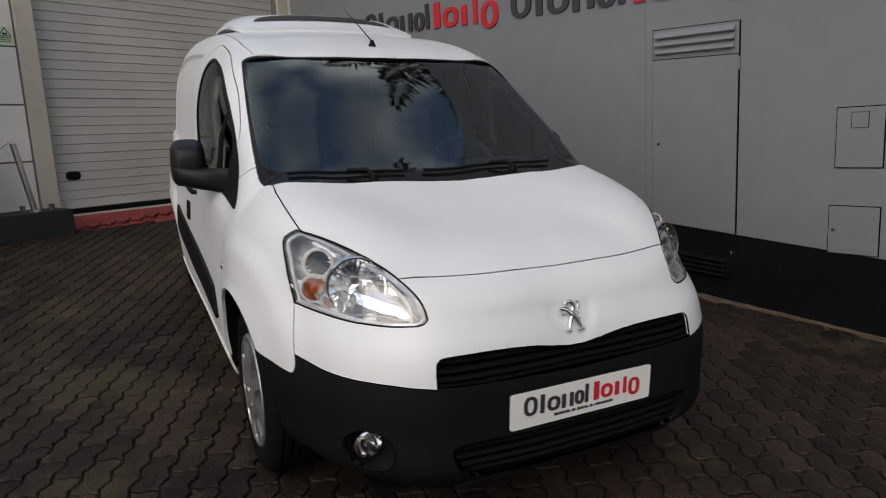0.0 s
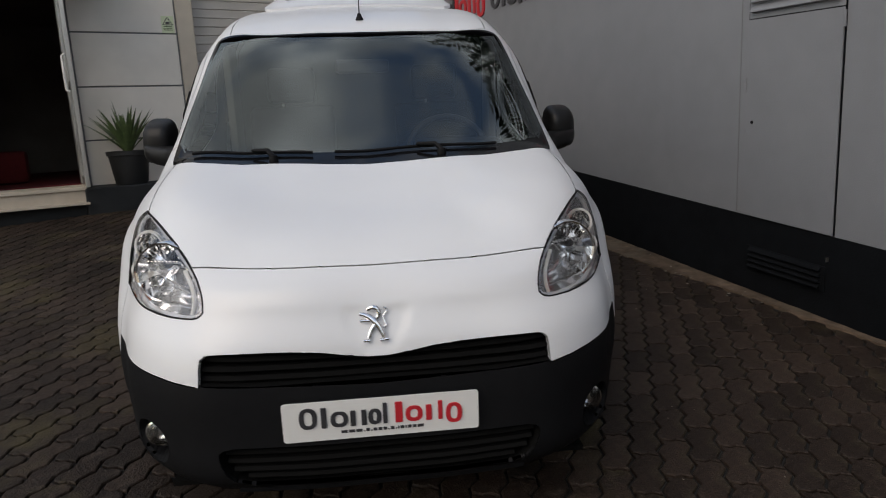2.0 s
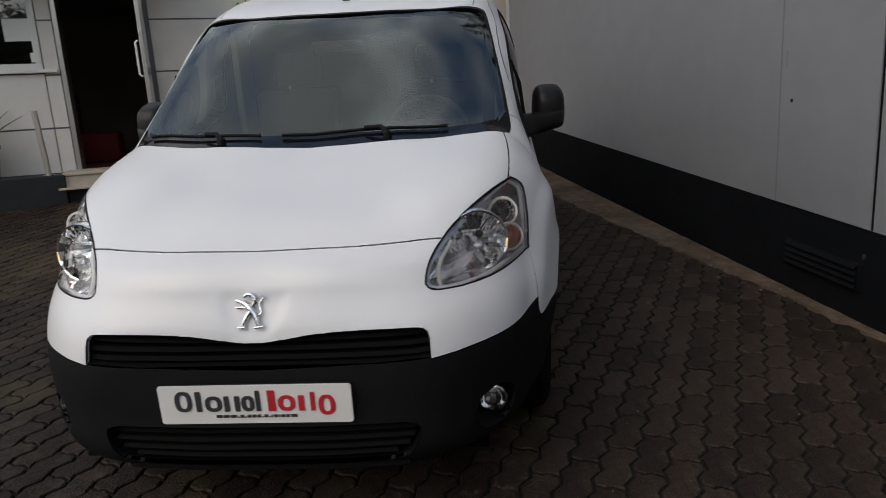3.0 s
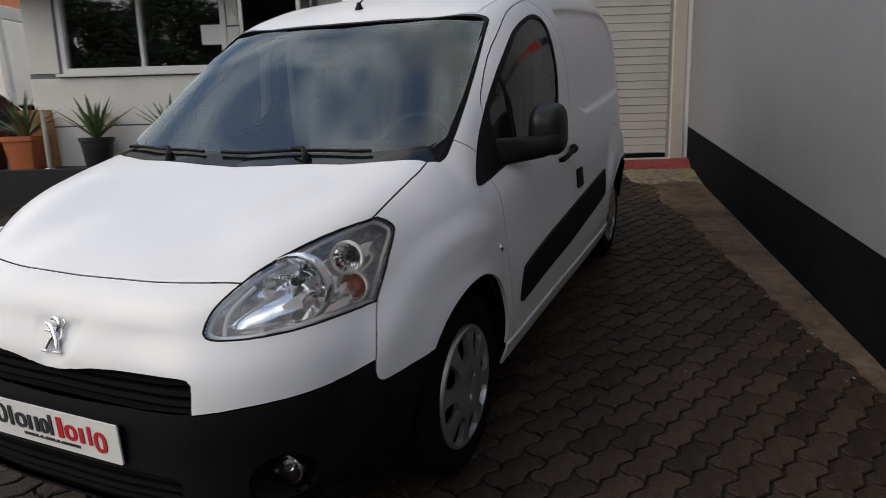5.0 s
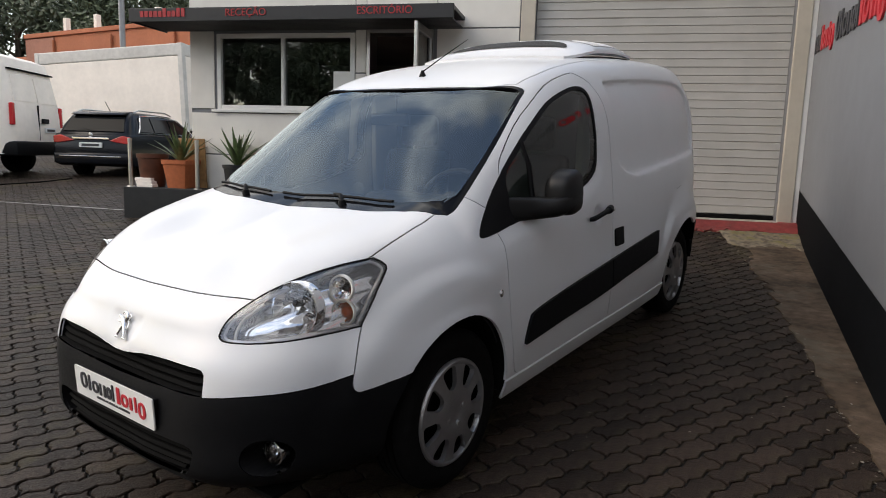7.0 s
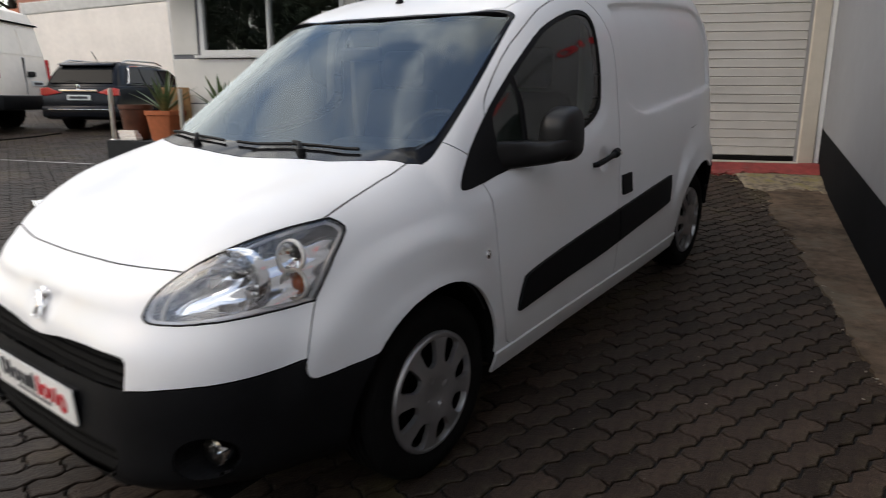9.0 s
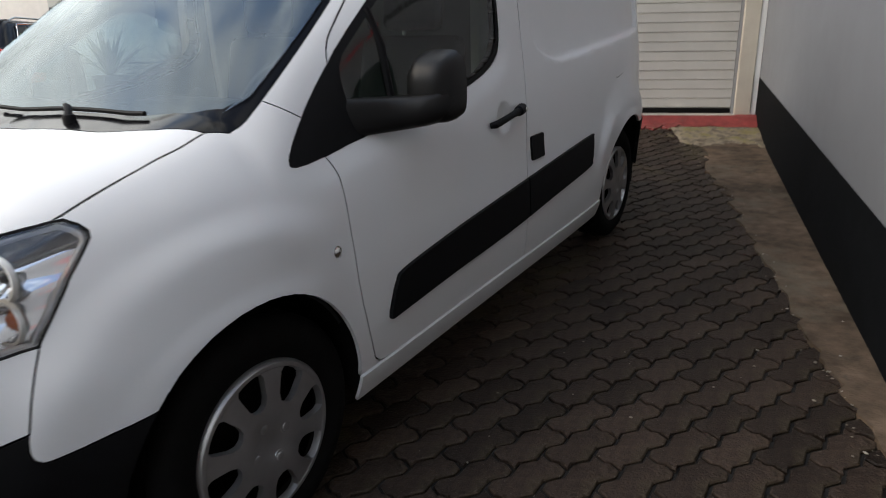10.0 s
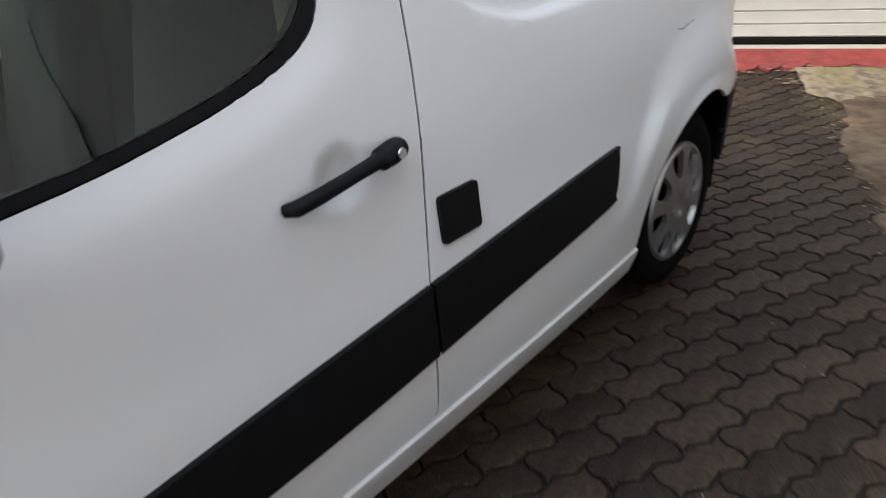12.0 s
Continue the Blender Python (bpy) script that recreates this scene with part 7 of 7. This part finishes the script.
def box_wall():
    """A white box body behind the cars, with a grey top rail."""
    a, b = Vector((-13.95, 8.4)), Vector((-18.5, 6.75))
    ang = math.atan2(b.y - a.y, b.x - a.x)
    m = Matrix.Translation((a.x, a.y, ground_z(a.x, a.y) + 0.10)) @ Matrix.Rotation(ang, 4, "Z") @ Matrix.Rotation(radians(2.6), 4, "Y")
    long = (b - a).length
    box = thing("box_trailer", m, "white box trailer with grey top rail standing behind the parked cars", "trailer")
    part("box_body", block(0.0, long, -2.4, 0.0, 0.75, 2.70, 0.03), "white_wall", box)
    part("top_rail", block(-0.01, long + 0.01, -2.41, 0.012, 2.70, 3.02, 0.03), "rail_grey", box, "grey top rail")
    for x in (0.03, long - 0.03):
        part("corner_post", block(x - 0.07, x + 0.07, -0.12, 0.03, 0.7, 3.02, 0.012), "rail_grey", box)
    part("underframe", block(0.2, long - 0.2, -1.9, -0.4, 0.5, 0.75), "dark", box)
    for x in (1.3, 2.5):
        for y in (-0.05, -2.1):
            part("wheel", turned([(0.0, 0.05), (0.3, 0.05), (0.45, 0.0), (0.47, -0.25), (0.3, -0.27)], 20, Matrix.Translation((x, y, 0.46)) @ Matrix.Rotation(radians(-90), 4, "X")), "rubber", box)
    part("support_leg", block(long - 0.9, long - 0.75, -1.3, -1.1, 0.0, 0.5), "dark", box)


box_wall()


def orange_building():
    m = Matrix.Translation((-38.5, 14.6, 0.7)) @ Matrix.Rotation(radians(7.2), 4, "Z")
    house = thing("orange_building", m, "long low orange rendered building with white chimneys", "building")
    part("wall", block(2.6, 24, 0, 9, -1.5, 6.1, 0.02), "orange_wall", house)
    part("end_wall", block(0.0, 2.58, -0.05, 9, -1.5, 6.05, 0.02), "faded_wall", house, "faded pinkish end wall")
    part("annex", block(-3.2, -0.02, 0.6, 7, -1.5, 5.3, 0.02), "orange_wall", house)
    part("parapet", block(-0.08, 24.1, -0.1, 9.1, 6.1, 6.32, 0.02), "orange_wall", house)
    for x in (2.9, 5.5, 10.2, 15.0):
        part("chimney", block(x - 0.13, x + 0.13, 0.4, 0.66, 6.32, 7.1, 0.02), "white_wall", house)
    for x in (1.2, 4.0, 6.9, 9.8, 13.0):
        w = part("window", block(x - 0.6, x + 0.6, -0.07, 0.0, 3.6, 4.5, 0.01), "car_glass", house)
        part("window_frame", block(x - 0.68, x + 0.68, -0.10, -0.072, 4.5, 4.58), "white_frame", w)
    for x in (2.6, 7.4, 12.0):
        part("downpipe", tube([(x, -0.08, -1.0), (x, -0.08, 5.9)], 0.06, 8), "orange_wall", house)


orange_building()


def lamp_post():
    """A grey steel post behind the trailer, its arm rising to one side."""
    p = thing("lamp_post", Matrix.Translation((-18.8, 9.35, ground_z(-18.8, 9.35))), "grey steel post with a raked arm behind the trailer", "post")
    part("shaft", tube([(0, 0, 0), (0, 0, 5.4)], 0.09, 12), "lamp_grey", p, smooth=40)
    arm = extruded([(-0.12, 5.3), (-0.12, 5.55), (0.55, 6.5), (0.95, 6.5), (0.35, 5.5), (0.12, 5.3)], -0.06, 0.06, "xz", 0.015)
    part("arm", arm, "canopy", p).matrix_local = Matrix.Rotation(radians(62), 4, "Z")


lamp_post()


# ---- marks and litter on the yard ----
def ground_line(points, half, lift, mat, name, label, category, kind="structure"):
    bm = bmesh.new()
    prev = None
    rng = random.Random(len(points))
    for k, (x, y) in enumerate(smooth_line(points, 10)):
        q = smooth_line(points, 10)
        d = Vector(q[min(k + 1, len(q) - 1)]) - Vector(q[max(k - 1, 0)])
        n = Vector((-d.y, d.x)).normalized()
        w = half * rng.uniform(0.85, 1.1)
        row = [bm.verts.new((x + n.x * w * t, y + n.y * w * t, ground_z(x, y) + lift)) for t in (-1, 1)]
        if prev:
            bm.faces.new((prev[0], prev[1], row[1], row[0]))
        prev = row
    return tagged(put(name, bm, mat), label, category, kind=kind)


ground_line([(-12.5, 1.3), (-9.55, 2.25), (-7.17, 2.91), (-6.75, 3.02)], 0.035, 0.006, "line_paint", "parking_line", "worn white painted parking line on the pavers", "line")
hose = tube([(x, y, ground_z(x, y) + 0.012) for x, y in smooth_line([(-12.9, 2.4), (-12.2, 3.2), (-12.0, 3.9), (-12.15, 4.55)], 8)], 0.012, 6)
tagged(put("hose", hose, "dark", smooth=60), "thin dark hose lying across the yard", "hose")


def grit():
    """Small pale stones and leaf scraps near the shutter and along the wall's foot."""
    rng = random.Random(17)
    bm = bmesh.new()
    for k in range(95):
        if k < 70:
            s, out = rng.gauss(0.75, 0.5), abs(rng.gauss(0.35, 0.25)) + 0.2
            p = FACADE @ Vector((max(s, 0.1), out, 0))
        else:
            p = WALL @ Vector((rng.uniform(0.3, 5.6), abs(rng.gauss(0.25, 0.5)) + 0.02, 0))
        r = rng.uniform(0.002, 0.006)
        m = Matrix.Translation((p.x, p.y, ground_z(p.x, p.y) + 0.012 + r * 0.3)) @ Matrix.Rotation(rng.uniform(0, 6), 4, "Z") @ Matrix.Diagonal((r * rng.uniform(0.8, 1.8), r, r * 0.5, 1))
        bmesh.ops.create_icosphere(bm, subdivisions=1, radius=1.0, matrix=m)
    for k in range(90):
        x, y, r = rng.uniform(0.95, 2.2), rng.uniform(-2.5, 4.5), rng.uniform(0.0012, 0.0035)
        bmesh.ops.create_icosphere(bm, subdivisions=1, radius=1.0, matrix=Matrix.Translation((x, y, ground_z(x, y) + 0.002)) @ Matrix.Rotation(rng.uniform(0, 6), 4, "Z") @ Matrix.Diagonal((r * 1.8, r, r * 0.5, 1)))
    for k in range(140):
        t = rng.random()
        x, y = 0.62 + 1.6 * t + rng.gauss(0, 0.04), 5.3 - 4.4 * t + rng.gauss(0, 0.05) + 0.25 * math.sin(math.pi * t)
        r = rng.uniform(0.002, 0.007)
        bmesh.ops.create_icosphere(bm, subdivisions=1, radius=1.0, matrix=Matrix.Translation((x, y, ground_z(x, y) + 0.008)) @ Matrix.Rotation(rng.uniform(0, 6), 4, "Z") @ Matrix.Diagonal((r * 1.5, r, r * 0.5, 1)))
    ob = tagged(put("grit", bm, "pebble"), "scattered pale grit and scraps on the ground", "grit", kind="stuff")
    moss = bmesh.new()
    for k in range(120):
        s, out = rng.gauss(0.6, 0.26), abs(rng.gauss(0.26, 0.16)) + 0.19
        p = FACADE @ Vector((min(max(s, 0.06), 2.2), out, 0))
        r = rng.uniform(0.008, 0.028)
        m = Matrix.Translation((p.x, p.y, ground_z(p.x, p.y) + 0.012)) @ Matrix.Rotation(rng.uniform(0, 6), 4, "Z") @ Matrix.Diagonal((r * rng.uniform(0.8, 2.0), r, 0.003, 1))
        bmesh.ops.create_icosphere(moss, subdivisions=1, radius=1.0, matrix=m)
    tagged(put("moss", moss, "moss", smooth=60), "thin tufts of pale moss before the shutter", "moss", kind="stuff")
    red = bmesh.new()
    for k in range(16):
        p = FACADE @ Vector((rng.uniform(0.5, 2.9), rng.uniform(0.20, 0.36), 0))
        w, h = rng.uniform(0.05, 0.14), rng.uniform(0.012, 0.03)
        a = rng.uniform(-0.5, 0.5) + radians(23.9)
        pts = [red.verts.new((p.x + math.cos(a) * x - math.sin(a) * y, p.y + math.sin(a) * x + math.cos(a) * y, ground_z(p.x, p.y) + 0.006)) for x, y in ((-w, 0), (-w * 0.3, -h), (w * 0.6, -h * 0.7), (w, h * 0.2), (w * 0.2, h))]
        red.faces.new(pts)
    tagged(put("paint_drips", red, "red_paint"), "worn red paint spilt on the pavers", "paint", kind="stuff")


grit()


def mortar_patch():
    """Broken pale mortar, grown over with moss, where the apron meets the ramp."""
    rng = random.Random(31)
    bm = bmesh.new()
    rows = []
    for s in np.linspace(0.03, 0.88, 34):
        inner, outer = 0.37, 1.05 - 0.5 * max(0, s - 0.5) + 0.08 * math.sin(s * 11) + rng.uniform(-0.05, 0.05)
        row = []
        for t in np.linspace(0, 1, 9):
            p = FACADE @ Vector((s + rng.uniform(-0.012, 0.012), inner + (outer - inner) * t, 0))
            edge = min(t, 1 - t, (s - 0.03) * 3, (0.88 - s) * 3)
            row.append(bm.verts.new((p.x, p.y, ground_z(p.x, p.y) + (0.006 if edge < 0.05 else 0.020 + rng.uniform(-0.006, 0.012)) + 0.01 * (1 - t) ** 2)))
        rows.append(row)
    for a, b in zip(rows, rows[1:]):
        for i in range(8):
            bm.faces.new((a[i], a[i + 1], b[i + 1], b[i]))
    tagged(put("mortar_patch", bm, "mortar", smooth=50), "pale broken mortar with moss beside the red ramp", "mortar", kind="stuff")


mortar_patch()


# ---- trees: trunk, limbs and many small leaves ----
def leaf_cloud(rng, centres, per, size, spread):
    verts, faces = [], []
    for c, r in centres:
        for _ in range(per):
            d = Vector((rng.gauss(0, 1), rng.gauss(0, 1), rng.gauss(0, 0.8)))
            p = Vector(c) + d.normalized() * r * rng.random() ** 0.45 * spread
            u = Vector((rng.gauss(0, 1), rng.gauss(0, 1), rng.gauss(0, 1))).normalized()
            w = u.orthogonal().normalized()
            s = size * rng.uniform(0.6, 1.3)
            k = len(verts)
            verts += [p - u * s, p + w * s * 0.45, p + u * s, p - w * s * 0.45]
            faces.append((k, k + 1, k + 2, k + 3))
    return verts, faces


def tree(m, height, seed, label="dark green leafy tree", per=260):
    rng = random.Random(seed)
    t = thing("tree", m, label, "tree", "trees round the yard")
    trunk = bmesh.new()
    tube([(0, 0, 0), (0.06, 0.03, height * 0.3), (0.0, 0.05, height * 0.62), (0.08, 0.0, height * 0.85)], [height * 0.028, height * 0.022, height * 0.014, height * 0.004], 9, trunk)
    centres = []
    for k in range(16):
        a, z = 2.4 * k + rng.uniform(-0.4, 0.4), height * (0.32 + 0.6 * k / 16)
        reach = height * (0.30 - 0.20 * k / 16) * rng.uniform(0.8, 1.25)
        tip = Vector((math.cos(a) * reach, math.sin(a) * reach, z + height * 0.10))
        tube([(0, 0, z - height * 0.04), tuple(tip * 0.55 + Vector((0, 0, z * 0.40))), tuple(tip)], [height * 0.009, height * 0.006, height * 0.002], 6, trunk)
        centres.append((tip, height * rng.uniform(0.10, 0.16)))
        centres.append((tip * 0.62 + Vector((0, 0, z * 0.36)), height * rng.uniform(0.08, 0.13)))
    centres.append((Vector((0, 0, height * 0.95)), height * 0.12))
    part("trunk", trunk, "bark", t, smooth=40)
    v, f = leaf_cloud(rng, centres, per, height * 0.017, 1.0)
    me = bpy.data.meshes.new("crown")
    me.from_pydata([tuple(p) for p in v], [], f)
    me.materials.append(M["leaf"])
    crown = new("crown", me)
    crown.parent = t
    return t


first = tree(Matrix.Translation((-60, 44, 1)), 14, 11)
second = tree(Matrix.Translation((-48, 46, 1)), 12, 12)
rng = random.Random(8)
for k in range(26):
    x = -92 + 4.2 * k
    y = 46 + rng.uniform(-5, 6) + 0.12 * (x + 60)
    m = Matrix.Translation((x, y, 0.8)) @ Matrix.Rotation(rng.uniform(0, 6), 4, "Z")
    copy_thing(first if k % 2 else second, m)
for x, y in ((-63, 17), (-58, 22), (-54, 27), (-51, 31), (-45, 36), (-66, 12), (-60, 29), (-69, 21), (-34, 39), (-39, 38)):
    copy_thing(first, Matrix.Translation((x, y, 0.8)) @ Matrix.Rotation(rng.uniform(0, 6), 4, "Z"))
for k in range(26):  # across the road behind the camera
    m = Matrix.Translation((-50 + 4.0 * k, -52 + rng.uniform(-5, 5), -1.1)) @ Matrix.Rotation(rng.uniform(0, 6), 4, "Z")
    copy_thing(second if k % 2 else first, m)


def palm(m, height, seed):
    """A palm behind the side wall whose fronds hang over the yard."""
    rng = random.Random(seed)
    p = thing("palm", m, "tall palm behind the grey wall with hanging fronds", "palm")
    part("trunk", tube([(0, 0, -1), (0.05, 0, height * 0.5), (0.0, 0.05, height)], [0.26, 0.21, 0.18], 14), "bark", p, smooth=40)
    for k in range(34):
        a = 2.399 * k
        lift = 0.9 - 1.25 * k / 34
        length = rng.uniform(2.9, 3.5)
        bm = bmesh.new()
        pts = []
        for t in np.linspace(0, 1, 12):
            pts.append(Vector((length * t * math.cos(lift * (1 - 0.5 * t)), 0, length * (t * math.sin(lift) - 0.55 * t * t))))
        tube(pts, [0.03 * (1 - 0.85 * t) for t in np.linspace(0, 1, 12)], 5, bm)
        for i in range(2, 52):
            t = i / 52
            j = min(int(t * 11), 10)
            c = pts[j].lerp(pts[j + 1], t * 11 - j)
            l = 0.55 * math.sin(math.pi * min(t * 0.9 + 0.1, 1)) + 0.1
            for s in (1, -1):
                w = 0.026
                l *= rng.uniform(0.75, 1.2)
                d = Vector((rng.uniform(0.4, 0.7) * l, s * l * rng.uniform(0.6, 0.9), -rng.uniform(0.2, 0.55) * l))
                v = [bm.verts.new(q) for q in (c, c + d * 0.5 + Vector((w, 0, 0.01)), c + d, c + d * 0.5 - Vector((w, 0, 0.01)))]
                bm.faces.new(v)
        bmesh.ops.rotate(bm, cent=(0, 0, 0), matrix=Matrix.Rotation(a, 3, "Z"), verts=bm.verts)
        bmesh.ops.translate(bm, vec=(0, 0, height), verts=bm.verts)
        part("frond", bm, "palm", p)
    return p


palm(Matrix.Translation((3.85, 4.25, 0.2)), 6.9, 3)


# ---- paving: wavy interlocking concrete pavers in running bond ----
PAVE_L, PAVE_W, PAVE_TURN = 0.2325, 0.1045, radians(69.5)
WAVE, GAP, CHAMFER = 0.0105, 0.0054, 0.004


def paver_outline(gap):
    """One paver: its long sides wave twice, its ends once; local x along."""
    def wave(u):
        return WAVE * math.sin(4 * math.pi * u / PAVE_L)

    us = np.linspace(0, PAVE_L, 9)
    low = [(u, wave(u)) for u in us]
    high = [(u, PAVE_W + wave(u)) for u in us[::-1]]
    right = [(PAVE_L + 0.006, PAVE_W * 0.33), (PAVE_L - 0.006, PAVE_W * 0.67)]
    left = [(-0.006, PAVE_W * 0.67), (0.006, PAVE_W * 0.33)]
    line = low + right + high + left
    c = np.mean(line, axis=0)
    out = []
    for x, y in line:
        dx, dy = x - c[0], y - c[1]
        out.append((x - gap * (1 if dx > 0 else -1) * min(1, abs(dx) / (PAVE_L * 0.40)) ** 6, y - gap * (1 if dy > 0 else -1)))
    return [(x - PAVE_L / 2, y - PAVE_W / 2) for x, y in out]


PAVER_TOP, PAVER_EDGE = paver_outline(GAP + CHAMFER), paver_outline(GAP)
PAVER_VERTS = np.array([(x, y, 0.0) for x, y in PAVER_TOP] + [(x, y, -0.004) for x, y in PAVER_EDGE] + [(x, y, -0.022) for x, y in PAVER_EDGE])
n_out = len(PAVER_TOP)
PAVER_FACES = [list(range(n_out))]
for ring in (0, 1):
    for i in range(n_out):
        j = (i + 1) % n_out
        PAVER_FACES.append([ring * n_out + i, (ring + 1) * n_out + i, (ring + 1) * n_out + j, ring * n_out + j])

paving = tagged(thing("paving", Matrix(), "brown wavy interlocking concrete pavers of the sloping yard", "paving", kind="structure"), "")
pm = bpy.data.meshes.new("paver")
pm.from_pydata([tuple(v) for v in PAVER_VERTS], [], PAVER_FACES)
pm.materials.append(M["paver"])

rng = random.Random(21)
away = FACADE.inverted()
near, rest, red = [], [], []
cx, cy = math.cos(PAVE_TURN), math.sin(PAVE_TURN)
for r in range(-260, 260):
    for k in range(-110, 80):
        u, v = (k + 0.5 * (r % 2)) * PAVE_L, r * PAVE_W
        x, y = u * cx + v * cy, u * cy - v * cx
        if not (-22 < x < 3.0 and -6.0 < y < 10):
            continue
        f = away @ Vector((x, y, 0))
        if f.x < 3.12 and 0.15 < f.y < 0.40 and f.x > 0.75:
            if 0.20 < f.y < 0.35:
                red.append((x, y))
            continue
        if f.y < (0.40 if f.x < 3.12 else 0.42 if f.x < 8.5 else -9):
            continue
        wl = (WALL.inverted() @ Vector((x, y, 0))).y
        if wl < 0.02 or (x < -9 and y < 0.28 * (x + 9) - 3.5):
            continue
        (near if 0.82 < x < 2.2 and -1.3 < y < 4.1 and wl > 0.1 and len(near) < 300 else rest).append((x, y))


def paver_pose(x, y):
    e = 0.05
    gx, gy = (ground_z(x + e, y) - ground_z(x - e, y)) / (2 * e), (ground_z(x, y + e) - ground_z(x, y - e)) / (2 * e)
    n = Vector((-gx + rng.uniform(-0.012, 0.012), -gy + rng.uniform(-0.012, 0.012), 1)).normalized()
    a = Vector((cx, cy, gx * cx + gy * cy))
    a = (a - n * a.dot(n)).normalized()
    # the pattern's second axis lies to the right of its first, so the piece is turned face up by half a turn about its length
    b = n.cross(a)
    m = Matrix((a, b, n)).transposed().to_4x4()
    m.translation = (x, y, ground_z(x, y) + rng.uniform(-0.0015, 0.0015))
    return m


red_mesh = pm.copy()
red_mesh.materials[0] = M["red_paver"]
slope_z = (0.604 - 0.55) / 0.20
for x, y in red:
    f = away @ Vector((x, y, 0))
    n = (FACADE.to_3x3() @ Vector((0, slope_z, 1))).normalized()
    a = Vector((cx, cy, 0))
    a = (a - n * a.dot(n)).normalized()
    m = Matrix((a, n.cross(a), n)).transposed().to_4x4()
    m.translation = (x, y, ramp_z(f.x, f.y) + rng.uniform(-0.002, 0.002))
    ob = new("paver", red_mesh)
    ob.parent = threshold_ramp
    ob.matrix_local = away @ m
for x, y in near:
    ob = new("paver", pm)
    ob.parent = paving
    ob.matrix_local = paver_pose(x, y)
allv = np.empty((len(rest) * len(PAVER_VERTS), 3))
for i, (x, y) in enumerate(rest):
    m = np.array(paver_pose(x, y))
    allv[i * len(PAVER_VERTS):(i + 1) * len(PAVER_VERTS)] = PAVER_VERTS @ m[:3, :3].T + m[:3, 3]
me = bpy.data.meshes.new("paver_field")
me.from_pydata(allv.tolist(), [], [[i * len(PAVER_VERTS) + q for q in f] for i in range(len(rest)) for f in PAVER_FACES])
me.materials.append(M["paver"])
field = new("paver_field", me)
field.parent = paving
field["kind"] = "stuff"
